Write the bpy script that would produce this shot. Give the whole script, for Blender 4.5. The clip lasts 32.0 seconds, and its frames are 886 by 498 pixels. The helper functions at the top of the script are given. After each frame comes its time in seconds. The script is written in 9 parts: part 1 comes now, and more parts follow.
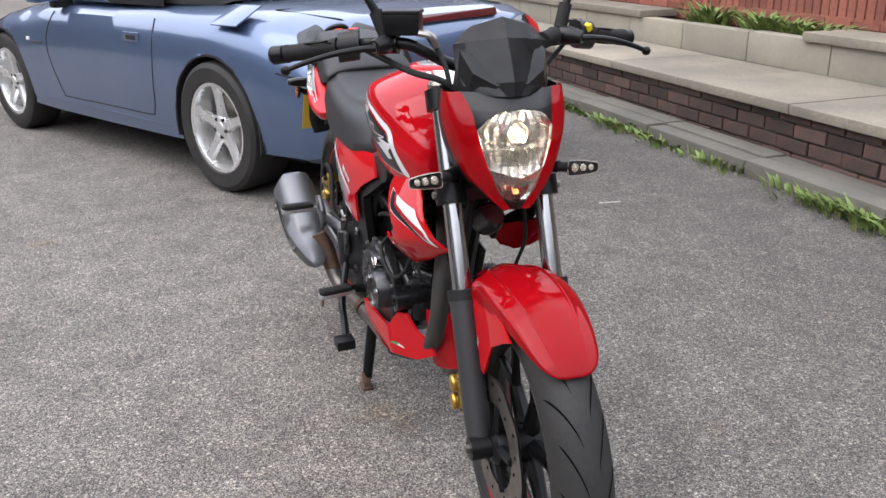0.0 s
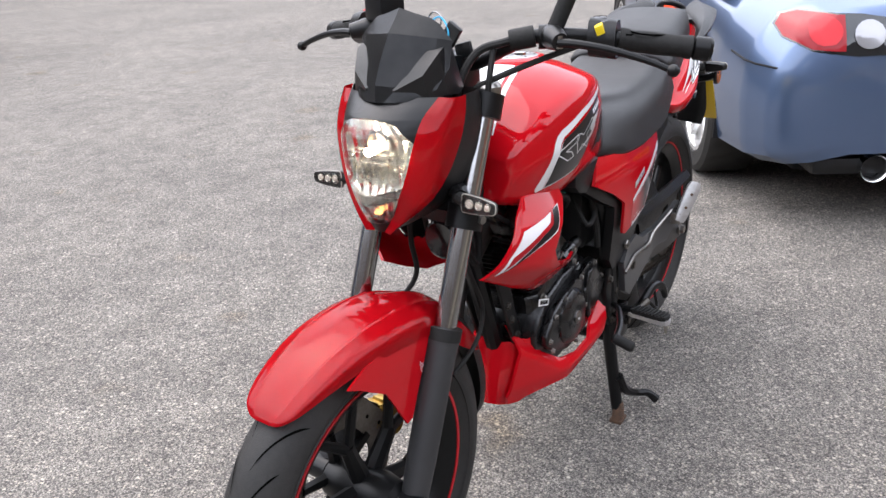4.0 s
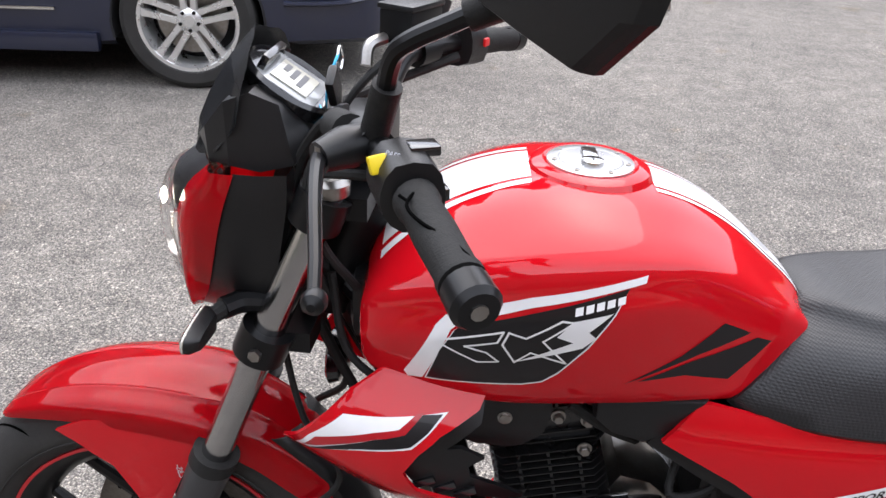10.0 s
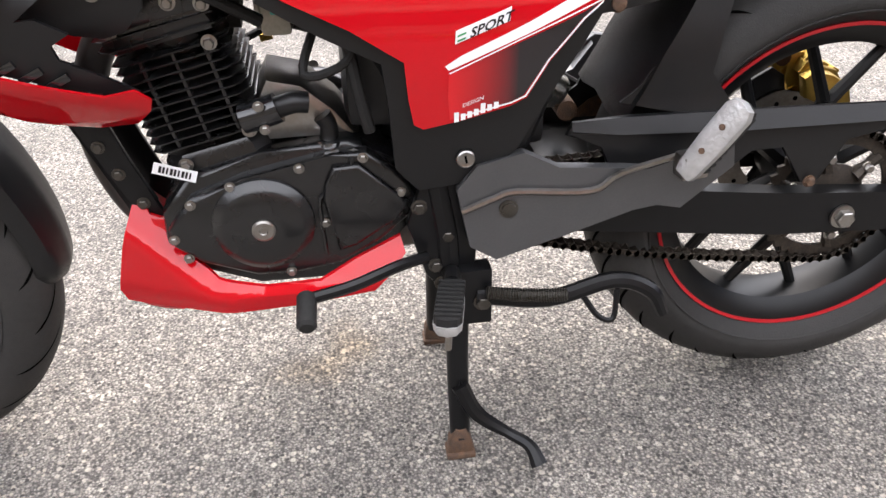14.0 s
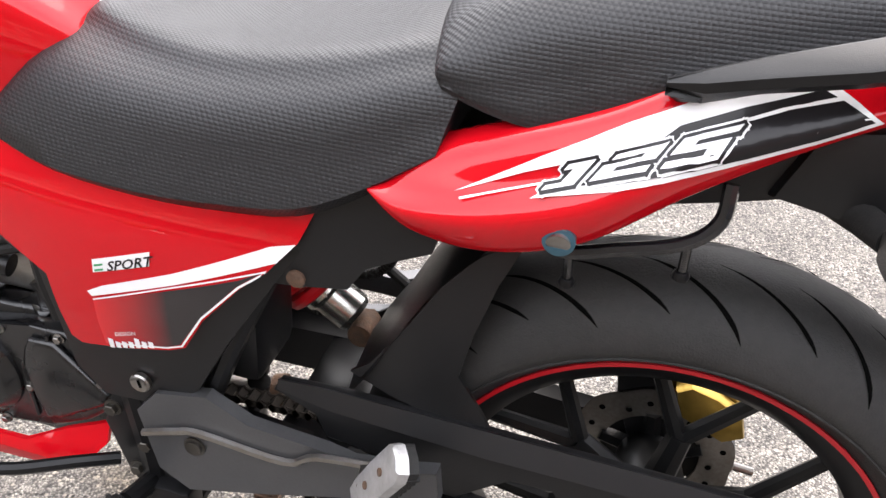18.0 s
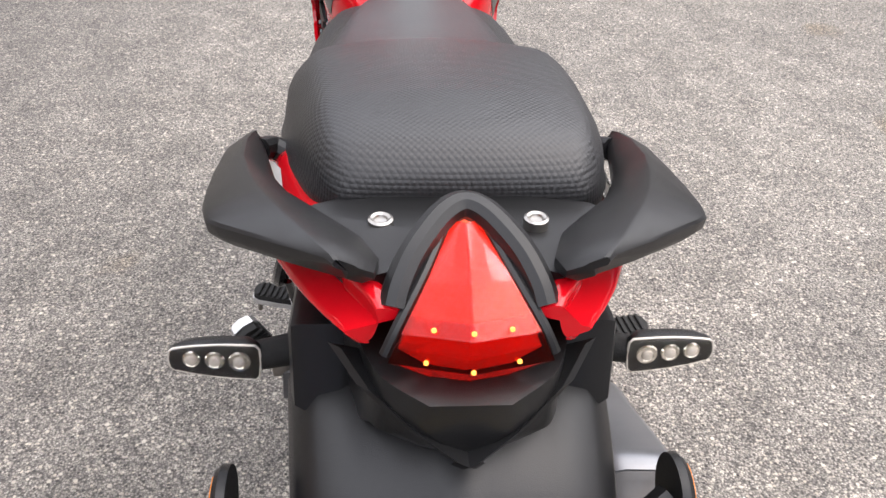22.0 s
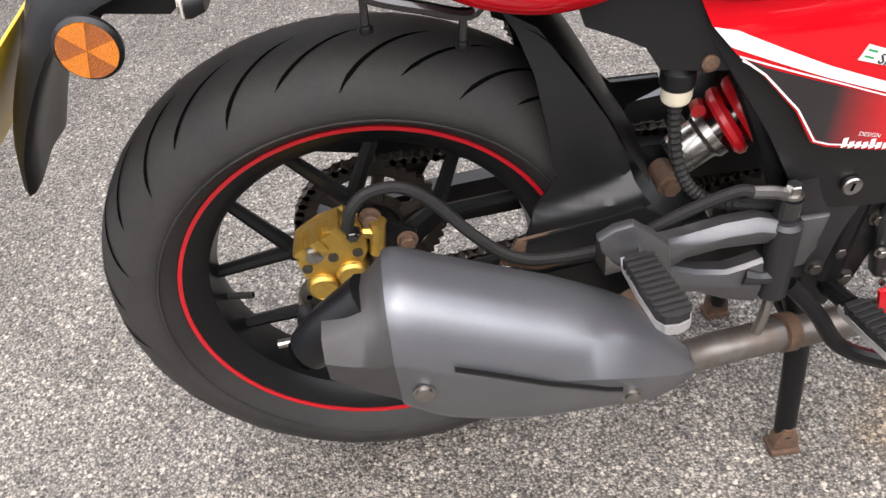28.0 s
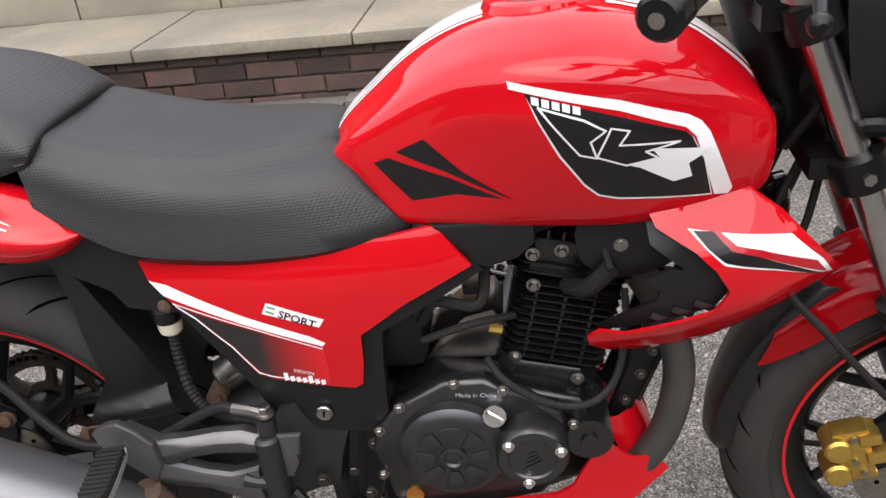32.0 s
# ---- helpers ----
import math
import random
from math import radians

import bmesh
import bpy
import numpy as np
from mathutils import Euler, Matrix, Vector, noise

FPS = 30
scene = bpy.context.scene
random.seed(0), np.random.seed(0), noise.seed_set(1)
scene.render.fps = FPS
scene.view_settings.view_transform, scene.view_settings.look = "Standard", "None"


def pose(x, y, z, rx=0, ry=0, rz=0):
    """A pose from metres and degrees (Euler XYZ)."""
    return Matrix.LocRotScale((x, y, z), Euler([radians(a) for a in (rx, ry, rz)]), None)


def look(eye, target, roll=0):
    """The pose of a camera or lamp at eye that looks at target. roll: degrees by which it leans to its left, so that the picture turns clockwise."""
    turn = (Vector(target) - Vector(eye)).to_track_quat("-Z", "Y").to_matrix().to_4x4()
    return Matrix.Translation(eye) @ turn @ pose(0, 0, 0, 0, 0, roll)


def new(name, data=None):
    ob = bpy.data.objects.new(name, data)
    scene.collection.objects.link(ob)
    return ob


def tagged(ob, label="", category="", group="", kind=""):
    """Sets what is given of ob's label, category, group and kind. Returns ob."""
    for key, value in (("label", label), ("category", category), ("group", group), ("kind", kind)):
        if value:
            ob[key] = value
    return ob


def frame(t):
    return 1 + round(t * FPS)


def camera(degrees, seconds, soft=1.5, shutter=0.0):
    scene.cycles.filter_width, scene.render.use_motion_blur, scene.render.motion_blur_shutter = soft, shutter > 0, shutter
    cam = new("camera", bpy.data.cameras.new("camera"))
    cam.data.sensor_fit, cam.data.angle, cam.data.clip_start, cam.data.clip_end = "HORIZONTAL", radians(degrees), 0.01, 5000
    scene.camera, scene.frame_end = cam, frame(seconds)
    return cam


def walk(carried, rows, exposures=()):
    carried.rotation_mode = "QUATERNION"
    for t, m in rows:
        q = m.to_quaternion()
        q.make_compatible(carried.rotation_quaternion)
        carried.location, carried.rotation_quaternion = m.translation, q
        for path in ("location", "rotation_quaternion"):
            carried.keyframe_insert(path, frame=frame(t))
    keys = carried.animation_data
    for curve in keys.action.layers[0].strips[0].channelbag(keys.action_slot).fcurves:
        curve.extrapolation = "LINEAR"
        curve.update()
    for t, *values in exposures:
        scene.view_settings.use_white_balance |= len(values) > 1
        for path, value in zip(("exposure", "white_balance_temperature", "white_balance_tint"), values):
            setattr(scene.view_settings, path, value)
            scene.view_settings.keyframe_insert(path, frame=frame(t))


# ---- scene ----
cam = camera(56.56, 32.0)
PATH = [
    (0.0, pose(2.401, -0.587, 1.144, 69.43, 0.97, 70.10)),
    (0.5, pose(2.449, -0.428, 1.157, 69.77, 1.09, 75.80)),
    (1.0, pose(2.427, -0.280, 1.144, 69.64, 1.19, 80.40)),
    (1.5, pose(2.368, -0.120, 1.144, 68.97, 0.92, 85.81)),
    (2.0, pose(2.335, 0.040, 1.147, 68.54, 2.21, 92.36)),
    (2.5, pose(2.326, 0.242, 1.160, 68.65, 2.90, 100.55)),
    (3.0, pose(2.291, 0.385, 1.158, 68.83, 2.90, 107.54)),
    (3.5, pose(2.198, 0.543, 1.144, 68.49, 2.80, 114.44)),
    (5.5, pose(1.724, 0.921, 1.136, 66.34, 1.65, 141.21)),
    (6.0, pose(1.569, 0.928, 1.139, 65.59, 1.67, 147.30)),
    (6.5, pose(1.445, 0.950, 1.132, 65.32, 1.39, 153.38)),
    (7.0, pose(1.323, 0.984, 1.142, 65.24, 0.24, 161.48)),
    (7.5, pose(1.208, 0.909, 1.124, 64.41, -0.50, 168.39)),
    (8.0, pose(1.102, 0.803, 1.150, 63.75, -0.74, 173.58)),
    (8.5, pose(1.034, 0.757, 1.198, 64.02, -0.73, 175.80)),
    (9.0, pose(0.949, 0.755, 1.247, 65.03, -2.03, 177.52)),
    (9.5, pose(0.881, 0.785, 1.249, 65.11, -3.34, 179.77)),
    (10.0, pose(0.881, 0.806, 1.203, 62.81, -2.72, -178.07)),
    (10.5, pose(0.919, 0.751, 1.133, 59.60, -0.21, -179.41)),
    (11.0, pose(0.935, 0.723, 1.052, 56.55, 0.66, 177.99)),
    (11.5, pose(0.921, 0.726, 0.977, 54.83, 0.13, 177.28)),
    (12.0, pose(0.900, 0.783, 0.890, 57.12, -0.73, 178.28)),
    (12.5, pose(0.866, 0.803, 0.828, 58.50, -0.94, 176.41)),
    (13.0, pose(0.795, 0.846, 0.801, 58.61, -0.49, 173.43)),
    (13.5, pose(0.719, 0.907, 0.829, 58.00, 0.10, 171.61)),
    (14.0, pose(0.591, 0.941, 0.851, 57.87, 1.02, 171.61)),
    (14.5, pose(0.433, 0.888, 0.818, 57.39, 2.67, 172.17)),
    (16.5, pose(-0.007, 0.753, 0.759, 59.53, 1.31, -178.31)),
    (17.0, pose(0.001, 0.619, 0.864, 55.69, -0.61, -175.59)),
    (17.5, pose(0.025, 0.588, 0.913, 56.75, -2.78, -170.75)),
    (18.0, pose(0.062, 0.622, 1.005, 56.53, -4.26, -164.53)),
    (18.5, pose(-0.012, 0.655, 1.061, 56.67, -4.90, -153.99)),
    (19.0, pose(-0.109, 0.616, 1.112, 56.39, -4.78, -144.51)),
    (19.5, pose(-0.208, 0.456, 1.133, 54.47, -4.50, -134.57)),
    (20.0, pose(-0.321, 0.363, 1.153, 51.32, -2.65, -121.37)),
    (20.5, pose(-0.396, 0.277, 1.158, 48.06, -1.87, -110.17)),
    (21.0, pose(-0.405, 0.148, 1.143, 45.34, -2.79, -102.78)),
    (21.5, pose(-0.431, 0.077, 1.131, 47.87, -2.27, -96.11)),
    (22.0, pose(-0.520, 0.041, 1.132, 53.81, -1.98, -93.59)),
    (22.5, pose(-0.589, 0.019, 1.136, 59.02, -0.39, -89.98)),
    (23.0, pose(-0.618, -0.028, 1.144, 61.42, 0.78, -87.73)),
    (23.5, pose(-0.576, -0.128, 1.135, 61.88, 2.48, -82.74)),
    (24.0, pose(-0.477, -0.242, 1.118, 60.96, 4.10, -72.45)),
    (24.5, pose(-0.394, -0.325, 1.108, 59.48, 4.74, -61.59)),
    (26.5, pose(-0.053, -0.478, 0.986, 49.63, 3.18, -14.54)),
    (27.0, pose(-0.002, -0.573, 0.991, 46.54, 5.17, -7.67)),
    (27.5, pose(0.008, -0.691, 1.005, 47.18, 5.21, -6.78)),
    (28.0, pose(0.029, -0.737, 0.990, 47.98, 5.63, -6.23)),
    (28.5, pose(0.122, -0.736, 0.919, 48.44, 5.89, -3.05)),
    (29.0, pose(0.261, -0.738, 0.875, 48.72, 6.93, 0.18)),
    (29.5, pose(0.377, -0.778, 0.851, 49.57, 8.52, 1.96)),
    (30.0, pose(0.513, -0.860, 0.848, 53.65, 8.07, 5.94)),
    (30.5, pose(0.617, -0.912, 0.889, 57.71, 6.47, 6.21)),
    (31.0, pose(0.654, -0.923, 0.955, 61.41, 5.17, 5.01)),
    (31.5, pose(0.669, -0.925, 1.004, 63.88, 4.59, 3.85)),
    (32.0, pose(0.709, -0.910, 1.076, 62.32, 5.70, 3.51)),
]


GAIN = [(0.0, 1.05), (2.0, 1.15), (3.0, 1.3), (6.0, 1.45), (9.0, 1.35), (11.0, 1.35), (12.0, 2.0), (13.0, 2.2), (14.0, 2.08), (17.0, 2.1), (18.0, 2.0), (19.0, 1.72), (20.0, 1.54), (21.0, 1.8), (22.0, 1.58), (23.0, 1.06), (24.0, 1.0), (27.0, 1.72), (28.0, 1.65), (29.0, 1.6), (30.0, 1.68), (31.0, 1.62), (32.0, 1.15)]
walk(cam, PATH, [(t, e + 0.08, 6250 if t < 12 else 6600, 14) for t, e in GAIN])

# ---- light: bright overcast sky with a soft high sun ----
world = bpy.data.worlds.new("sky")
scene.world = world
world.use_nodes = True
wn = world.node_tree
sky = wn.nodes.new("ShaderNodeTexSky")
sky.sky_type, sky.sun_disc = "NISHITA", False
sky.sun_elevation, sky.sun_rotation = radians(58), radians(200)
sky.air_density, sky.dust_density, sky.ozone_density = 1.0, 4.0, 1.0
bg = wn.nodes["Background"]
cloud = wn.nodes.new("ShaderNodeTexNoise")
cloud.inputs["Scale"].default_value, cloud.inputs["Detail"].default_value = 1.6, 5.0
cmap = wn.nodes.new("ShaderNodeMapRange")
cmap.inputs["From Min"].default_value, cmap.inputs["From Max"].default_value = 0.35, 0.65
cmap.inputs["To Min"].default_value, cmap.inputs["To Max"].default_value = 0.62, 1.0
cmix = wn.nodes.new("ShaderNodeMix")
cmix.data_type = "RGBA"
wn.links.new(cloud.outputs["Fac"], cmap.inputs["Value"])
wn.links.new(cmap.outputs[0], cmix.inputs[0])
wn.links.new(sky.outputs[0], cmix.inputs[6])
cmix.inputs[7].default_value = (9.0, 9.3, 9.8, 1)
wn.links.new(cmix.outputs[2], bg.inputs["Color"])
bg.inputs["Strength"].default_value = 0.13

sun_data = bpy.data.lights.new("sun", "SUN")
sun_data.energy, sun_data.angle, sun_data.color = 0.9, radians(70), (1.0, 0.96, 0.9)
sun = new("sun", sun_data)
sun.matrix_world = look((1.0, -3.0, 6.0), (0, 0, 0))


# ---- materials ----
def mat(name, color, rough=0.5, metal=0.0, grain=0.0, scale=60.0, bump=0.0, bscale=None, stain=0.0, sscale=4.0,
        coat=0.0, vary=0.0, spec=0.5, color2=None):
    """A principled surface with fine grain, broad stains and relief."""
    m = bpy.data.materials.new(name)
    m.use_nodes = True
    nt = m.node_tree
    p = nt.nodes["Principled BSDF"]
    p.inputs["Roughness"].default_value, p.inputs["Metallic"].default_value = rough, metal
    p.inputs["Coat Weight"].default_value, p.inputs["Coat Roughness"].default_value = coat, 0.04
    p.inputs["Specular IOR Level"].default_value = spec
    tc = nt.nodes.new("ShaderNodeTexCoord")
    out = None

    def noise_tex(sc, detail=4.0):
        n = nt.nodes.new("ShaderNodeTexNoise")
        n.inputs["Scale"].default_value, n.inputs["Detail"].default_value = sc, detail
        nt.links.new(tc.outputs["Object"], n.inputs["Vector"])
        return n

    def blend(a, b, fac_socket, amount):
        mx = nt.nodes.new("ShaderNodeMix")
        mx.data_type = "RGBA"
        r = nt.nodes.new("ShaderNodeMapRange")
        r.inputs["From Min"].default_value, r.inputs["From Max"].default_value = 0.3, 0.7
        r.inputs["To Min"].default_value, r.inputs["To Max"].default_value = 0.0, amount
        nt.links.new(fac_socket, r.inputs["Value"])
        nt.links.new(r.outputs[0], mx.inputs[0])
        for k, v in ((6, a), (7, b)):
            if isinstance(v, tuple):
                mx.inputs[k].default_value = (*v, 1)
            else:
                nt.links.new(v, mx.inputs[k])
        return mx.outputs[2]

    col = tuple(color)
    dark = color2 or tuple(c * 0.45 for c in color)
    sock = col
    if grain:
        sock = blend(sock, dark, noise_tex(scale).outputs["Fac"], grain)
    if stain:
        n = noise_tex(sscale, 6.0)
        sock = blend(sock, dark, n.outputs["Fac"], stain)
        r = nt.nodes.new("ShaderNodeMapRange")
        r.inputs["To Min"].default_value, r.inputs["To Max"].default_value = rough * 0.8, min(1, rough * 1.25)
        nt.links.new(n.outputs["Fac"], r.inputs["Value"])
        nt.links.new(r.outputs[0], p.inputs["Roughness"])
    if vary:
        oi = nt.nodes.new("ShaderNodeObjectInfo")
        hsv = nt.nodes.new("ShaderNodeHueSaturation")
        r = nt.nodes.new("ShaderNodeMapRange")
        r.inputs["To Min"].default_value, r.inputs["To Max"].default_value = 1 - vary, 1 + vary
        nt.links.new(oi.outputs["Random"], r.inputs["Value"])
        nt.links.new(r.outputs[0], hsv.inputs["Value"])
        if isinstance(sock, tuple):
            hsv.inputs["Color"].default_value = (*sock, 1)
        else:
            nt.links.new(sock, hsv.inputs["Color"])
        sock = hsv.outputs["Color"]
    if isinstance(sock, tuple):
        p.inputs["Base Color"].default_value = (*sock, 1)
    else:
        nt.links.new(sock, p.inputs["Base Color"])
    if bump:
        b = nt.nodes.new("ShaderNodeBump")
        b.inputs["Strength"].default_value, b.inputs["Distance"].default_value = bump, 0.004
        nt.links.new(noise_tex(bscale or scale).outputs["Fac"], b.inputs["Height"])
        nt.links.new(b.outputs[0], p.inputs["Normal"])
    return m


def glow(name, color, strength, base=(0.8, 0.3, 0.02)):
    m = mat(name, base, 0.25)
    p = m.node_tree.nodes["Principled BSDF"]
    p.inputs["Emission Color"].default_value, p.inputs["Emission Strength"].default_value = (*color, 1), strength
    return m


def clear(name, color=(1, 1, 1), rough=0.02, ior=1.45):
    m = mat(name, color, rough)
    p = m.node_tree.nodes["Principled BSDF"]
    p.inputs["Transmission Weight"].default_value, p.inputs["IOR"].default_value = 1.0, ior
    return m


RED = mat("red_paint", (0.49, 0.004, 0.009), 0.27, coat=0.85, grain=0.1, scale=900, stain=0.06, sscale=6, spec=0.0)
DARKRED = mat("dark_red_paint", (0.36, 0.006, 0.012), 0.3, coat=0.8, spec=0.15)
WHITE = mat("white_decal", (0.78, 0.78, 0.78), 0.3, coat=0.6, grain=0.05)
BLACKD = mat("black_decal", (0.01, 0.009, 0.01), 0.3, coat=0.25, spec=0.2)
GREEN = mat("green_decal", (0.02, 0.25, 0.08), 0.3)
PLASTIC = mat("black_plastic", (0.0085, 0.0085, 0.009), 0.36, grain=0.2, scale=300, bump=0.12, bscale=1500, stain=0.3, sscale=7, spec=0.36)
SATIN = mat("satin_black", (0.006, 0.006, 0.0065), 0.33, grain=0.15, scale=400, stain=0.3, sscale=12, spec=0.25)
GLOSSB = mat("gloss_black", (0.01, 0.01, 0.011), 0.16, coat=0.5, stain=0.2, sscale=14)
RUBBER = mat("rubber", (0.01, 0.01, 0.01), 0.62, grain=0.3, scale=200, bump=0.2, bscale=700, stain=0.3, sscale=9, color2=(0.03, 0.029, 0.027), spec=0.2)
TYRE = mat("tyre_rubber", (0.017, 0.0168, 0.0165), 0.6, grain=0.25, scale=120, bump=0.2, bscale=500, stain=0.5, sscale=9, color2=(0.042, 0.039, 0.036), spec=0.3)
ALLOYB = mat("black_alloy", (0.006, 0.0062, 0.0065), 0.33, metal=0.0, grain=0.2, scale=250, stain=0.3, sscale=20, spec=0.25)
ENGINE = mat("engine_black", (0.007, 0.007, 0.0075), 0.27, grain=0.25, scale=350, bump=0.05, bscale=900, stain=0.3, sscale=18, spec=0.55, coat=0.15)
COVERG = mat("cover_grey", (0.075, 0.075, 0.078), 0.3, metal=0.85, grain=0.2, scale=420, bump=0.05, bscale=900, stain=0.25, sscale=22, spec=0.5)
DSTEEL = mat("dull_steel", (0.12, 0.115, 0.105), 0.38, metal=0.9, grain=0.3, scale=300, stain=0.5, sscale=60, color2=(0.05, 0.04, 0.03))
GREY = mat("grey_paint", (0.11, 0.11, 0.113), 0.36, metal=0.6, grain=0.15, scale=400, stain=0.25, sscale=14)
DARKEND = mat("dark_end", (0.06, 0.06, 0.062), 0.5, metal=0.4, grain=0.3, scale=200, stain=0.4, sscale=30, color2=(0.05, 0.042, 0.036))
SILVERG = mat("silver_grey", (0.165, 0.169, 0.18), 0.33, metal=0.65, grain=0.12, scale=500, stain=0.25, sscale=10)
CHROME = mat("chrome", (0.72, 0.72, 0.72), 0.1, metal=1.0, stain=0.2, sscale=30)
STEEL = mat("steel", (0.34, 0.335, 0.325), 0.3, metal=1.0, grain=0.2, scale=300, stain=0.4, sscale=60, color2=(0.2, 0.16, 0.12))
RUST = mat("rusty_steel", (0.16, 0.085, 0.045), 0.75, metal=0.3, grain=0.7, scale=120, bump=0.4, bscale=400, stain=0.6, sscale=30, color2=(0.07, 0.05, 0.04))
PIPE = mat("exhaust_pipe", (0.19, 0.19, 0.185), 0.42, metal=0.7, grain=0.4, scale=70, stain=0.6, sscale=30, color2=(0.11, 0.07, 0.045))
GOLD = mat("gold_anodised", (0.55, 0.36, 0.08), 0.34, metal=0.85, grain=0.25, scale=150, stain=0.3, sscale=40)
REDLINE = mat("red_stripe", (0.42, 0.008, 0.014), 0.4)
FADE = mat("fading_decal", (0.014, 0.011, 0.012), 0.3, coat=0.8, spec=0.25)
nt = FADE.node_tree
tc = nt.nodes.new("ShaderNodeTexCoord")
sep = nt.nodes.new("ShaderNodeSeparateXYZ")
nt.links.new(tc.outputs["Object"], sep.inputs[0])
fade = nt.nodes.new("ShaderNodeMapRange")
fade.inputs["From Min"].default_value, fade.inputs["From Max"].default_value = 0.4, 0.474
nt.links.new(sep.outputs["X"], fade.inputs["Value"])
fmix = nt.nodes.new("ShaderNodeMix")
fmix.data_type = "RGBA"
fmix.inputs[6].default_value, fmix.inputs[7].default_value = (0.014, 0.011, 0.012, 1), (0.58, 0.004, 0.009, 1)
nt.links.new(fade.outputs[0], fmix.inputs[0])
nt.links.new(fmix.outputs[2], nt.nodes["Principled BSDF"].inputs["Base Color"])
YELLOW = mat("yellow_plastic", (0.8, 0.6, 0.01), 0.4)
BLUETAG = mat("blue_tag", (0.03, 0.35, 0.6), 0.5)
CREAM = mat("cream_plastic", (0.6, 0.55, 0.42), 0.35)
PLUGRED = mat("red_plastic", (0.6, 0.02, 0.02), 0.4)


# ---- building blocks ----
def link(name, bm, material, parent=None, label="", smooth=35.0):
    """One bmesh as one mesh object."""
    bmesh.ops.recalc_face_normals(bm, faces=bm.faces)
    me = bpy.data.meshes.new(name)
    bm.to_mesh(me)
    bm.free()
    for m in material if isinstance(material, (list, tuple)) else [material]:
        me.materials.append(m)
    if smooth:
        me.shade_smooth()
        me.set_sharp_from_angle(angle=radians(smooth))
    ob = new(name, me)
    if parent:
        ob.parent = parent
    if label:
        ob["label"] = label
    return ob


part = link


def empty(name, m=None, parent=None):
    ob = new(name)
    ob.empty_display_size = 0.05
    if m is not None:
        ob.matrix_world = m
    if parent:
        ob.parent = parent
    return ob


def box(x0, x1, y0, y1, z0, z1, bevel=0.0, bm=None, m=None):
    bm = bm or bmesh.new()
    vs = [bm.verts.new((x, y, z)) for x in (x0, x1) for y in (y0, y1) for z in (z0, z1)]
    fs = [bm.faces.new([vs[i] for i in f]) for f in ((0, 1, 3, 2), (4, 6, 7, 5), (0, 4, 5, 1), (2, 3, 7, 6), (0, 2, 6, 4), (1, 5, 7, 3))]
    if bevel:
        es = list({e for f in fs for e in f.edges})
        r = bmesh.ops.bevel(bm, geom=es, offset=bevel, segments=2, affect="EDGES", profile=0.6)
        vs = list({v for f in r["faces"] for v in f.verts} | {v for v in vs if v.is_valid})
    if m is not None:
        bmesh.ops.transform(bm, matrix=m, verts=[v for v in vs if v.is_valid])
    return bm


def loft(rings, bm=None, caps=True, closed=True):
    """A skin over rings of equal point counts."""
    bm = bm or bmesh.new()
    vv = [[bm.verts.new(p) for p in r] for r in rings]
    n = len(vv[0])
    for a, b in zip(vv, vv[1:]):
        for i in range(n if closed else n - 1):
            j = (i + 1) % n
            f = [a[i], a[j], b[j], b[i]]
            try:
                bm.faces.new(f)
            except ValueError:
                pass
    if caps and closed:
        for r in (vv[0], vv[-1]):
            try:
                bm.faces.new(r)
            except ValueError:
                pass
    return bm


def spline(pts, n=6, closed=False):
    """Points of a smooth curve through pts."""
    pts = [Vector(p) for p in pts]
    k = len(pts)
    out = []
    for i in range(k if closed else k - 1):
        p1, p2 = pts[i], pts[(i + 1) % k]
        p0 = pts[(i - 1) % k] if closed or i > 0 else p1 * 2 - p2
        p3 = pts[(i + 2) % k] if closed or i + 2 < k else p2 * 2 - p1
        for j in range(n):
            t = j / n
            out.append(0.5 * (2 * p1 + (p2 - p0) * t + (2 * p0 - 5 * p1 + 4 * p2 - p3) * t * t + (3 * p1 - p0 - 3 * p2 + p3) * t ** 3))
    if not closed:
        out.append(pts[-1])
    return out


def tube(pts, r, n=10, sm=5, bm=None, flat=1.0):
    """A round bar or hose along pts; r may be a list, one a point."""
    path = spline(pts, sm) if sm > 1 and len(pts) > 2 else [Vector(p) for p in pts]
    k = len(path)
    rings, up = [], None
    for i, p in enumerate(path):
        d = (path[min(i + 1, k - 1)] - path[max(i - 1, 0)]).normalized()
        if up is None:
            up = d.orthogonal().normalized()
        up = (up - d * up.dot(d)).normalized()
        side = d.cross(up)
        if isinstance(r, (list, tuple)):
            u = i / max(1, k - 1) * (len(r) - 1)
            a = min(int(u), len(r) - 2)
            rad = r[a] + (r[a + 1] - r[a]) * (u - a)
        else:
            rad = r
        rings.append([p + (up * math.cos(q) * flat + side * math.sin(q)) * rad for q in (2 * math.pi * j / n for j in range(n))])
    return loft(rings, bm)


def rod(a, b, r, n=12, r2=None, bm=None):
    return tube([a, b], [r, r if r2 is None else r2], n, 1, bm)


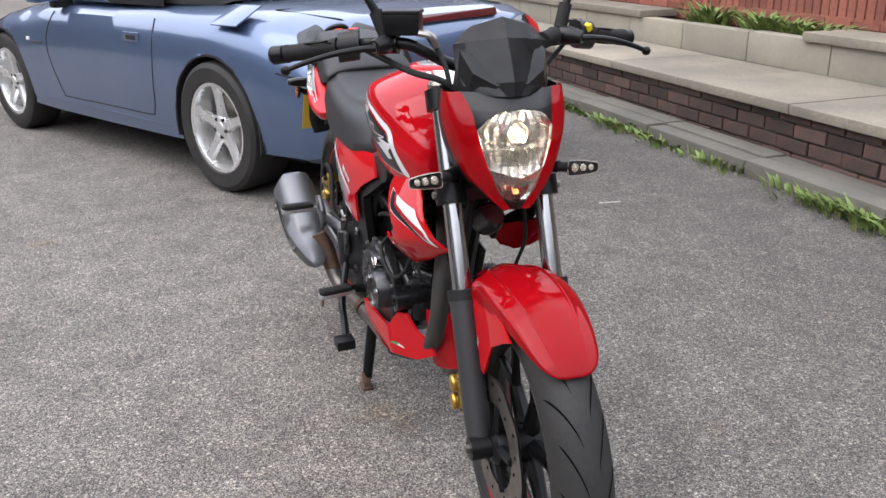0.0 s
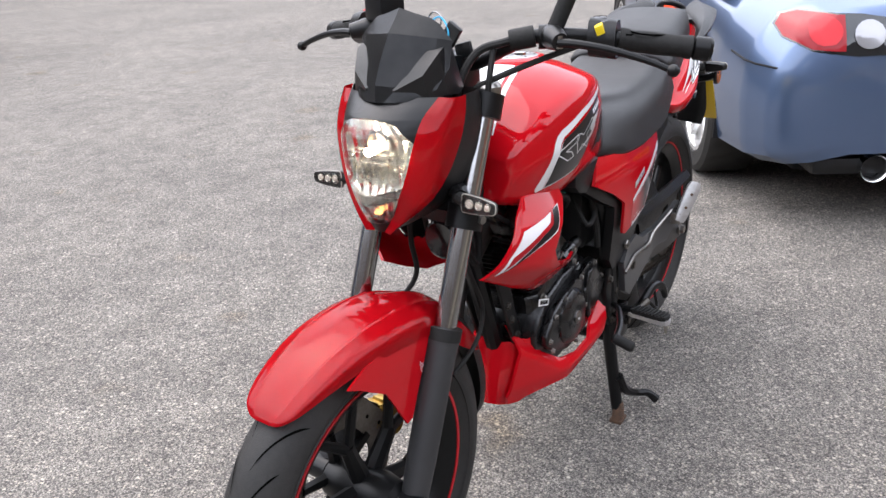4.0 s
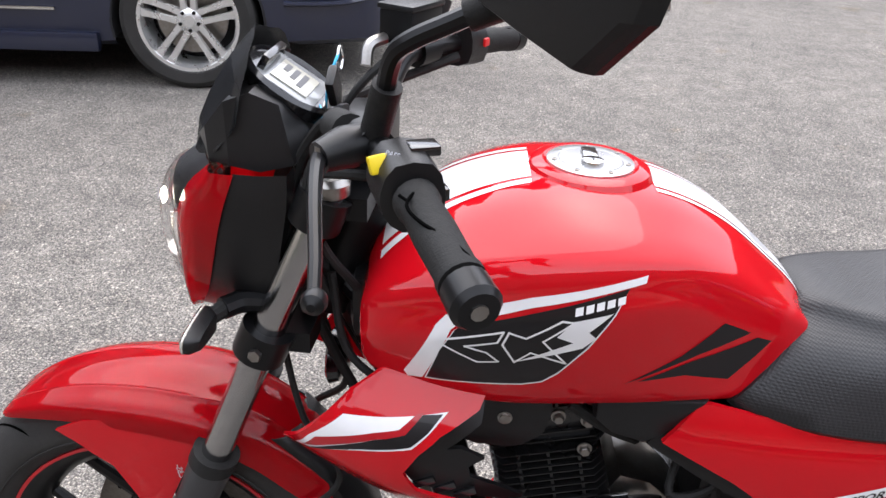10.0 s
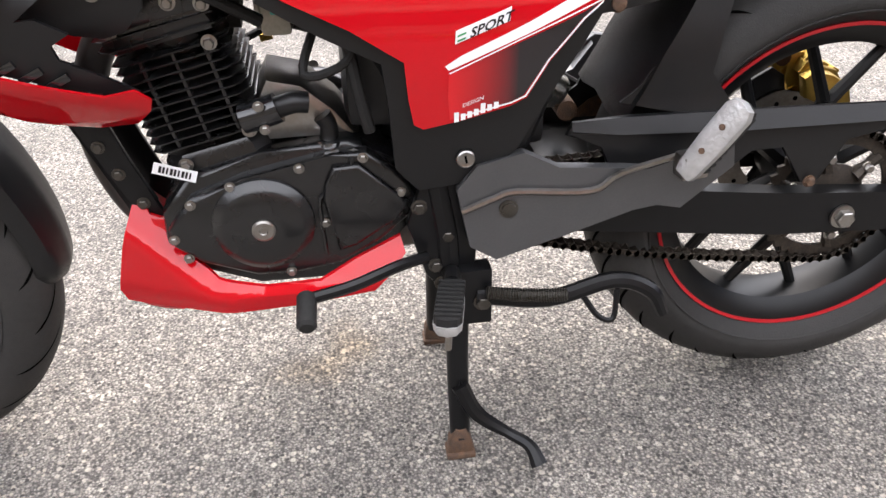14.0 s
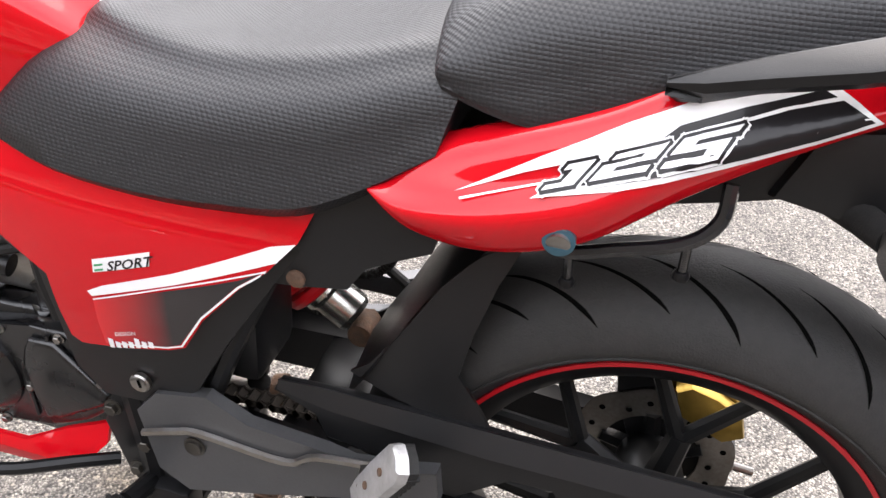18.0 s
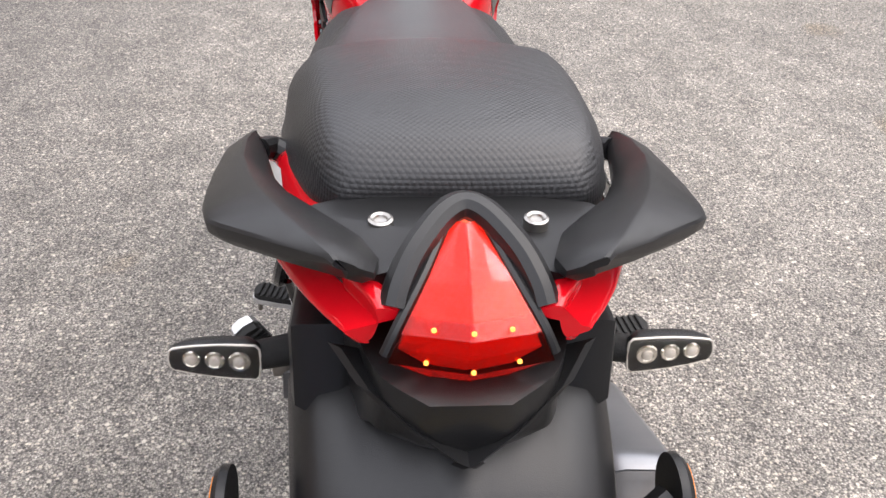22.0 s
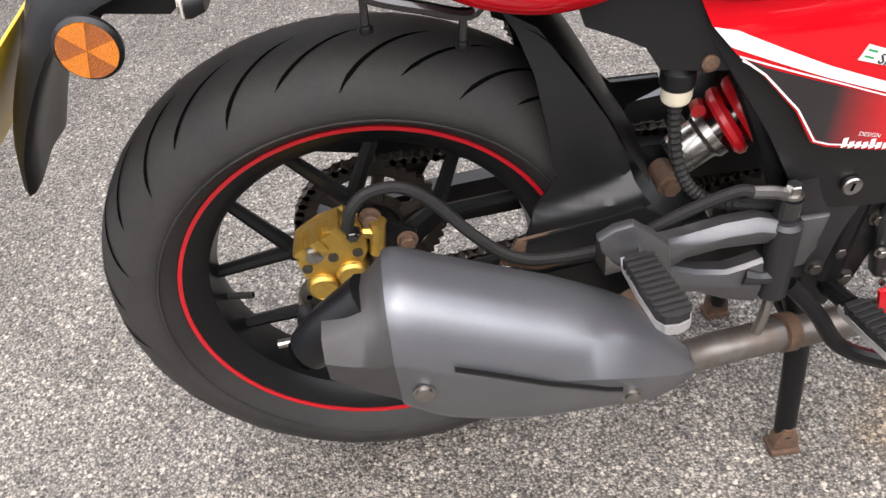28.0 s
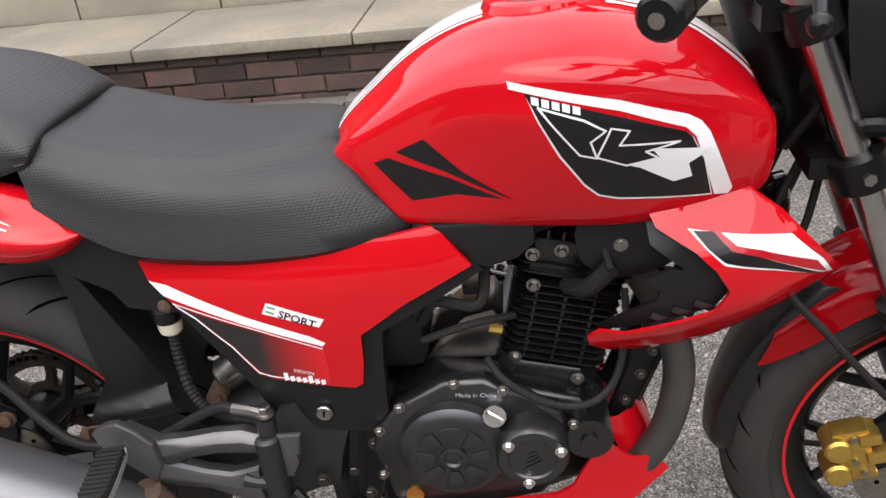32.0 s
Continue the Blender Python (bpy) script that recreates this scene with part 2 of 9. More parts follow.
def lathe(profile, centre=(0, 0, 0), axis="y", n=48, bm=None, closed=False):
    """Turns (radius, along) pairs round an axis; closed joins the last pair to the first."""
    bm = bm or bmesh.new()
    c = Vector(centre)

    def at(r, h, q):
        a, b = r * math.cos(q), r * math.sin(q)
        return c + Vector({"y": (a, h, b), "z": (a, b, h), "x": (h, a, b)}[axis])

    rings = [[bm.verts.new(at(r, h, 2 * math.pi * j / n)) for j in range(n)] for r, h in profile]
    pairs = list(zip(rings, rings[1:])) + ([(rings[-1], rings[0])] if closed else [])
    for a, b in pairs:
        for j in range(n):
            k = (j + 1) % n
            bm.faces.new([a[j], a[k], b[k], b[j]])
    if not closed:
        for r in (rings[0], rings[-1]):
            bm.faces.new(r)
    return bm


def slab(outline, y0, y1, bevel=0.0, segs=2, bm=None):
    """A plate in the x-z plane, from y0 to y1, with rounded rims."""
    bm = bm or bmesh.new()
    a = [bm.verts.new((x, y0, z)) for x, z in outline]
    b = [bm.verts.new((x, y1, z)) for x, z in outline]
    n = len(a)
    fa, fb = bm.faces.new(a), bm.faces.new(b)
    for i in range(n):
        j = (i + 1) % n
        bm.faces.new([a[i], b[i], b[j], a[j]])
    if bevel:
        bmesh.ops.bevel(bm, geom=list({e for f in (fa, fb) for e in f.edges}), offset=bevel, segments=segs, affect="EDGES", profile=0.5)
    return bm


def bolt(name, at, axis, r, h, parent, material=None, label="", six=True):
    """A flanged hexagon head on a surface at `at`, pointing along axis."""
    bm = bmesh.new()
    lathe([(r * 1.35, 0), (r * 1.35, h * 0.25), (r * 1.1, h * 0.3)], (0, 0, 0), "z", 14, bm)
    lathe([(r, h * 0.28), (r, h * 0.9), (r * 0.85, h)], (0, 0, 0), "z", 6 if six else 14, bm)
    q = Vector(axis).to_track_quat("Z", "Y").to_matrix().to_4x4()
    bmesh.ops.transform(bm, matrix=Matrix.Translation(at) @ q, verts=bm.verts)
    return link(name, bm, material or STEEL, parent, label, 30)


# ---- ground ----
def asphalt_mat():
    m = bpy.data.materials.new("asphalt")
    m.use_nodes = True
    nt = m.node_tree
    p = nt.nodes["Principled BSDF"]
    tc = nt.nodes.new("ShaderNodeTexCoord")

    def tex(kind, sc, **kw):
        n = nt.nodes.new(kind)
        n.inputs["Scale"].default_value = sc
        for k, v in kw.items():
            n.inputs[k].default_value = v
        nt.links.new(tc.outputs["Object"], n.inputs["Vector"])
        return n

    def ramp(sock, stops):
        r = nt.nodes.new("ShaderNodeValToRGB")
        e = r.color_ramp.elements
        while len(e) < len(stops):
            e.new(0.5)
        for el, (pos, c) in zip(e, stops):
            el.position, el.color = pos, (*c, 1)
        nt.links.new(sock, r.inputs[0])
        return r.outputs[0]

    def mix(a, b, fac, mode="MIX"):
        x = nt.nodes.new("ShaderNodeMix")
        x.data_type, x.blend_type = "RGBA", mode
        for k, v in ((0, fac), (6, a), (7, b)):
            if isinstance(v, (int, float)):
                x.inputs[k].default_value = v
            elif isinstance(v, tuple):
                x.inputs[k].default_value = (*v, 1)
            else:
                nt.links.new(v, x.inputs[k])
        return x.outputs[2]

    cell = tex("ShaderNodeTexVoronoi", 270.0)
    stones = ramp(cell.outputs["Color"], [(0.0, (0.1, 0.095, 0.09)), (0.3, (0.18, 0.171, 0.16)), (0.6, (0.26, 0.246, 0.225)), (0.85, (0.35, 0.335, 0.31)), (1.0, (0.46, 0.445, 0.415))])
    edge = tex("ShaderNodeTexVoronoi", 270.0)
    edge.feature = "F1"
    gap = ramp(edge.outputs["Distance"], [(0.35, (0, 0, 0)), (0.75, (1, 1, 1))])
    col = mix(stones, (0.07, 0.066, 0.062), gap)
    # pale pebbles and dark chips bedded in the surface
    for sc, lo, hi, tone, size in ((120.0, 0.72, 0.76, (0.38, 0.35, 0.305), 0.28), (75.0, 0.88, 0.92, (0.42, 0.395, 0.35), 0.24), (140.0, 0.2, 0.16, (0.045, 0.042, 0.04), 0.34)):
        v = tex("ShaderNodeTexVoronoi", sc)
        sep = nt.nodes.new("ShaderNodeSeparateColor")
        nt.links.new(v.outputs["Color"], sep.inputs[0])
        pick, near, both = (nt.nodes.new("ShaderNodeMapRange"), nt.nodes.new("ShaderNodeMapRange"), nt.nodes.new("ShaderNodeMath"))
        pick.inputs["From Min"].default_value, pick.inputs["From Max"].default_value = lo, hi
        near.inputs["From Min"].default_value, near.inputs["From Max"].default_value = size + 0.14, size
        both.operation = "MULTIPLY"
        nt.links.new(sep.outputs[0], pick.inputs["Value"])
        nt.links.new(v.outputs["Distance"], near.inputs["Value"])
        nt.links.new(pick.outputs[0], both.inputs[0])
        nt.links.new(near.outputs[0], both.inputs[1])
        col = mix(col, tone, both.outputs[0])
    clump = tex("ShaderNodeTexVoronoi", 95.0)
    col = mix(col, ramp(clump.outputs["Color"], [(0.1, (0.75, 0.75, 0.75)), (0.5, (0.98, 0.97, 0.96)), (0.85, (1.22, 1.21, 1.18))]), 0.9, "MULTIPLY")
    fine = tex("ShaderNodeTexNoise", 420.0, Detail=3.0)
    col = mix(col, ramp(fine.outputs["Fac"], [(0.3, (0.7, 0.7, 0.7)), (0.7, (1.15, 1.15, 1.15))]), 0.6, "MULTIPLY")
    broad = tex("ShaderNodeTexNoise", 0.9, Detail=6.0)
    col = mix(col, ramp(broad.outputs["Fac"], [(0.3, (0.8, 0.79, 0.78)), (0.7, (1.12, 1.11, 1.08))]), 0.8, "MULTIPLY")
    mid = tex("ShaderNodeTexNoise", 7.0, Detail=5.0)
    col = mix(col, ramp(mid.outputs["Fac"], [(0.35, (0.78, 0.77, 0.76)), (0.65, (1.12, 1.11, 1.1))]), 0.8, "MULTIPLY")
    spots = tex("ShaderNodeTexNoise", 2.3, Detail=3.0)
    col = mix(col, ramp(spots.outputs["Fac"], [(0.66, (1, 1, 1)), (0.74, (0.86, 0.74, 0.58))]), 0.7, "MULTIPLY")
    # open yard paler than the kerb strip: uneven light put into the colour
    sep = nt.nodes.new("ShaderNodeSeparateXYZ")
    nt.links.new(tc.outputs["Object"], sep.inputs[0])
    wob = nt.nodes.new("ShaderNodeMath")
    wob.operation = "MULTIPLY_ADD"
    wob.inputs[1].default_value = 2.5
    nt.links.new(broad.outputs["Fac"], wob.inputs[0])
    nt.links.new(sep.outputs["Y"], wob.inputs[2])
    # worn: mask of that light, 0 by the kerb, 1 in the yard
    worn = nt.nodes.new("ShaderNodeMapRange")
    worn.inputs["From Min"].default_value, worn.inputs["From Max"].default_value = 2.9, 1.5
    nt.links.new(wob.outputs[0], worn.inputs["Value"])
    col = mix(mix(col, (0.66, 0.65, 0.655), 1.0, "MULTIPLY"), mix(col, (1.1, 1.085, 1.07), 1.0, "MULTIPLY"), worn.outputs[0])
    nt.links.new(col, p.inputs["Base Color"])
    p.inputs["Roughness"].default_value = 0.88
    b = nt.nodes.new("ShaderNodeBump")
    b.inputs["Strength"].default_value, b.inputs["Distance"].default_value = 0.9, 0.004
    b.invert = True
    nt.links.new(edge.outputs["Distance"], b.inputs["Height"])
    nt.links.new(b.outputs[0], p.inputs["Normal"])
    return m


ASPHALT = asphalt_mat()
bm = bmesh.new()
bmesh.ops.create_grid(bm, x_segments=40, y_segments=40, size=300)
ground = tagged(link("ground", bm, ASPHALT), "worn grey tarmac car park with small light stones", "ground", kind="structure")

# ---- terrace wall: the frame runs along the wall, y goes into the bank ----
WALL = pose(0, 2.425, 0, 0, 0, -0.9)
CONCRETE = mat("weathered_concrete", (0.3, 0.26, 0.195), 0.85, grain=0.5, scale=60, bump=0.5, bscale=160, stain=0.75, sscale=2.2, color2=(0.13, 0.12, 0.1), vary=0.1)
KERB = mat("kerb_concrete", (0.15, 0.135, 0.11), 0.9, grain=0.6, scale=45, bump=0.7, bscale=120, stain=0.8, sscale=3.0, color2=(0.09, 0.088, 0.075), vary=0.12)
RENDERW = mat("cement_render", (0.34, 0.305, 0.23), 0.85, grain=0.3, scale=30, bump=0.3, bscale=150, stain=0.9, sscale=1.6, color2=(0.19, 0.18, 0.15), vary=0.08)
BRICKD = mat("dark_brick", (0.115, 0.05, 0.036), 0.85, grain=0.6, scale=40, bump=0.5, bscale=180, stain=0.8, sscale=5.0, color2=(0.045, 0.038, 0.034), vary=0.45)
BRICKR = mat("red_brick", (0.3, 0.095, 0.06), 0.85, grain=0.5, scale=40, bump=0.4, bscale=180, stain=0.4, sscale=5.0, color2=(0.15, 0.06, 0.045), vary=0.3)
MORTAR = mat("mortar", (0.16, 0.14, 0.115), 0.95, grain=0.5, scale=80, bump=0.5, bscale=200, stain=0.7, sscale=4.0, color2=(0.1, 0.095, 0.085))
SOIL = mat("soil", (0.16, 0.11, 0.075), 1.0, grain=0.8, scale=30, bump=1.0, bscale=60, stain=0.5, sscale=6, color2=(0.06, 0.045, 0.03))
X0, X1 = -9.0, 3.55


# ---- the red motorcycle: x runs forward, y to its left ----
from mathutils.bvhtree import BVHTree
from mathutils.geometry import delaunay_2d_cdt


def wheel(name, parent, m, tyre_r, tyre_w, rim_r=0.224, rim_w=0.05, spokes=5, grooves=46, turn=0.3, stripe=None):
    """A cast wheel with tyre; axle along y at the origin of m."""
    hub = empty(name, m, parent)
    R, w = tyre_r, tyre_w / 2

    def crown(y):
        f = min(1.0, abs(y) / w)
        return rim_r + 0.03 + (R - rim_r - 0.03) * (1 - f ** 2.2) ** 0.6

    prof = [(rim_r + 0.001, rim_w - 0.004), (rim_r + 0.008, rim_w + 0.002), (rim_r + 0.022, w * 0.965)]
    prof += [(crown(w * math.cos(math.pi * q / 22)), w * math.cos(math.pi * q / 22)) for q in range(0, 23)]
    prof += [(r, -y) for r, y in reversed(prof[:3])] + [(rim_r - 0.008, -rim_w * 0.8), (rim_r - 0.008, rim_w * 0.8)]
    tyre = part("tyre", lathe(prof, n=112, closed=True), TYRE, hub)
    # grooves are black strips over the tread, their shade put into the colour
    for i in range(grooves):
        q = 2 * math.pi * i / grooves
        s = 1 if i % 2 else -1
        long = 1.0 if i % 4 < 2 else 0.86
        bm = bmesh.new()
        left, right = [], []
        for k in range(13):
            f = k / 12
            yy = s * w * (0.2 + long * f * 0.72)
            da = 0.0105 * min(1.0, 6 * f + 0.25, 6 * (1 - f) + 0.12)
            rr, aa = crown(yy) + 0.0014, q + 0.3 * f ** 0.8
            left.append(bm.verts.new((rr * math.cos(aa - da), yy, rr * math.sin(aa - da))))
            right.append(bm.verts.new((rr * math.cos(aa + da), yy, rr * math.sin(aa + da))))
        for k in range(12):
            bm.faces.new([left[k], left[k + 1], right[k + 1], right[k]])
        part("tread_groove", bm, RECESS_SHADE, hub, "", 0)
    rp = [(rim_r + 0.003, -rim_w), (rim_r - 0.012, -rim_w + 0.005), (rim_r - 0.028, -rim_w + 0.02), (rim_r - 0.034, 0), (rim_r - 0.028, rim_w - 0.02),
          (rim_r - 0.012, rim_w - 0.005), (rim_r + 0.003, rim_w), (rim_r + 0.004, rim_w - 0.006), (rim_r - 0.006, 0), (rim_r + 0.004, -rim_w + 0.006)]
    part("rim", lathe(rp, n=112, closed=True), ALLOYB, hub)
    for s in (-1, 1):
        part("rim_stripe", lathe([(rim_r + 0.0035, s * (rim_w + 0.0012)), (rim_r - 0.0012, s * (rim_w + 0.0006)), (rim_r - 0.0012, s * (rim_w - 0.003)), (rim_r + 0.0035, s * (rim_w - 0.0015))], n=112, closed=True),
             stripe or REDLINE, hub, "thin dark rim edge" if stripe else "thin red rim stripe")
    for s in (-1, 1):
        for rr, tt in ((rim_r + 0.0215, 0.0012), (rim_r + 0.027, 0.0008)):
            part("sidewall_ring", lathe([(rr - tt * 1.4, s * w * 0.955), (rr - tt * 0.6, s * (w * 0.968 + tt)), (rr + tt * 0.6, s * (w * 0.972 + tt)), (rr + tt * 1.4, s * w * 0.96)], n=96, closed=True), TYRE, hub)
    part("hub", lathe([(0.022, -0.075), (0.034, -0.066), (0.04, -0.03), (0.036, 0), (0.04, 0.03), (0.034, 0.066), (0.022, 0.075)], n=32), ALLOYB, hub)
    for i in range(spokes):
        q = 2 * math.pi * i / spokes + turn
        bm = bmesh.new()
        mid = 0.105
        tube([(0.03 * math.cos(q), 0, 0.03 * math.sin(q)), (mid * math.cos(q), 0, mid * math.sin(q))], [0.017, 0.0125], 8, 1, bm)
        for s in (-0.288, 0.288):
            tube([((mid - 0.008) * math.cos(q), 0, (mid - 0.008) * math.sin(q)), ((rim_r - 0.026) * math.cos(q + s), 0, (rim_r - 0.026) * math.sin(q + s))], [0.0095, 0.0075], 8, 1, bm)
        part("spoke", bm, ALLOYB, hub)
    a = 3.25
    part("tyre_valve", rod(((rim_r - 0.03) * math.cos(a), 0, (rim_r - 0.03) * math.sin(a)), ((rim_r - 0.066) * math.cos(a), -0.01, (rim_r - 0.066) * math.sin(a)), 0.0042, 8), RUBBER, hub)
    return hub


# shade of grooves, slots and holes put into one near-black colour
RECESS_SHADE = mat("recess_shade", (0.003, 0.003, 0.003), 1.0, spec=0.0)
bike = tagged(empty("motorcycle"), "red and black naked motorcycle with white decals on its centre stand", "motorcycle")
AXR = Vector((-0.037, 0, 0.328))
STEER = -4.5
HEAD = pose(1.0, 0, 0, 0, 0, STEER) @ pose(-1.0, 0, 0)


def hpart(name, bm, material, label="", smooth=35.0, parent=None):
    """A part of the steered front end, given as it stands with the bars straight."""
    bmesh.ops.transform(bm, matrix=HEAD, verts=bm.verts)
    return link(name, bm, material, parent or bike, label, smooth)


rear_wheel = wheel("rear_wheel", bike, pose(*AXR), 0.309, 0.142, rim_r=0.2195, spokes=6, grooves=60, turn=0.663)
front_wheel = wheel("front_wheel", bike, HEAD @ pose(1.247, 0, 0.288), 0.288, 0.1, rim_r=0.208, rim_w=0.037, spokes=6, turn=0.2)


# ---- tank, seat and panels ----
def tank_ring(x, zt, wt, ws, zs, wb, zb):
    half = [(0, zt), (wt * 0.55, zt - 0.002), (wt, zt - 0.012), (ws * 0.86 + wt * 0.08, zs + (zt - zs) * 0.58), (ws * 0.985, zs + (zt - zs) * 0.16), (ws, zs - 0.012),
            (ws * 0.55 + wb * 0.45, zs * 0.4 + zb * 0.6), (wb, zb + 0.004), (wb * 0.8, zb - 0.004), (0, zb - 0.004)]
    pts = [(x, y, z) for y, z in half] + [(x, -y, z) for y, z in reversed(half[1:-1])]
    return spline(pts, 5, True)


TANK = [(0.494, 0.762, 0.038, 0.066, 0.738, 0.062, 0.702), (0.515, 0.79, 0.048, 0.082, 0.745, 0.08, 0.692), (0.55, 0.82, 0.06, 0.1, 0.762, 0.098, 0.688),
        (0.60, 0.858, 0.072, 0.118, 0.785, 0.11, 0.687), (0.65, 0.882, 0.082, 0.136, 0.812, 0.117, 0.686), (0.70, 0.894, 0.09, 0.153, 0.818, 0.122, 0.685),
        (0.76, 0.899, 0.095, 0.164, 0.81, 0.127, 0.683), (0.82, 0.893, 0.095, 0.164, 0.798, 0.129, 0.682), (0.88, 0.872, 0.09, 0.154, 0.78, 0.125, 0.686),
        (0.925, 0.842, 0.082, 0.138, 0.77, 0.115, 0.692), (0.952, 0.818, 0.072, 0.124, 0.762, 0.106, 0.698), (0.966, 0.795, 0.056, 0.108, 0.755, 0.094, 0.707), (0.968, 0.78, 0.04, 0.09, 0.752, 0.08, 0.715)]


def lerp_rows(rows, k):
    """Smooths a table of section rows by a spline."""
    n = len(rows[0])
    out = []
    for i in range(0, n, 3):
        cols = [tuple(r[i + j] if i + j < n else 0 for j in range(3)) for r in rows]
        out.append(spline(cols, k))
    return [tuple(c for v in vs for c in v)[:n] for vs in zip(*out)]


bm = loft([tank_ring(*r) for r in lerp_rows(TANK, 4)])
bmesh.ops.triangulate(bm, faces=bm.faces[:])
tank_tree = BVHTree.FromBMesh(bm)
tank = part("fuel_tank", bm, RED, bike, "glossy red fuel tank", 60)


def pad_ring(xt, zt, wt, xb, zb, ws, crown=0.004):
    half = [(0, 0, crown), (0, 0.5 * wt, crown * 0.8), (0, wt * 0.86, 0), (0.1, wt, -0.002), (0.28, wt * 0.35 + ws * 0.65, 0), (0.6, ws, 0), (1.0, ws * 0.985, 0)]
    p = [(xt + (xb - xt) * s, y, zt + (zb - zt) * s + dz) for s, y, dz in half]
    full = p + [(x, 0, z - 0.004) for x, y, z in p[-1:]] + [(x, -y, z) for x, y, z in reversed(p[1:])]
    return spline(full, 3, True)


def seat_mat():
    m = mat("seat_vinyl", (0.011, 0.011, 0.012), 0.47, stain=0.15, sscale=8, spec=0.5)
    nt = m.node_tree
    tc = nt.nodes.new("ShaderNodeTexCoord")
    mp = nt.nodes.new("ShaderNodeMapping")
    mp.inputs["Rotation"].default_value = (0, 0, radians(45))
    v = nt.nodes.new("ShaderNodeTexVoronoi")
    v.inputs["Scale"].default_value, v.inputs["Randomness"].default_value = 330.0, 0.0
    b = nt.nodes.new("ShaderNodeBump")
    b.invert = True
    b.inputs["Strength"].default_value, b.inputs["Distance"].default_value = 0.5, 0.0013
    nt.links.new(tc.outputs["Object"], mp.inputs[0])
    nt.links.new(mp.outputs[0], v.inputs["Vector"])
    nt.links.new(v.outputs["Distance"], b.inputs["Height"])
    nt.links.new(b.outputs[0], nt.nodes["Principled BSDF"].inputs["Normal"])
    return m


VINYL = seat_mat()
RIDER = [(0.505, 0.776, 0.052, 0.585, 0.684, 0.104), (0.485, 0.78, 0.064, 0.562, 0.674, 0.116), (0.44, 0.778, 0.085, 0.50, 0.664, 0.13), (0.38, 0.777, 0.1, 0.42, 0.662, 0.136),
         (0.32, 0.784, 0.107, 0.35, 0.668, 0.138), (0.26, 0.797, 0.11, 0.285, 0.678, 0.138), (0.21, 0.812, 0.108, 0.235, 0.704, 0.134), (0.165, 0.82, 0.1, 0.185, 0.74, 0.126)]
part("rider_seat", loft([pad_ring(*r) for r in lerp_rows(RIDER, 3)]), VINYL, bike, "black textured vinyl rider seat", 50)


def pillion_ring(xc, zc, xr, yr, zr, xs, ys, zs, xb, yb, zb):
    """A section of the pillion pad: crown, soft ridge, side and lower edge; the pad sits a little to the right."""
    zr += 0.5 * (zc - zr)
    lift = 0.011 * max(0.0, min(1.0, (0.09 - xc) / 0.12))
    zc, zr, zs = zc + lift, zr + lift * 0.9, zs + lift * 0.7
    half = [(xc, 0, zc), (xc * 0.7 + xr * 0.3, yr * 0.45, zc - (zc - zr) * 0.14), (xc * 0.3 + xr * 0.7, yr * 0.8, zc - (zc - zr) * 0.5), (xr, yr, zr), (xr * 0.5 + xs * 0.5, yr * 0.4 + ys * 0.6, zr * 0.55 + zs * 0.45),
            (xs, ys, zs), (xs * 0.4 + xb * 0.6, yb * 0.7 + ys * 0.3, zs * 0.4 + zb * 0.6), (xb, yb, zb), (xb, yb * 0.8, zb - 0.004)]
    full = half + [(x, -y, z) for x, y, z in reversed(half[1:])]
    return [(x, y * 1.03 - 0.0035 + 0.03 * min(0.1, x), z) for x, y, z in full]


PILLION = [(0.203, 0.818, 0.196, 0.086, 0.806, 0.19, 0.115, 0.798, 0.188, 0.115, 0.794), (0.206, 0.826, 0.196, 0.088, 0.814, 0.19, 0.118, 0.803, 0.182, 0.119, 0.793), (0.198, 0.836, 0.186, 0.09, 0.824, 0.18, 0.1205, 0.808, 0.155, 0.123, 0.786),
           (0.172, 0.852, 0.162, 0.092, 0.838, 0.158, 0.12, 0.814, 0.122, 0.125, 0.782), (0.138, 0.868, 0.13, 0.092, 0.851, 0.128, 0.117, 0.828, 0.09, 0.122, 0.788), (0.088, 0.881, 0.085, 0.09, 0.862, 0.084, 0.113, 0.842, 0.052, 0.118, 0.803),
           (0.03, 0.887, 0.03, 0.086, 0.869, 0.028, 0.106, 0.851, 0.01, 0.112, 0.82), (-0.03, 0.89, -0.03, 0.081, 0.876, -0.032, 0.098, 0.861, -0.04, 0.102, 0.84), (-0.07, 0.89, -0.07, 0.076, 0.879, -0.074, 0.089, 0.868, -0.08, 0.091, 0.852),
           (-0.093, 0.885, -0.093, 0.07, 0.875, -0.098, 0.08, 0.866, -0.1, 0.081, 0.857), (-0.107, 0.874, -0.106, 0.063, 0.868, -0.109, 0.071, 0.862, -0.109, 0.072, 0.856), (-0.112, 0.863, -0.111, 0.055, 0.861, -0.111, 0.063, 0.858, -0.11, 0.064, 0.855)]
part("pillion_seat", loft([spline(pillion_ring(*r), 2, True) for r in lerp_rows(PILLION, 3)]), VINYL, bike, "black textured vinyl pillion seat", 60)


def tail_ring(x, zb, zt, y, s):
    """Cross-section of a tail panel on side s."""
    h = zt - zb
    k = min(1.0, max(0.3, (x + 0.25) / 0.2))
    p = [(y - 0.055 * k, zt + 0.004), (y - 0.03, zt), (y - 0.014, zb + h * 0.66), (y, zb + h * 0.4), (y - 0.012, zb + h * 0.06), (y - 0.03 * k, zb), (y - 0.045 * k, zb + h * 0.2), (y - 0.055 * k, zb + h * 0.7)]
    return spline([(x, s * a, b) for a, b in p], 6, True)


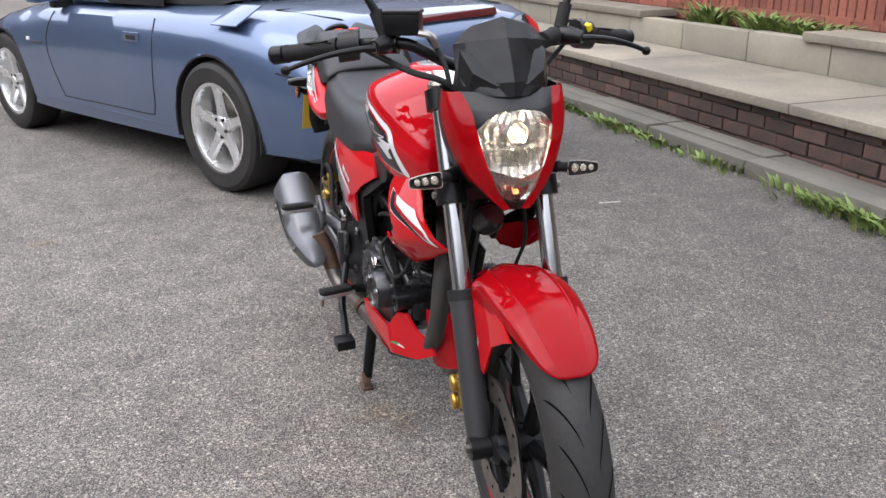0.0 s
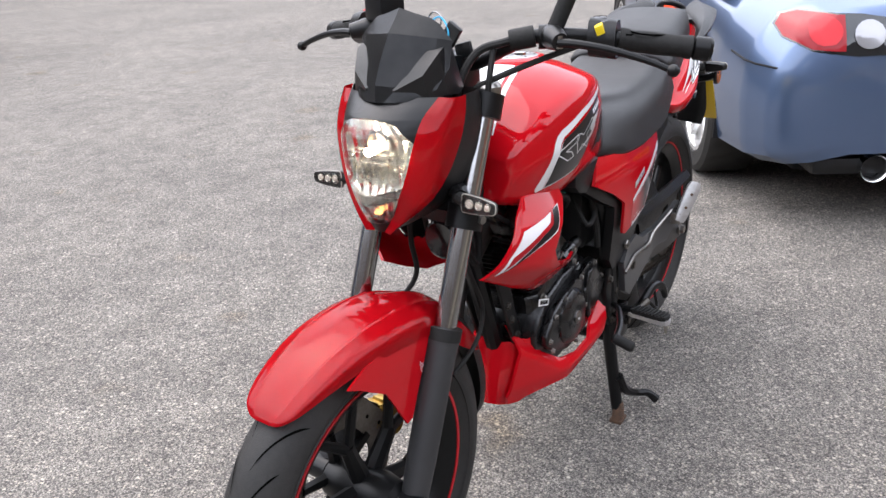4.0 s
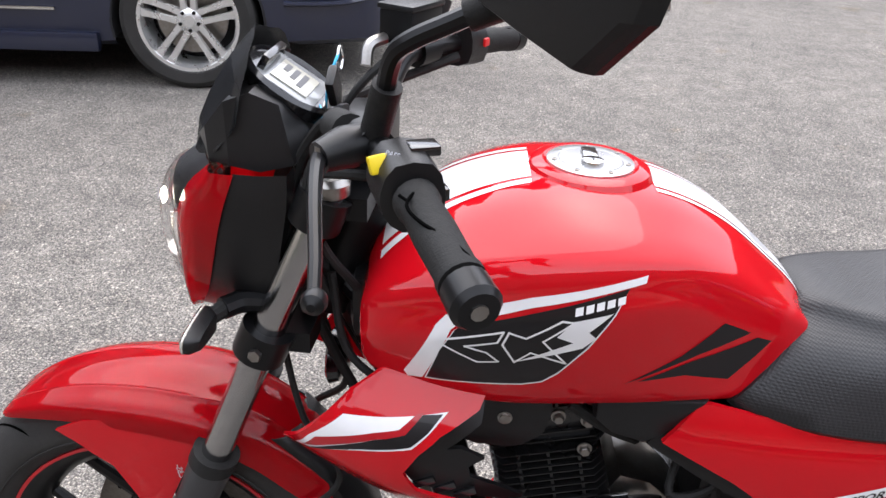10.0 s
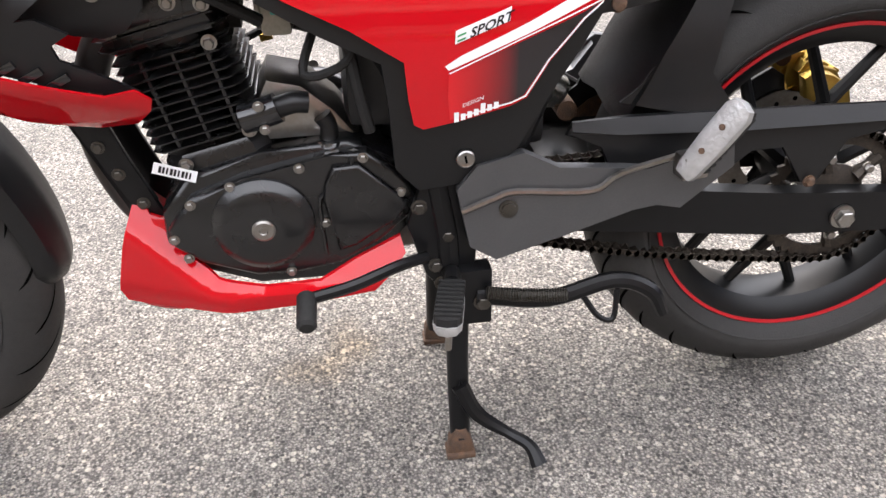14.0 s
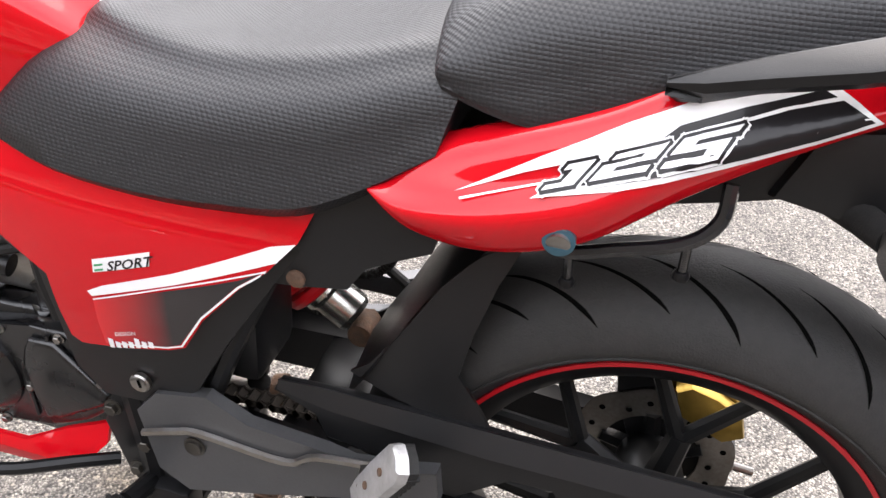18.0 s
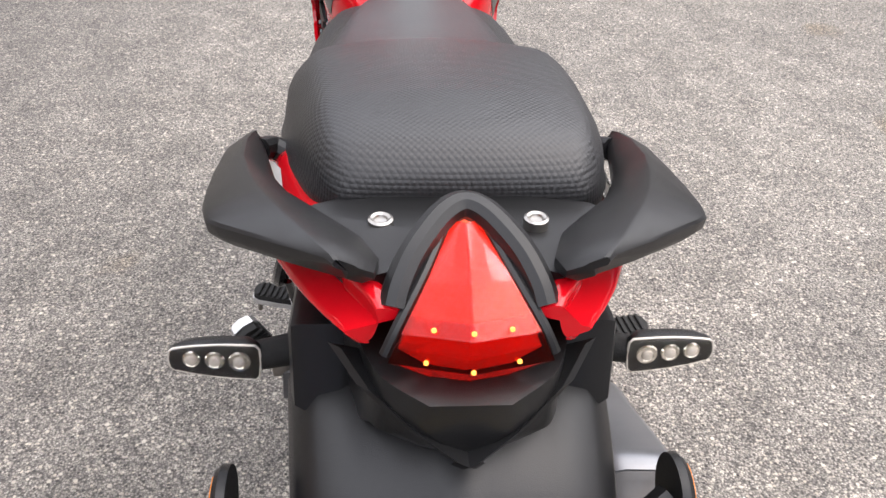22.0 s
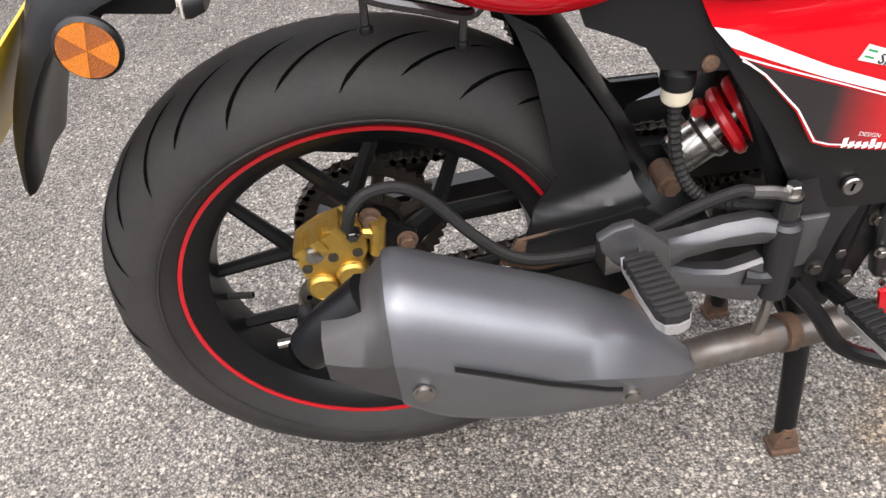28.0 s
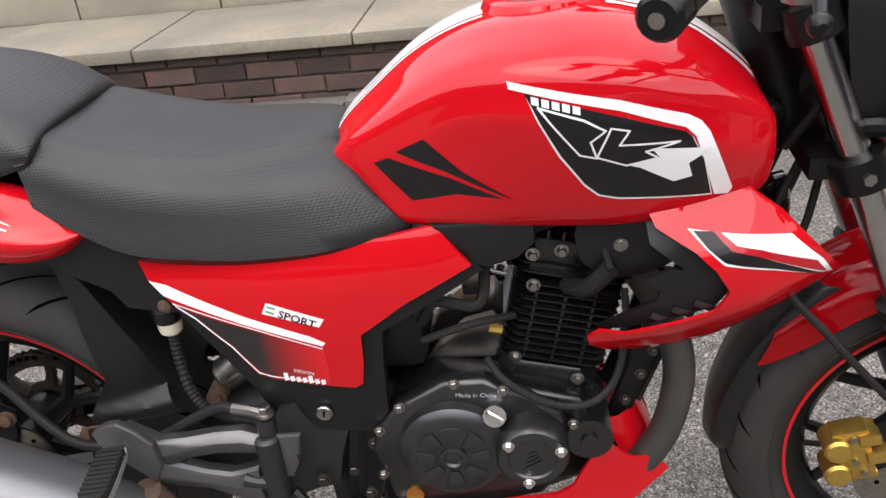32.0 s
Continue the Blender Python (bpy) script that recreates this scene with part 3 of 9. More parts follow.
TAIL = [(0.234, 0.716, 0.724, 0.134), (0.225, 0.705, 0.732, 0.144), (0.195, 0.69, 0.746, 0.157), (0.138, 0.689, 0.77, 0.164), (0.075, 0.708, 0.796, 0.16), (0.01, 0.752, 0.83, 0.142),
        (-0.06, 0.794, 0.845, 0.125), (-0.12, 0.82, 0.859, 0.107), (-0.17, 0.836, 0.873, 0.088), (-0.198, 0.845, 0.876, 0.074), (-0.213, 0.85, 0.876, 0.065), (-0.22, 0.855, 0.873, 0.061)]
tails, sides, shrouds = {}, {}, {}
side_tree = {}
for s in (1, -1):
    bm = loft([tail_ring(*r, s) for r in lerp_rows(TAIL, 7)])
    bmesh.ops.triangulate(bm, faces=bm.faces[:])
    side_tree["tail", s] = BVHTree.FromBMesh(bm)
    tails[s] = part("tail_panel", bm, RED, bike, "glossy red tail panel", 50)

# side panels: a bent red sheet under the seat with a black lower frame
SIDE = [(0.272, 0.686), (0.286, 0.652), (0.311, 0.622), (0.333, 0.603), (0.368, 0.562), (0.39, 0.524), (0.406, 0.516), (0.455, 0.503), (0.5, 0.494), (0.51, 0.5), (0.515, 0.53), (0.518, 0.57), (0.57, 0.604), (0.648, 0.642), (0.612, 0.688), (0.56, 0.682), (0.45, 0.68), (0.35, 0.688)]
UNDER = [(0.262, 0.68), (0.3, 0.62), (0.355, 0.53), (0.395, 0.455), (0.44, 0.418), (0.505, 0.41), (0.53, 0.44), (0.535, 0.52), (0.54, 0.565), (0.6, 0.595), (0.66, 0.63), (0.64, 0.66), (0.45, 0.66), (0.3, 0.68)]


def net(outline, step, plane="xz"):
    """Even triangles over a flat outline."""
    rim = []
    n = len(outline)
    for i in range(n):
        a, b = Vector(outline[i]), Vector(outline[(i + 1) % n])
        k = max(1, round((b - a).length / step))
        rim += [a.lerp(b, j / k) for j in range(k)]

    def inside(p):
        c = False
        for i in range(n):
            (ax, ay), (bx, by) = outline[i], outline[(i + 1) % n]
            if (ay > p.y) != (by > p.y) and p.x < (bx - ax) * (p.y - ay) / (by - ay) + ax:
                c = not c
        return c

    lo, hi = Vector((min(p.x for p in rim), min(p.y for p in rim))), Vector((max(p.x for p in rim), max(p.y for p in rim)))
    pts = list(rim)
    for r in range(int((hi.y - lo.y) / (step * 0.87)) + 1):
        for c in range(int((hi.x - lo.x) / step) + 2):
            p = Vector((lo.x + (c + 0.5 * (r % 2)) * step, lo.y + (r + 0.5) * step * 0.87))
            if inside(p) and min((p - q).length for q in rim) > step * 0.5:
                pts.append(p)
    m = len(rim)
    vs, _, fs, _, _, _ = delaunay_2d_cdt(pts, [(i, (i + 1) % m) for i in range(m)], [], 1, 1e-6)
    bm = bmesh.new()
    bv = [bm.verts.new((v.x, 0, v.y) if plane == "xz" else (v.x, v.y, 0)) for v in vs]
    for f in fs:
        bm.faces.new([bv[i] for i in f])
    for v in [v for v in bm.verts if not v.link_faces]:
        bm.verts.remove(v)
    return bm


def grid_fill(outline, fn, step=0.018, thick=0.006):
    """A thick curved sheet: the outline is filled, refined and bent by fn(x, z) -> y; fn's sign gives the outer side."""
    bm = net(outline, step)
    s = 1 if fn(outline[0][0], outline[0][1]) > 0 else -1
    back = {}
    for v in bm.verts[:]:
        y = fn(v.co.x, v.co.z)
        back[v] = bm.verts.new((v.co.x, y - s * thick, v.co.z))
        v.co.y = y
    for q in bm.faces[:]:
        bm.faces.new([back[v] for v in reversed(q.verts)])
    for e in [e for e in bm.edges if len(e.link_faces) == 1 and e.verts[0] in back and e.verts[1] in back]:
        a, b = e.verts
        bm.faces.new([a, b, back[b], back[a]])
    bm.normal_update()
    return bm


def soft(v, k=0.02):
    """A rounded ramp: 0 below zero, v above."""
    return 0.5 * (v + math.sqrt(v * v + k * k))


def side_y(x, z):
    return 0.152 - 0.55 * soft(z - 0.655, 0.03) - 0.13 * soft(x - 0.5, 0.06) - 0.12 * soft(0.36 - x, 0.05) - 0.12 * soft(0.56 - z, 0.03)


for s in (1, -1):
    bm = grid_fill(SIDE, lambda x, z: s * side_y(x, z))
    side_tree["side", s] = BVHTree.FromBMesh(bm)
    sides[s] = part("side_panel", bm, RED, bike, "glossy red side panel", 60)
    part("side_frame_cover", grid_fill(UNDER, lambda x, z: s * (side_y(x, z) - 0.012), 0.02, 0.02), PLASTIC, bike, "matt black plastic frame cover")
    part("knee_cover", slab([(0.605, 0.69), (0.648, 0.64), (0.665, 0.632), (0.70, 0.642), (0.72, 0.66), (0.72, 0.69)], s * 0.07, s * 0.118, 0.006), PLASTIC, bike)
    lock = part("panel_lock", lathe([(0.0105, s * 0.126), (0.0105, s * 0.1305), (0.009, s * 0.132), (0.0075, s * 0.1312), (0.0003, s * 0.1312)], (0.453, 0, 0.451), "y", 28), STEEL, bike, "round steel panel lock")
    part("lock_slot", box(-0.0013, 0.0013, -0.0004, 0.0004, -0.0045, 0.0045, m=pose(0.453, s * 0.1314, 0.451, 0, 12, 0)), RECESS_SHADE, lock)

# radiator shrouds with a black inner vent piece
SHROUD = [(0.83, 0.71), (0.842, 0.684), (0.88, 0.661), (0.9, 0.641), (0.916, 0.614), (0.91, 0.602), (0.902, 0.589), (0.812, 0.556), (0.784, 0.559), (0.771, 0.546), (0.774, 0.533), (0.793, 0.514), (0.83, 0.511), (0.9, 0.524), (0.97, 0.556), (1.052, 0.6),
          (1.012, 0.645), (0.975, 0.685), (0.94, 0.712), (0.885, 0.715)]
VENT = [(0.835, 0.684), (0.88, 0.655), (0.905, 0.632), (0.922, 0.612), (0.905, 0.588), (0.85, 0.566), (0.806, 0.549), (0.784, 0.548), (0.806, 0.566), (0.846, 0.594), (0.849, 0.608), (0.832, 0.617), (0.857, 0.634), (0.873, 0.634), (0.838, 0.66)]


def shroud_y(x, z):
    bulge = 0.174 - 0.75 * soft(z - 0.655, 0.012) - 0.35 * soft(0.6 - z, 0.02)
    bulge -= 0.55 * soft(0.537 + 0.33 * (x - 0.78) - z, 0.004)
    return bulge - 0.45 * soft(x - 0.93, 0.04) - 0.2 * soft(0.86 - x, 0.03)


for s in (1, -1):
    bm = grid_fill(SHROUD, lambda x, z: s * shroud_y(x, z), 0.01)
    side_tree["shroud", s] = BVHTree.FromBMesh(bm)
    shrouds[s] = part("tank_shroud", bm, RED, bike, "glossy red tank shroud", 60)
    part("shroud_vent", grid_fill(VENT, lambda x, z: s * (0.152 - 0.75 * soft(z - 0.655, 0.012) - 0.18 * soft(0.6 - z, 0.02) - 0.3 * soft(0.87 - x, 0.02)), 0.012), PLASTIC, bike, "matt black shroud insert")
    part("tank_side_plate", grid_fill([(0.775, 0.7), (0.762, 0.66), (0.768, 0.628), (0.79, 0.604), (0.812, 0.598), (0.84, 0.604), (0.875, 0.63), (0.87, 0.67), (0.84, 0.7)], lambda x, z: s * (0.103 + 0.25 * soft(x - 0.835, 0.01) - 0.5 * soft(0.615 - z, 0.01)), 0.014, 0.004), PLASTIC, bike, "matt black plate under the tank", 40)
    bolt("shroud_screw", (0.812, s * 0.1035, 0.645), (0, s, 0), 0.006, 0.004, bike, STEEL, six=False)
    for i in range(3):
        part("vent_slat", box(-0.012, 0.012, -0.003, 0.003, -0.004, 0.004, 0.001, m=pose(0.85 + i * 0.022, s * (0.143 + 0.003 * i), 0.574 + i * 0.0085, 0, 25, 0)), GLOSSB, bike)

# belly pan
PANL = [(0.832, 0.402), (0.82, 0.373), (0.797, 0.364), (0.786, 0.336), (0.745, 0.306), (0.69, 0.297), (0.626, 0.298), (0.59, 0.312), (0.527, 0.34), (0.523, 0.324), (0.563, 0.28), (0.64, 0.268), (0.765, 0.261), (0.85, 0.253), (0.87, 0.252), (0.876, 0.27), (0.856, 0.34)]
PANR = [(0.52, 0.292), (0.532, 0.235), (0.55, 0.212), (0.58, 0.208), (0.66, 0.222), (0.76, 0.25), (0.83, 0.262), (0.878, 0.29), (0.862, 0.318), (0.83, 0.33), (0.8, 0.365), (0.775, 0.362), (0.75, 0.325), (0.73, 0.312), (0.64, 0.3)]
part("belly_pan_side", grid_fill(PANL, lambda x, z: 0.121 - 0.5 * soft(x - 0.74, 0.01) - 0.3 * soft(0.285 - z, 0.003) - 0.9 * soft(z - max(0.285 + 0.35 * (0.6 - x), 0.29, 0.29 + 0.75 * (x - 0.755)), 0.003), 0.009), RED, bike, "glossy red belly pan side")
pan_r = part("belly_pan_side", grid_fill(PANR, lambda x, z: -(0.135 - 0.5 * max(0, x - 0.75) - 0.3 * max(0, 0.26 - z))), RED, bike, "glossy red belly pan side")
nose = []
for k in range(9):
    f = k / 8
    a = -math.pi / 2 + math.pi * f
    yy = math.sin(a) * 0.062
    xx = 0.824 + 0.05 * math.cos(a)
    nose.append([(xx - 0.03, yy, 0.37), (xx - 0.012, yy * 1.03, 0.33), (xx, yy, 0.285), (xx + 0.002, yy * 0.9, 0.245), (xx - 0.02, yy * 0.8, 0.232), (0.79, yy * 0.7, 0.25)])
part("belly_pan_nose", loft(nose, caps=False, closed=False), RED, bike, "glossy red belly pan nose", 50)
bolt("pan_screw", (0.607, 0.113, 0.283), (0, 1, 0), 0.006, 0.004, bike, GLOSSB, six=False)
bolt("pan_screw", (0.543, -0.128, 0.262), (0, -1, 0), 0.008, 0.004, bike, STEEL, six=False)

# grab rail: two winged handles joined by a plate
WING = [(0.044, 0.136, 0.828, 0.138, 0.832, 0.14, 0.83), (0.022, 0.129, 0.831, 0.138, 0.8415, 0.1465, 0.836), (-0.01, 0.122, 0.84, 0.136, 0.854, 0.15, 0.846), (-0.06, 0.111, 0.852, 0.13, 0.87, 0.149, 0.858), (-0.1, 0.095, 0.862, 0.12, 0.882, 0.1455, 0.869),
        (-0.135, 0.07, 0.87, 0.108, 0.892, 0.141, 0.879), (-0.158, 0.056, 0.877, 0.098, 0.8975, 0.1345, 0.8865), (-0.166, 0.053, 0.88, 0.094, 0.899, 0.127, 0.889), (-0.195, 0.044, 0.888, 0.078, 0.904, 0.092, 0.898), (-0.213, 0.046, 0.893, 0.066, 0.906, 0.069, 0.9035), (-0.217, 0.053, 0.899, 0.063, 0.9045, 0.065, 0.903)]
for s in (1, -1):
    rings = []
    for x, yi, zi, yr, zr, yo, zo in WING:
        t = 0.006 if x > 0.03 or x < -0.21 else 0.013
        half = [(yi, zi), (yi + (yr - yi) * 0.2, zi + (zr - zi) * 0.32), (yr - 0.0012, zr - 0.0006), (yr + 0.0012, zr - 0.0006), (yo - 0.002, zo + 0.001), (yo, zo - 0.001), (yo - 0.001, zo - t * 0.6), (yo - 0.007, zo - t), (yi + 0.006, zi - t), (yi, zi - t * 0.6)]
        rings.append([(x, s * y, z) for y, z in half])
    part("grab_handle", loft(rings), PLASTIC, bike, "matt black plastic grab handle", 30)
    part("handle_foot", tube([(0.022, s * 0.132, 0.827), (0.034, s * 0.124, 0.822), (0.03, s * 0.112, 0.818)], 0.009, 10), PLASTIC, bike)
    part("rail_bolt", lathe([(0.0072, 0.8735), (0.007, 0.8792), (0.0056, 0.88), (0.004, 0.8792), (0.0034, 0.878), (0.0003, 0.8778)], (-0.147, s * 0.043, 0), "z", 24), STEEL, bike, "bright dished bolt")
part("grab_plate", loft([spline([(x, y, z) for x, y, z in r], 3, True) for r in (
    [(-0.112, -0.082, 0.866), (-0.1, 0, 0.872), (-0.112, 0.082, 0.866), (-0.15, 0.08, 0.876), (-0.202, 0.048, 0.882), (-0.176, 0, 0.887), (-0.202, -0.048, 0.882), (-0.15, -0.08, 0.876)],
    [(-0.112, -0.082, 0.852), (-0.1, 0, 0.86), (-0.112, 0.082, 0.852), (-0.15, 0.08, 0.857), (-0.202, 0.048, 0.864), (-0.176, 0, 0.866), (-0.202, -0.048, 0.864), (-0.15, -0.08, 0.857)])]), PLASTIC, bike)
part("tail_light_hoop", tube([(-0.216, 0.037, 0.874), (-0.208, 0.034, 0.882), (-0.194, 0.026, 0.892), (-0.176, 0.012, 0.9), (-0.169, 0, 0.902), (-0.176, -0.012, 0.9), (-0.194, -0.026, 0.892), (-0.208, -0.034, 0.882), (-0.216, -0.037, 0.874)], 0.0078, 10, 5), PLASTIC, bike)

# tail light: faceted red lens over a lit base
LENS = clear("red_lens", (0.85, 0.06, 0.04), 0.04)
LENSIN = glow("tail_lamp", (1.0, 0.13, 0.06), 0.45, (0.6, 0.06, 0.04))
LENSLOW = glow("tail_lamp_lower", (1.0, 0.04, 0.02), 0.2, (0.3, 0.01, 0.01))
YS = (-0.043, -0.021, 0, 0.021, 0.043)
cols = [[(-0.19 - 0.03 * (1 - abs(y) / 0.043) * 0.2, y * 0.16, 0.902 - abs(y) * 0.05) for y in YS], [(-0.224 - 0.008 * (1 - abs(y) / 0.043), y * 0.52, 0.89 - abs(y) * 0.06) for y in YS],
        [(-0.244 - 0.009 * (1 - abs(y) / 0.043), y * 0.84, 0.874 - abs(y) * 0.05) for y in YS], [(-0.25 - 0.009 * (1 - abs(y) / 0.043), y, 0.859) for y in YS], [(-0.243, y * 0.45, 0.837 + abs(y) * 0.1) for y in YS]]
cols = [[(x + 0.0125, y * 0.93, z - 0.001) for x, y, z in c] for c in cols]
bm = loft(cols, caps=False, closed=False)
bmesh.ops.solidify(bm, geom=bm.faces[:], thickness=0.003)
part("tail_light_lens", bm, LENS, bike, "faceted red tail light lens", 15)
for e in (0, -1):
    part("tail_light_bezel", tube([(c[e][0] + 0.007, c[e][1] * 1.01 + (0.001 if e else -0.001), c[e][2] - 0.001) for c in cols[:4]], 0.003, 8, 3), PLASTIC, bike, "black lens surround")
part("tail_light_base", loft([[(x + 0.014, y * 0.85, z - 0.002) for x, y, z in c] for c in cols[:3]], caps=False, closed=False), LENSIN, bike, "lit red reflector", 15)
part("tail_light_base", loft([[(x + 0.014, y * 0.85, z - 0.002) for x, y, z in c] for c in cols[2:]], caps=False, closed=False), LENSLOW, bike, "dark red lower reflector", 15)
LED = glow("led", (1.0, 0.25, 0.05), 1.3)
for y, z, x in ((-0.02, 0.877, -0.2465), (0, 0.878, -0.2505), (0.02, 0.877, -0.2465), (-0.024, 0.863, -0.2535), (0, 0.861, -0.2585), (0.024, 0.863, -0.2535)):
    part("tail_light_led", lathe([(0.0012, 0), (0.0012, 0.001)], (x + 0.011, y * 0.92, z - 0.001), "x", 8), LED, bike)

# undertail and rear mudguard
UND = [(0.2, 0.66, 0.71, 0.06), (0.08, 0.69, 0.75, 0.075), (-0.02, 0.72, 0.79, 0.085), (-0.1, 0.745, 0.83, 0.085), (-0.165, 0.748, 0.842, 0.064), (-0.195, 0.762, 0.842, 0.056), (-0.212, 0.78, 0.842, 0.052), (-0.232, 0.792, 0.842, 0.042), (-0.247, 0.808, 0.838, 0.02)]
part("undertail", loft([[(x, -w, zt), (x, -w, zb + 0.012), (x, -w * 0.55, zb), (x, 0, zb - 0.006), (x, w * 0.55, zb), (x, w, zb + 0.012), (x, w, zt)] for x, zb, zt, w in lerp_rows(UND, 3)]), PLASTIC, bike, "matt black undertail", 40)
# raised chevron under the tail light
for s in (1, -1):
    part("tail_chevron", loft([[(x, s * (y + 0.011), z), (x - 0.006, s * (y + 0.004), z + 0.001), (x - 0.006, s * (y - 0.003), z - 0.003), (x, s * (y - 0.009), z - 0.006)] for x, y, z in
                               ((-0.2, 0.06, 0.838), (-0.222, 0.045, 0.829), (-0.241, 0.02, 0.816), (-0.251, 0.0, 0.806))]), PLASTIC, bike, "", 30)
FLAP = [(-0.13, 0.752, 0.105, 0.02), (-0.19, 0.742, 0.1, 0.024), (-0.245, 0.715, 0.095, 0.024), (-0.29, 0.66, 0.09, 0.018), (-0.325, 0.6, 0.085, 0.012), (-0.345, 0.55, 0.07, 0.008)]
part("rear_mudguard", loft([spline([(x, -w, z - 0.012), (x - 0.004, -w * 0.8, z + t), (x - 0.006, -w * 0.3, z + t * 1.4), (x - 0.012, 0, z + t * 1.8), (x - 0.006, w * 0.3, z + t * 1.4), (x - 0.004, w * 0.8, z + t), (x, w, z - 0.012),
                                    (x + 0.008, w * 0.7, z - 0.01), (x + 0.008, 0, z - 0.004), (x + 0.008, -w * 0.7, z - 0.01)], 2, True) for x, z, w, t in lerp_rows(FLAP, 3)]), PLASTIC, bike, "matt black plastic rear mudguard", 40)
PLATEY = mat("yellow_plate", (0.75, 0.5, 0.03), 0.35, grain=0.1, scale=200)
plate_m = pose(-0.352, 0, 0.618, 0, 32, 0)
part("number_plate", box(-0.0015, 0.0015, -0.1, 0.1, -0.085, 0.085, 0.001, m=plate_m), PLATEY, bike, "yellow number plate with black bars")
for r, ys in ((0.035, (-0.06, -0.02, 0.02, 0.06)), (-0.04, (-0.05, 0, 0.05))):
    for y in ys:
        part("plate_bar", box(-0.0024, -0.0016, y - 0.014, y + 0.014, r - 0.027, r + 0.027, m=plate_m), BLACKD, bike)
AMBER = mat("amber_reflector", (0.6, 0.17, 0.004), 0.2, grain=0.3, scale=500, coat=0.6, bump=0.5, bscale=900)
AMBERD = mat("amber_reflector_dark", (0.32, 0.08, 0.004), 0.2, grain=0.5, scale=700, coat=0.6, bump=0.5, bscale=900)
for s in (1, -1):
    part("reflector_bracket", tube([(-0.23, s * 0.07, 0.69), (-0.222, s * 0.11, 0.7), (-0.21, s * 0.134, 0.711)], 0.011, 8), PLASTIC, bike)
    ref = part("side_reflector", lathe([(0.026, s * 0.134), (0.0265, s * 0.139), (0.0235, s * 0.1425), (0.0235, s * 0.1405)], (-0.207, 0, 0.711), "y", 40), PLASTIC, bike, "round amber reflector in a black rim")
    for k in range(6):
        a0, a1 = k * math.pi / 3 + 0.26, (k + 1) * math.pi / 3 + 0.26
        pts = [(-0.207, 0.711)] + [(-0.207 + 0.0232 * math.cos(a0 + (a1 - a0) * j / 6), 0.711 + 0.0232 * math.sin(a0 + (a1 - a0) * j / 6)) for j in range(7)]
        part("reflector_wedge", slab(pts, s * 0.1405, s * (0.1425 + 0.0006 * (k % 2))), AMBER if k % 2 else AMBERD, ref)


# ---- frame, engine and running gear ----
for s in (1, -1):
    part("frame_spar", tube([(0.985, s * 0.03, 0.76), (0.9, s * 0.075, 0.715), (0.72, s * 0.085, 0.675), (0.56, s * 0.09, 0.6), (0.5, s * 0.095, 0.48), (0.475, s * 0.1, 0.36), (0.47, s * 0.1, 0.3)], 0.017, 10), SATIN, bike)
    part("subframe_rail", tube([(0.56, s * 0.075, 0.655), (0.3, s * 0.09, 0.69), (0.05, s * 0.085, 0.78), (-0.12, s * 0.06, 0.83)], 0.013, 8), SATIN, bike)
    part("pivot_plate", slab([(0.5, 0.42), (0.52, 0.36), (0.5, 0.29), (0.475, 0.255), (0.44, 0.27), (0.435, 0.34), (0.45, 0.41)], s * 0.095, s * 0.11, 0.004), SATIN, bike)
    for x, z in ((0.472, 0.344), (0.487, 0.303), (0.48, 0.276), (0.505, 0.385)):
        bolt("frame_bolt", (x, s * 0.11, z), (0, s, 0), 0.0072, 0.008, bike, DSTEEL)
    part("engine_bracket", slab([(0.9, 0.53), (0.83, 0.36), (0.815, 0.345), (0.8, 0.36), (0.83, 0.44), (0.86, 0.54)], s * 0.035, s * 0.043, 0.002), SATIN, bike)
    for x, z in ((0.845, 0.425), (0.825, 0.385), (0.86, 0.46)):
        bolt("bracket_bolt", (x, s * 0.043, z), (0, s, 0), 0.0058, 0.006, bike, DSTEEL)
part("steering_head", rod((0.955, 0, 0.895), (1.02, 0, 0.72), 0.032, 20), SATIN, bike)
part("down_tube", tube([(1.0, 0, 0.74), (0.93, 0, 0.6), (0.87, 0, 0.45), (0.835, 0, 0.36)], 0.019, 10), SATIN, bike)
part("air_box", box(0.41, 0.58, -0.075, 0.075, 0.47, 0.655, 0.02), PLASTIC, bike)

# crankcase: a rounded block with a deep cover on each side
CASE = [(0.80, 0.385), (0.765, 0.43), (0.68, 0.452), (0.58, 0.462), (0.52, 0.43), (0.497, 0.39), (0.51, 0.345), (0.56, 0.29), (0.62, 0.275), (0.7, 0.276), (0.77, 0.305), (0.802, 0.345)]
part("crankcase", slab(CASE, -0.095, 0.075, 0.008), ENGINE, bike, "black engine crankcase")
COVL = [(0.793, 0.372), (0.762, 0.412), (0.7, 0.432), (0.6, 0.452), (0.56, 0.455), (0.53, 0.43), (0.5, 0.39), (0.508, 0.372), (0.55, 0.335), (0.6, 0.308), (0.65, 0.3), (0.7, 0.301), (0.76, 0.325), (0.79, 0.35)]
part("generator_cover", slab(COVL, 0.076, 0.096, 0.007, 3), ENGINE, bike, "black left engine cover")
part("generator_dome", lathe([(0.06, 0.09), (0.058, 0.1), (0.05, 0.107), (0.044, 0.11), (0.018, 0.111)], (0.684, 0, 0.373), "y", 48), ENGINE, bike)
part("dome_cap", lathe([(0.0135, 0.11), (0.0135, 0.1135), (0.011, 0.115), (0.005, 0.1145), (0.004, 0.113)], (0.684, 0, 0.373), "y", 24), STEEL, bike, "bright round cap")
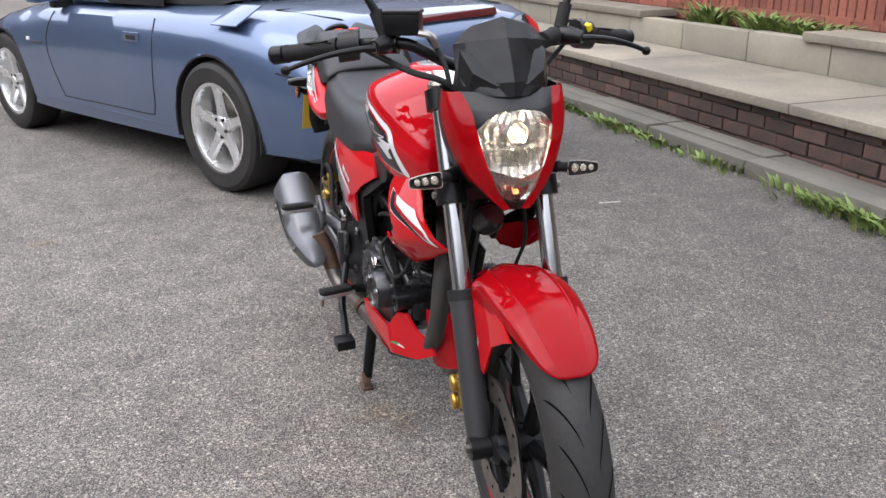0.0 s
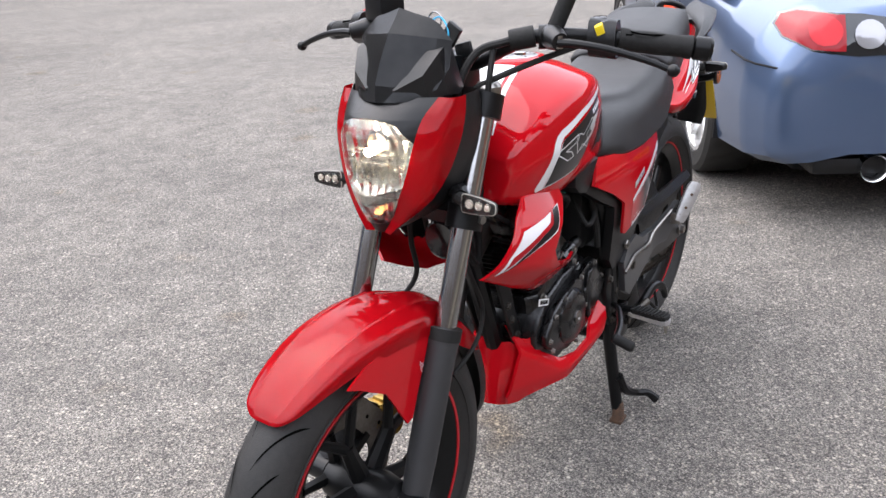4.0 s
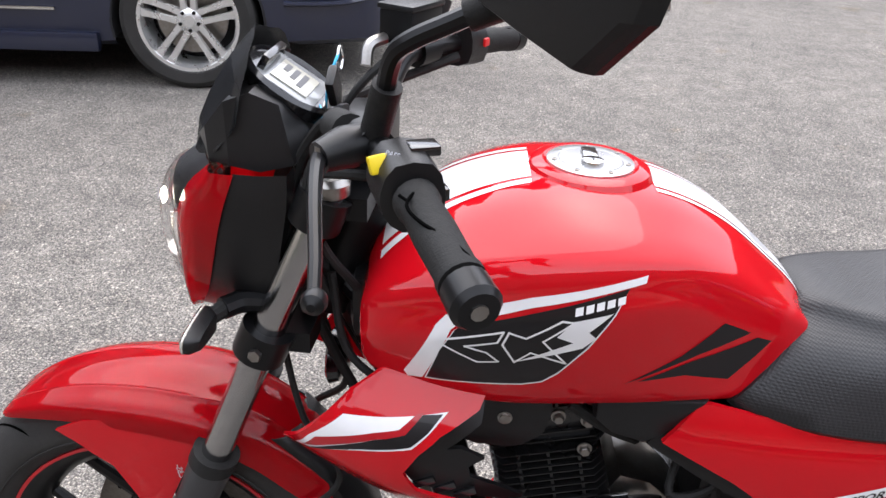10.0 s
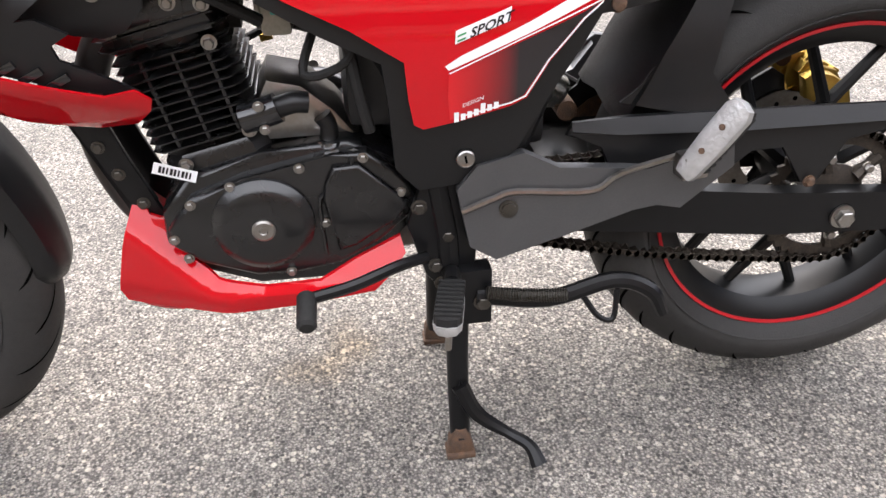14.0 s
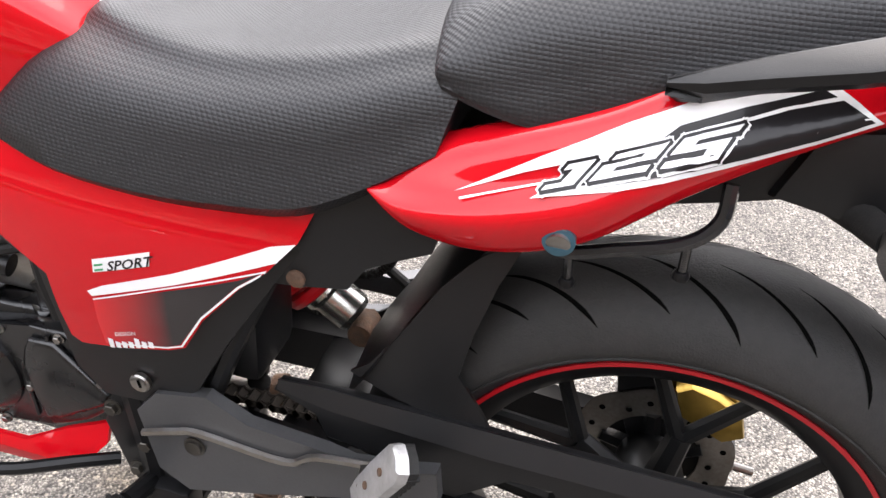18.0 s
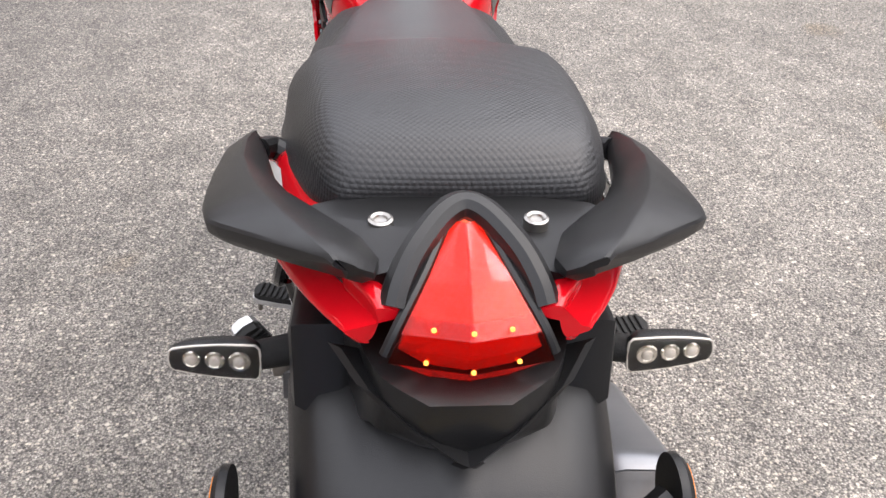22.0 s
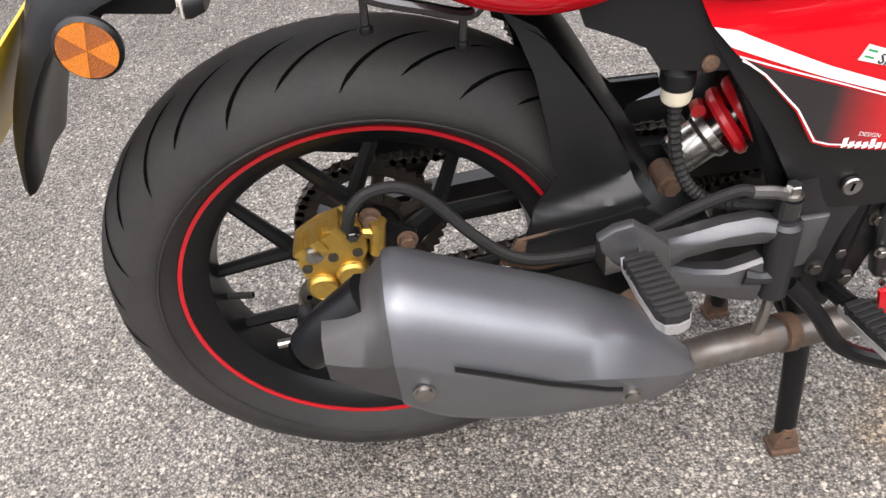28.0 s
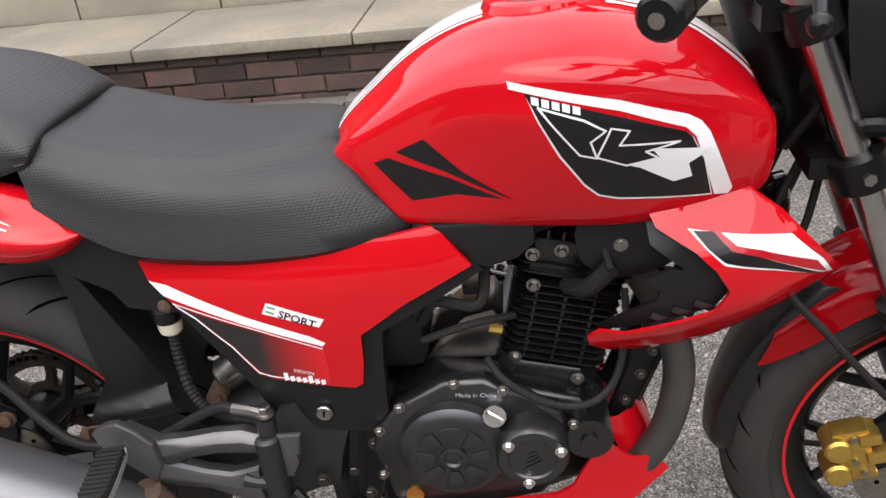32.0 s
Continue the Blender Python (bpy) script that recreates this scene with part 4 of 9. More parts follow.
part("sprocket_cover", slab([(0.6, 0.44), (0.57, 0.442), (0.515, 0.388), (0.525, 0.37), (0.58, 0.335), (0.6, 0.33), (0.605, 0.36), (0.615, 0.4), (0.61, 0.42)], 0.094, 0.104, 0.006, 3), ENGINE, bike)
part("cover_rib", tube([(0.616, 0.097, 0.325), (0.618, 0.098, 0.39), (0.612, 0.098, 0.405), (0.583, 0.098, 0.418), (0.578, 0.098, 0.448)], 0.0025, 6, 2), ENGINE, bike)
for x, z in ((0.762, 0.405), (0.715, 0.424), (0.637, 0.44), (0.565, 0.447), (0.787, 0.362), (0.775, 0.336), (0.66, 0.305), (0.614, 0.368), (0.524, 0.4)):
    bolt("cover_bolt", (x, 0.0965, z), (0, 1, 0), 0.0046, 0.006, bike, STEEL)
part("serial_label", box(-0.024, 0.024, 0, 0.001, -0.007, 0.007, m=pose(0.775, 0.077, 0.438, 0, -20, 0)), WHITE, bike, "white barcode sticker")
for k in range(9):
    part("label_bar", box(-0.001 - 0.0005 * (k % 3), 0.001, 0.0011, 0.0016, -0.004, 0.004, m=pose(0.775 + (k - 4) * 0.0042 * 0.94, 0.077, 0.438 + (k - 4) * 0.0042 * 0.34, 0, -20, 0)), BLACKD, bike)
COVR = [(0.502, 0.385), (0.512, 0.418), (0.54, 0.448), (0.6, 0.482), (0.65, 0.485), (0.7, 0.452), (0.74, 0.43), (0.752, 0.39), (0.74, 0.335), (0.712, 0.3), (0.6, 0.276), (0.52, 0.3)]
part("clutch_cover", slab(COVR, -0.096, -0.122, 0.008, 3), COVERG, bike, "black right engine cover")
part("clutch_dome", lathe([(0.07, -0.118), (0.067, -0.134), (0.058, -0.142), (0.05, -0.143), (0.016, -0.143)], (0.606, 0, 0.386), "y", 56), COVERG, bike, "round clutch cover")
part("clutch_boss", lathe([(0.017, -0.14), (0.0165, -0.1465), (0.012, -0.1475), (0.0095, -0.145), (0.0085, -0.145), (0.006, -0.146)], (0.606, 0, 0.386), "y", 28), COVERG, bike)
for k in range(8):
    a0 = k * math.pi / 4
    pts = [(0.606 + r * math.cos(a0 + d), 0.386 + r * math.sin(a0 + d)) for r, d in ((0.022, -0.25), (0.046, -0.27), (0.047, 0), (0.046, 0.27), (0.022, 0.25))]
    part("clutch_segment", slab(pts, -0.1425, -0.1458, 0.0012), COVERG, bike)
part("starter_cover", lathe([(0.045, -0.118), (0.044, -0.15), (0.04, -0.156), (0.03, -0.157), (0.028, -0.1545), (0.005, -0.1545)], (0.702, 0, 0.39), "y", 48), COVERG, bike, "round filter cover with bolts")
for k in range(3):
    a = 0.35 + k * 2 * math.pi / 3
    bolt("filter_bolt", (0.702 + 0.036 * math.cos(a), -0.1565, 0.39 + 0.036 * math.sin(a)), (0, -1, 0), 0.0055, 0.007, bike, CHROME)
for k in range(4):
    part("logo_bar", box(-0.013 + 0.003 * k, 0.013 - 0.003 * k, -0.0012, 0.0012, -0.0013, 0.0013, m=pose(0.702, -0.1555, 0.381 + 0.006 * k, 0, -30, 0)), COVERG, bike)
part("filler_cap", rod((0.66, -0.115, 0.438), (0.66, -0.14, 0.444), 0.014, 20), CHROME, bike, "bright oil filler cap")
part("filler_grip", box(-0.011, 0.011, -0.004, 0.004, -0.003, 0.003, 0.001, m=pose(0.66, -0.141, 0.444, 0, 35, 0)), CHROME, bike)
part("sight_glass", lathe([(0.012, -0.121), (0.012, -0.125), (0.008, -0.1235)], (0.548, 0, 0.308), "y", 20), GOLD, bike, "small oil sight glass")
part("starter_motor", rod((0.772, -0.05, 0.393), (0.772, -0.128, 0.393), 0.029, 24), ENGINE, bike)
part("starter_boss", rod((0.772, -0.127, 0.393), (0.772, -0.133, 0.393), 0.01, 16), ENGINE, bike)
for x, z in ((0.516, 0.415), (0.545, 0.45), (0.614, 0.482), (0.672, 0.47), (0.753, 0.415), (0.512, 0.345), (0.53, 0.297), (0.6, 0.28)):
    bolt("cover_bolt", (x, -0.1225, z), (0, -1, 0), 0.0052, 0.007, bike, STEEL)

# cylinder leaning forward, with cooling fins, base and head
CYL = pose(0.722, 0, 0.425, 0, 13, 0)


def cpart(name, bm, material=None, label="", smooth=35.0):
    bmesh.ops.transform(bm, matrix=CYL, verts=bm.verts)
    return link(name, bm, material or ENGINE, bike, label, smooth)


def fin_outline(a, b, y, c=0.014):
    """A fin seen from above: from -a to b along the bike, y to each side, with cut corners."""
    return [(-a, -y + c), (-a + c, -y), (b - c, -y), (b, -y + c), (b, y - c), (b - c, y), (-a + c, y), (-a, y - c)]


def fin(z, a, b, y, t=0.0011):
    rings = []
    for dz, k in ((-t, 0.0), (-t * 0.5, 0.0012), (t * 0.5, 0.0012), (t, 0.0)):
        rings.append([(px, py, z + dz) for px, py in fin_outline(a + k, b + k, y + k)])
    return cpart("cooling_fin", loft(rings), None, "", 30)


cpart("cylinder_base", loft([[(px, py, z) for px, py in fin_outline(a, a, y, 0.02)] for z, a, y in ((0.0, 0.066, 0.066), (0.028, 0.062, 0.064), (0.034, 0.058, 0.06))]))
cpart("cylinder_barrel", lathe([(0.047, 0.02), (0.047, 0.16)], (0, 0, 0), "z", 32))
for k in range(11):
    fin(0.046 + k * 0.0104, 0.066 - 0.0006 * k, 0.066, 0.068)
for s in (1, -1):
    for x in (-0.035, 0.0, 0.035):
        cpart("fin_web", box(x - 0.0018, x + 0.0018, s * 0.058 - 0.008, s * 0.058 + 0.008, 0.046, 0.15, 0.0006))
cpart("cylinder_head", loft([[(px, py, z) for px, py in fin_outline(a, b, y, c)] for z, a, b, y, c in ((0.162, 0.064, 0.066, 0.064, 0.014), (0.172, 0.066, 0.068, 0.066, 0.016), (0.196, 0.064, 0.066, 0.064, 0.02), (0.214, 0.054, 0.056, 0.052, 0.02), (0.224, 0.04, 0.044, 0.04, 0.016), (0.227, 0.034, 0.038, 0.034, 0.014))]))
fin(0.168, 0.07, 0.072, 0.07)
fin(0.18, 0.071, 0.073, 0.071)
for k in range(5):
    cpart("head_rib", box(-0.036 + k * 0.018 - 0.0018, -0.036 + k * 0.018 + 0.0018, -0.066, 0.066, 0.19, 0.222, 0.001))
for x in (-0.038, 0.042):
    cpart("valve_cap", lathe([(0.019, 0.2), (0.021, 0.225), (0.018, 0.232), (0.008, 0.233)], (x, 0, 0), "z", 20))
for s in (1, -1):
    cpart("rocker_box", box(-0.05, 0.052, s * 0.058 - 0.01, s * 0.058 + 0.01, 0.184, 0.212, 0.006))
    for x, z in ((-0.042, 0.15), (0.028, 0.2), (-0.018, 0.2), (0.05, 0.188), (-0.05, 0.19), (-0.046, 0.045), (0.036, 0.026)):
        bm = bmesh.new()
        lathe([(0.0085, 0), (0.0085, 0.002), (0.0062, 0.0024)], (0, 0, 0), "z", 14, bm)
        lathe([(0.0062, 0.0022), (0.0062, 0.0075), (0.005, 0.009)], (0, 0, 0), "z", 6, bm)
        bmesh.ops.transform(bm, matrix=pose(x, s * 0.0685, z, -90 * s, 0, 0), verts=bm.verts)
        cpart("head_bolt", bm, STEEL, "", 30)
part("spark_plug_cap", tube([(0.755, -0.065, 0.575), (0.775, -0.1, 0.59), (0.8, -0.11, 0.62)], 0.011, 10), RUBBER, bike)
part("spark_lead", tube([(0.8, -0.11, 0.62), (0.78, -0.08, 0.67), (0.72, -0.06, 0.675), (0.69, -0.04, 0.64)], 0.0045, 8), RUBBER, bike)
part("throttle_body", lathe([(0.024, 0.618), (0.026, 0.622), (0.026, 0.635), (0.022, 0.638), (0.022, 0.655), (0.027, 0.658), (0.027, 0.668)], (0, 0.0, 0.598), "x", 28), STEEL, bike, "cast alloy throttle body")
part("throttle_flange", box(0.628, 0.662, -0.05, 0.05, 0.575, 0.622, 0.008), mat("throttle_alloy", (0.36, 0.34, 0.29), 0.5, metal=0.6, grain=0.3, scale=200, stain=0.4, sscale=50), bike, "dull cast alloy housing")
part("throttle_drum", rod((0.645, -0.05, 0.6), (0.645, -0.068, 0.6), 0.02, 20), STEEL, bike)
part("intake_rubber", rod((0.7, 0, 0.607), (0.682, 0, 0.605), 0.031, 20), RUBBER, bike)
part("intake_duct", tube([(0.62, 0, 0.6), (0.59, 0, 0.59), (0.56, 0, 0.58)], 0.032, 14), RUBBER, bike)
part("sensor_plug", box(0.63, 0.655, -0.06, -0.03, 0.565, 0.592, 0.003), PLASTIC, bike)
part("sensor_plug", box(0.62, 0.65, 0.03, 0.055, 0.6, 0.62, 0.003), mat("green_plug", (0.05, 0.35, 0.3), 0.4), bike, "small green connector")
part("generator_case_top", slab([(0.67, 0.455), (0.682, 0.5), (0.665, 0.532), (0.625, 0.522), (0.59, 0.49), (0.565, 0.455)], -0.04, 0.055, 0.012), STEEL, bike, "bare alloy upper crankcase")


def ribbed(name, pts, r, parent, material=RUBBER, n=70, label=""):
    """A corrugated hose."""
    path = spline(pts, 12)
    step = max(1, len(path) * 2 // n)
    dense = spline(path[::max(1, len(path) // 12)], max(2, n // 12))
    return part(name, tube(dense, [r if i % 2 else r * 0.8 for i in range(len(dense))], 9, 1), material, parent, label)


ribbed("wiring_conduit", [(0.655, -0.1, 0.5), (0.675, -0.125, 0.485), (0.72, -0.13, 0.455), (0.77, -0.125, 0.445), (0.805, -0.11, 0.47), (0.82, -0.09, 0.53), (0.82, -0.07, 0.57)], 0.0052, bike)
for k, pts in enumerate((((0.69, -0.07, 0.54), (0.64, -0.1, 0.55), (0.58, -0.1, 0.53)), ((0.66, -0.06, 0.61), (0.65, -0.09, 0.57), (0.6, -0.095, 0.58), (0.58, -0.09, 0.55)), ((0.6, 0.06, 0.6), (0.62, 0.1, 0.55), (0.575, 0.1, 0.56), (0.56, 0.09, 0.6)),
                         ((0.575, 0.09, 0.6), (0.565, 0.1, 0.53), (0.555, 0.1, 0.48)), ((0.64, -0.02, 0.62), (0.6, -0.09, 0.6), (0.57, -0.095, 0.56)), ((0.66, 0.07, 0.6), (0.7, 0.09, 0.63), (0.74, 0.08, 0.65)))):
    part("engine_hose", tube(pts, 0.005 + 0.002 * (k % 2), 8), RUBBER, bike)
part("starter_drive", tube([(0.692, 0.075, 0.495), (0.66, 0.078, 0.504), (0.652, 0.078, 0.507)], 0.017, 16, 1), GLOSSB, bike, "black starter motor nose")
part("crank_sensor", tube([(0.655, 0.078, 0.506), (0.635, 0.08, 0.512), (0.62, 0.078, 0.51)], 0.012, 12), PLASTIC, bike)
for x, z in ((0.668, 0.488), (0.672, 0.515)):
    bolt("starter_screw", (x, 0.093, z), (0, 1, 0), 0.0045, 0.005, bike, STEEL)
part("neutral_switch", tube([(0.6, 0.06, 0.455), (0.6, 0.062, 0.475), (0.606, 0.062, 0.487)], [0.012, 0.01, 0.011], 12), PLASTIC, bike)
part("switch_boot", rod((0.6, 0.062, 0.452), (0.6, 0.062, 0.458), 0.0165, 16), CHROME, bike, "bright switch collar")
part("brass_sensor", rod((0.675, -0.09, 0.533), (0.66, -0.09, 0.536), 0.006, 8), GOLD, bike, "small brass sensor")

# exhaust
part("exhaust_header", tube([(0.815, -0.02, 0.6), (0.86, -0.035, 0.54), (0.888, -0.055, 0.46), (0.882, -0.062, 0.38), (0.85, -0.066, 0.31), (0.79, -0.075, 0.262), (0.72, -0.088, 0.232), (0.66, -0.1, 0.217)], 0.02, 16, 6), mat("header_black", (0.05, 0.052, 0.055), 0.5, metal=0.5, stain=0.6, sscale=25, color2=(0.1, 0.08, 0.06)), bike, "dull black exhaust header")
part("exhaust_mid_pipe", tube([(0.67, -0.1, 0.215), (0.5, -0.11, 0.222), (0.36, -0.125, 0.227), (0.305, -0.137, 0.232), (0.272, -0.15, 0.25), (0.25, -0.16, 0.282)], 0.0205, 16, 6), PIPE, bike, "heat-stained rusty exhaust pipe")
for x in (0.43, 0.285):
    part("pipe_clamp", rod((x + 0.008, -0.116 - (0.43 - x) * 0.16, 0.226), (x - 0.008, -0.119 - (0.43 - x) * 0.16, 0.229), 0.024, 18), RUST, bike, "rusty pipe clamp")
part("muffler_collar", tube([(0.255, -0.155, 0.27), (0.235, -0.17, 0.33), (0.225, -0.185, 0.38)], [0.021, 0.026, 0.024], 14), RUST, bike, "rusty muffler inlet")
MUF = [(0.28, 0.298, 0.316, 0.214), (0.262, 0.295, 0.338, 0.228), (0.235, 0.297, 0.376, 0.246), (0.19, 0.312, 0.409, 0.262), (0.11, 0.314, 0.447, 0.268), (0.03, 0.336, 0.485, 0.27), (-0.008, 0.358, 0.5, 0.268), (-0.03, 0.372, 0.482, 0.264), (-0.055, 0.388, 0.468, 0.258), (-0.078, 0.405, 0.458, 0.25)]
rings = []
for x, zb, zt, yo in lerp_rows(MUF, 3):
    h = zt - zb
    k = min(1.0, h / 0.12)
    rings.append([(x, -0.15 - 0.04 * (1 - k), zb + h * 0.75), (x, -0.168 - 0.03 * (1 - k), zt - h * 0.04), (x, -0.19 - 0.025 * (1 - k), zt), (x, -yo + 0.034 * k, zt - h * 0.02), (x, -yo + 0.022 * k, zt - h * 0.1),
                  (x, -yo, zb + h * 0.62), (x, -yo + 0.002, zb + h * 0.55), (x, -yo + 0.01 * k, zb + h * 0.12), (x, -yo + 0.02 * k, zb), (x, -0.18 - 0.03 * (1 - k), zb + h * 0.05), (x, -0.155 - 0.04 * (1 - k), zb + h * 0.3)])
part("muffler", loft(rings[:20]), SILVERG, bike, "silver-grey angular exhaust muffler", 48)
part("muffler_cone", loft([[(x, -0.2 + (y + 0.2) * 0.96, 0.43 + (z - 0.43) * 0.96) for x, y, z in r] for r in rings[18:]]), DARKEND, bike, "dark grey end cone", 48)
part("muffler_groove", loft([[(x, y, z - 0.004), (x, y - 0.0015, z), (x, y, z + 0.004)] for x, y, z in ((0.035, -0.2695, 0.43), (0.06, -0.2705, 0.42), (0.12, -0.2695, 0.39), (0.175, -0.2655, 0.364), (0.19, -0.262, 0.356))], caps=False, closed=False), SATIN, bike, "dark pressed line")
part("muffler_end", tube([(-0.03, -0.2, 0.46), (-0.075, -0.2, 0.428), (-0.1, -0.2, 0.408)], [0.03, 0.027, 0.022], 16), SATIN, bike)
part("muffler_hole", rod((-0.1, -0.2, 0.408), (-0.108, -0.2, 0.402), 0.017, 16), RECESS_SHADE, bike)
for x, z, y in ((0.005, 0.4, -0.2655), (0.203, 0.333, -0.2535)):
    bolt("muffler_bolt", (x, y, z), (0, -1, 0), 0.008, 0.005, bike, STEEL, six=False)
part("muffler_strap", slab([(0.2, 0.43), (0.24, 0.415), (0.27, 0.39), (0.14, 0.375), (0.1, 0.39), (0.12, 0.42)], -0.1, -0.104), RUST, bike, "rusty exhaust strap")

# swing arm, chain guard, chain and sprocket
for s in (1, -1):
    part("swing_arm", loft([[(x, s * y0, z0), (x, s * y1, z0), (x, s * y1, z1), (x, s * y0, z1)] for x, y0, y1, z0, z1 in ((0.47, 0.06, 0.1, 0.335, 0.39), (0.3, 0.075, 0.1, 0.325, 0.385), (0.05, 0.085, 0.108, 0.298, 0.358), (-0.11, 0.085, 0.108, 0.29, 0.345))]), SATIN, bike, "black box-section swing arm")
    part("arm_end", box(-0.125, -0.108, s * 0.097 - 0.014, s * 0.097 + 0.014, 0.28, 0.355, 0.002), SATIN, bike)
    part("chain_adjuster", rod((-0.12, s * 0.097, 0.315), (-0.155, s * 0.097, 0.312), 0.005, 10), STEEL, bike)
    bolt("adjuster_nut", (-0.125, s * 0.097, 0.315), (-1, 0, 0), 0.008, 0.008, bike, STEEL)
    bolt("axle_nut", (AXR.x, s * 0.109, 0.318), (0, s, 0), 0.012, 0.014, bike, STEEL, "worn steel axle nut")
part("swing_arm_bridge", box(0.26, 0.34, -0.09, 0.09, 0.335, 0.385, 0.01), SATIN, bike)
GUARD = [(0.331, 0.455), (0.323, 0.47), (0.253, 0.472), (0.12, 0.469), (-0.109, 0.465), (-0.133, 0.449), (-0.12, 0.439), (-0.023, 0.424), (0.003, 0.364), (0.027, 0.366), (0.056, 0.421), (0.099, 0.42), (0.145, 0.374), (0.18, 0.374), (0.205, 0.405), (0.278, 0.41), (0.285, 0.44)]
part("chain_guard", slab(GUARD, 0.09, 0.1, 0.003), PLASTIC, bike, "matt black chain guard")
part("guard_bevel", loft([[(x, 0.1, zt), (x, y, zb + 0.003), (x, 0.1, zb), (x, 0.092, zt - 0.004)] for x, y, zt, zb in ((0.325, 0.103, 0.471, 0.458), (0.27, 0.108, 0.473, 0.452), (0.12, 0.112, 0.471, 0.447), (-0.1, 0.11, 0.466, 0.444), (-0.13, 0.103, 0.45, 0.442))]), PLASTIC, bike, "matt black guard edge", 20)
bolt("guard_bolt", (0.014, 0.1, 0.368), (0, 1, 0), 0.006, 0.006, bike, RUST)
HUGL = [(0.117, 0.652), (0.136, 0.608), (0.15, 0.56), (0.158, 0.515), (0.12, 0.463), (0.19, 0.47), (0.262, 0.482), (0.243, 0.499), (0.216, 0.542), (0.184, 0.596), (0.152, 0.633)]
HUGR = [(0.12, 0.655), (0.133, 0.635), (0.148, 0.592), (0.158, 0.53), (0.165, 0.483), (0.14, 0.445), (0.13, 0.418), (0.2, 0.425), (0.26, 0.44), (0.244, 0.466), (0.236, 0.498), (0.216, 0.54), (0.196, 0.573), (0.154, 0.635)]


def hugger_y(x, z, s):
    """How far the inner mudguard stands out; the right one has a sloping ledge low down."""
    y = 0.09 - 0.3 * soft(z - 0.55, 0.03) - 0.25 * soft(x - 0.215, 0.02)
    if s > 0:
        return y + 0.25 * soft(0.485 - z, 0.008)
    top, low = 0.443 + 0.28 * (x - 0.137), 0.436 + 0.17 * (x - 0.137)
    return -(y + 1.1 * max(0.0, min(top - z, top - low)))


for s, out in ((1, HUGL), (-1, HUGR)):
    part("hugger_side", grid_fill(out, lambda x, z: hugger_y(x, z, s), 0.008, 0.004), PLASTIC, bike, "matt black inner mudguard", 40)
part("hugger_skirt", grid_fill([(0.13, 0.42), (0.116, 0.352), (0.229, 0.367), (0.33, 0.385), (0.25, 0.442)], lambda x, z: -(0.106 - 0.15 * soft(0.4 - z, 0.01)), 0.02, 0.004), PLASTIC, bike)
part("hugger_crown", loft([[(x, -w, z - 0.012), (x, -w * 0.75, z - 0.002), (x, -w * 0.4, z + 0.006), (x, 0, z + 0.009), (x, w * 0.4, z + 0.006), (x, w * 0.75, z - 0.002), (x, w, z - 0.012), (x + 0.005, w * 0.6, z - 0.01), (x + 0.005, 0, z), (x + 0.005, -w * 0.6, z - 0.01)] for x, z, w in lerp_rows(
                          [(0.113, 0.66, 0.055), (0.152, 0.643, 0.066), (0.186, 0.606, 0.076), (0.218, 0.552, 0.086), (0.24, 0.507, 0.089), (0.262, 0.47, 0.088)], 3)]), PLASTIC, bike, "matt black inner mudguard", 60)
# black covers between the side panels and the tail
for s in (1, -1):
    part("tail_subframe_cover", grid_fill([(0.31, 0.7), (0.27, 0.72), (0.235, 0.735), (0.19, 0.72), (0.172, 0.69), (0.178, 0.676), (0.182, 0.662), (0.211, 0.648), (0.234, 0.635), (0.248, 0.612), (0.29, 0.604), (0.33, 0.6), (0.31, 0.65)], lambda x, z: s * (0.125 - 0.1 * soft(z - 0.66, 0.02)), 0.02, 0.008), PLASTIC, bike, "matt black subframe cover")
    part("frame_tube", tube([(0.325, s * 0.1, 0.6), (0.36, s * 0.105, 0.52), (0.4, s * 0.1, 0.42)], 0.011, 10), SATIN, bike)
    bolt("subframe_bolt", (0.292, s * 0.122, 0.612), (0, s, 0), 0.008, 0.006, bike, RUST, "rusty bolt", six=False)
DIRTY = mat("greasy_chain", (0.07, 0.055, 0.042), 0.55, metal=0.6, grain=0.7, scale=300, stain=0.5, sscale=60, color2=(0.02, 0.018, 0.016))
bm = bmesh.new()
teeth = 40
ring_o = [(AXR.x + r * math.cos(a), AXR.z + r * math.sin(a)) for r, a in ((0.094 if k % 2 else 0.0875, math.pi * k / teeth) for k in range(2 * teeth))]
ring_i = [(AXR.x + 0.074 * math.cos(math.pi * k / teeth), AXR.z + 0.074 * math.sin(math.pi * k / teeth)) for k in range(2 * teeth)]
vo, vi = [[[bm.verts.new((x, y, z)) for x, z in rr] for y in (0.0705, 0.0755)] for rr in (ring_o, ring_i)]
for k in range(2 * teeth):
    j = (k + 1) % (2 * teeth)
    for a, b in ((vo[0], vi[0]), (vo[1], vi[1]), (vo[0], vo[1]), (vi[0], vi[1])):
        bm.faces.new([a[k], a[j], b[j], b[k]])
part("sprocket", bm, DIRTY, bike, "dirty toothed steel sprocket", 20)
part("sprocket_carrier", lathe([(0.02, 0.066), (0.04, 0.069), (0.046, 0.0705), (0.046, 0.074), (0.04, 0.077), (0.022, 0.082)], AXR, "y", 40), DIRTY, bike, "greasy sprocket carrier")
for k in range(6):
    a = k * math.pi / 3 + 0.3
    part("sprocket_arm", tube([(AXR.x + r * math.cos(a), 0.073, AXR.z + r * math.sin(a)) for r in (0.04, 0.06, 0.078)], [0.012, 0.007, 0.009], 8, 2), DIRTY, bike)
    bolt("sprocket_nut", (AXR.x + 0.058 * math.cos(a), 0.0765, AXR.z + 0.058 * math.sin(a)), (0, 1, 0), 0.006, 0.008, bike, STEEL)
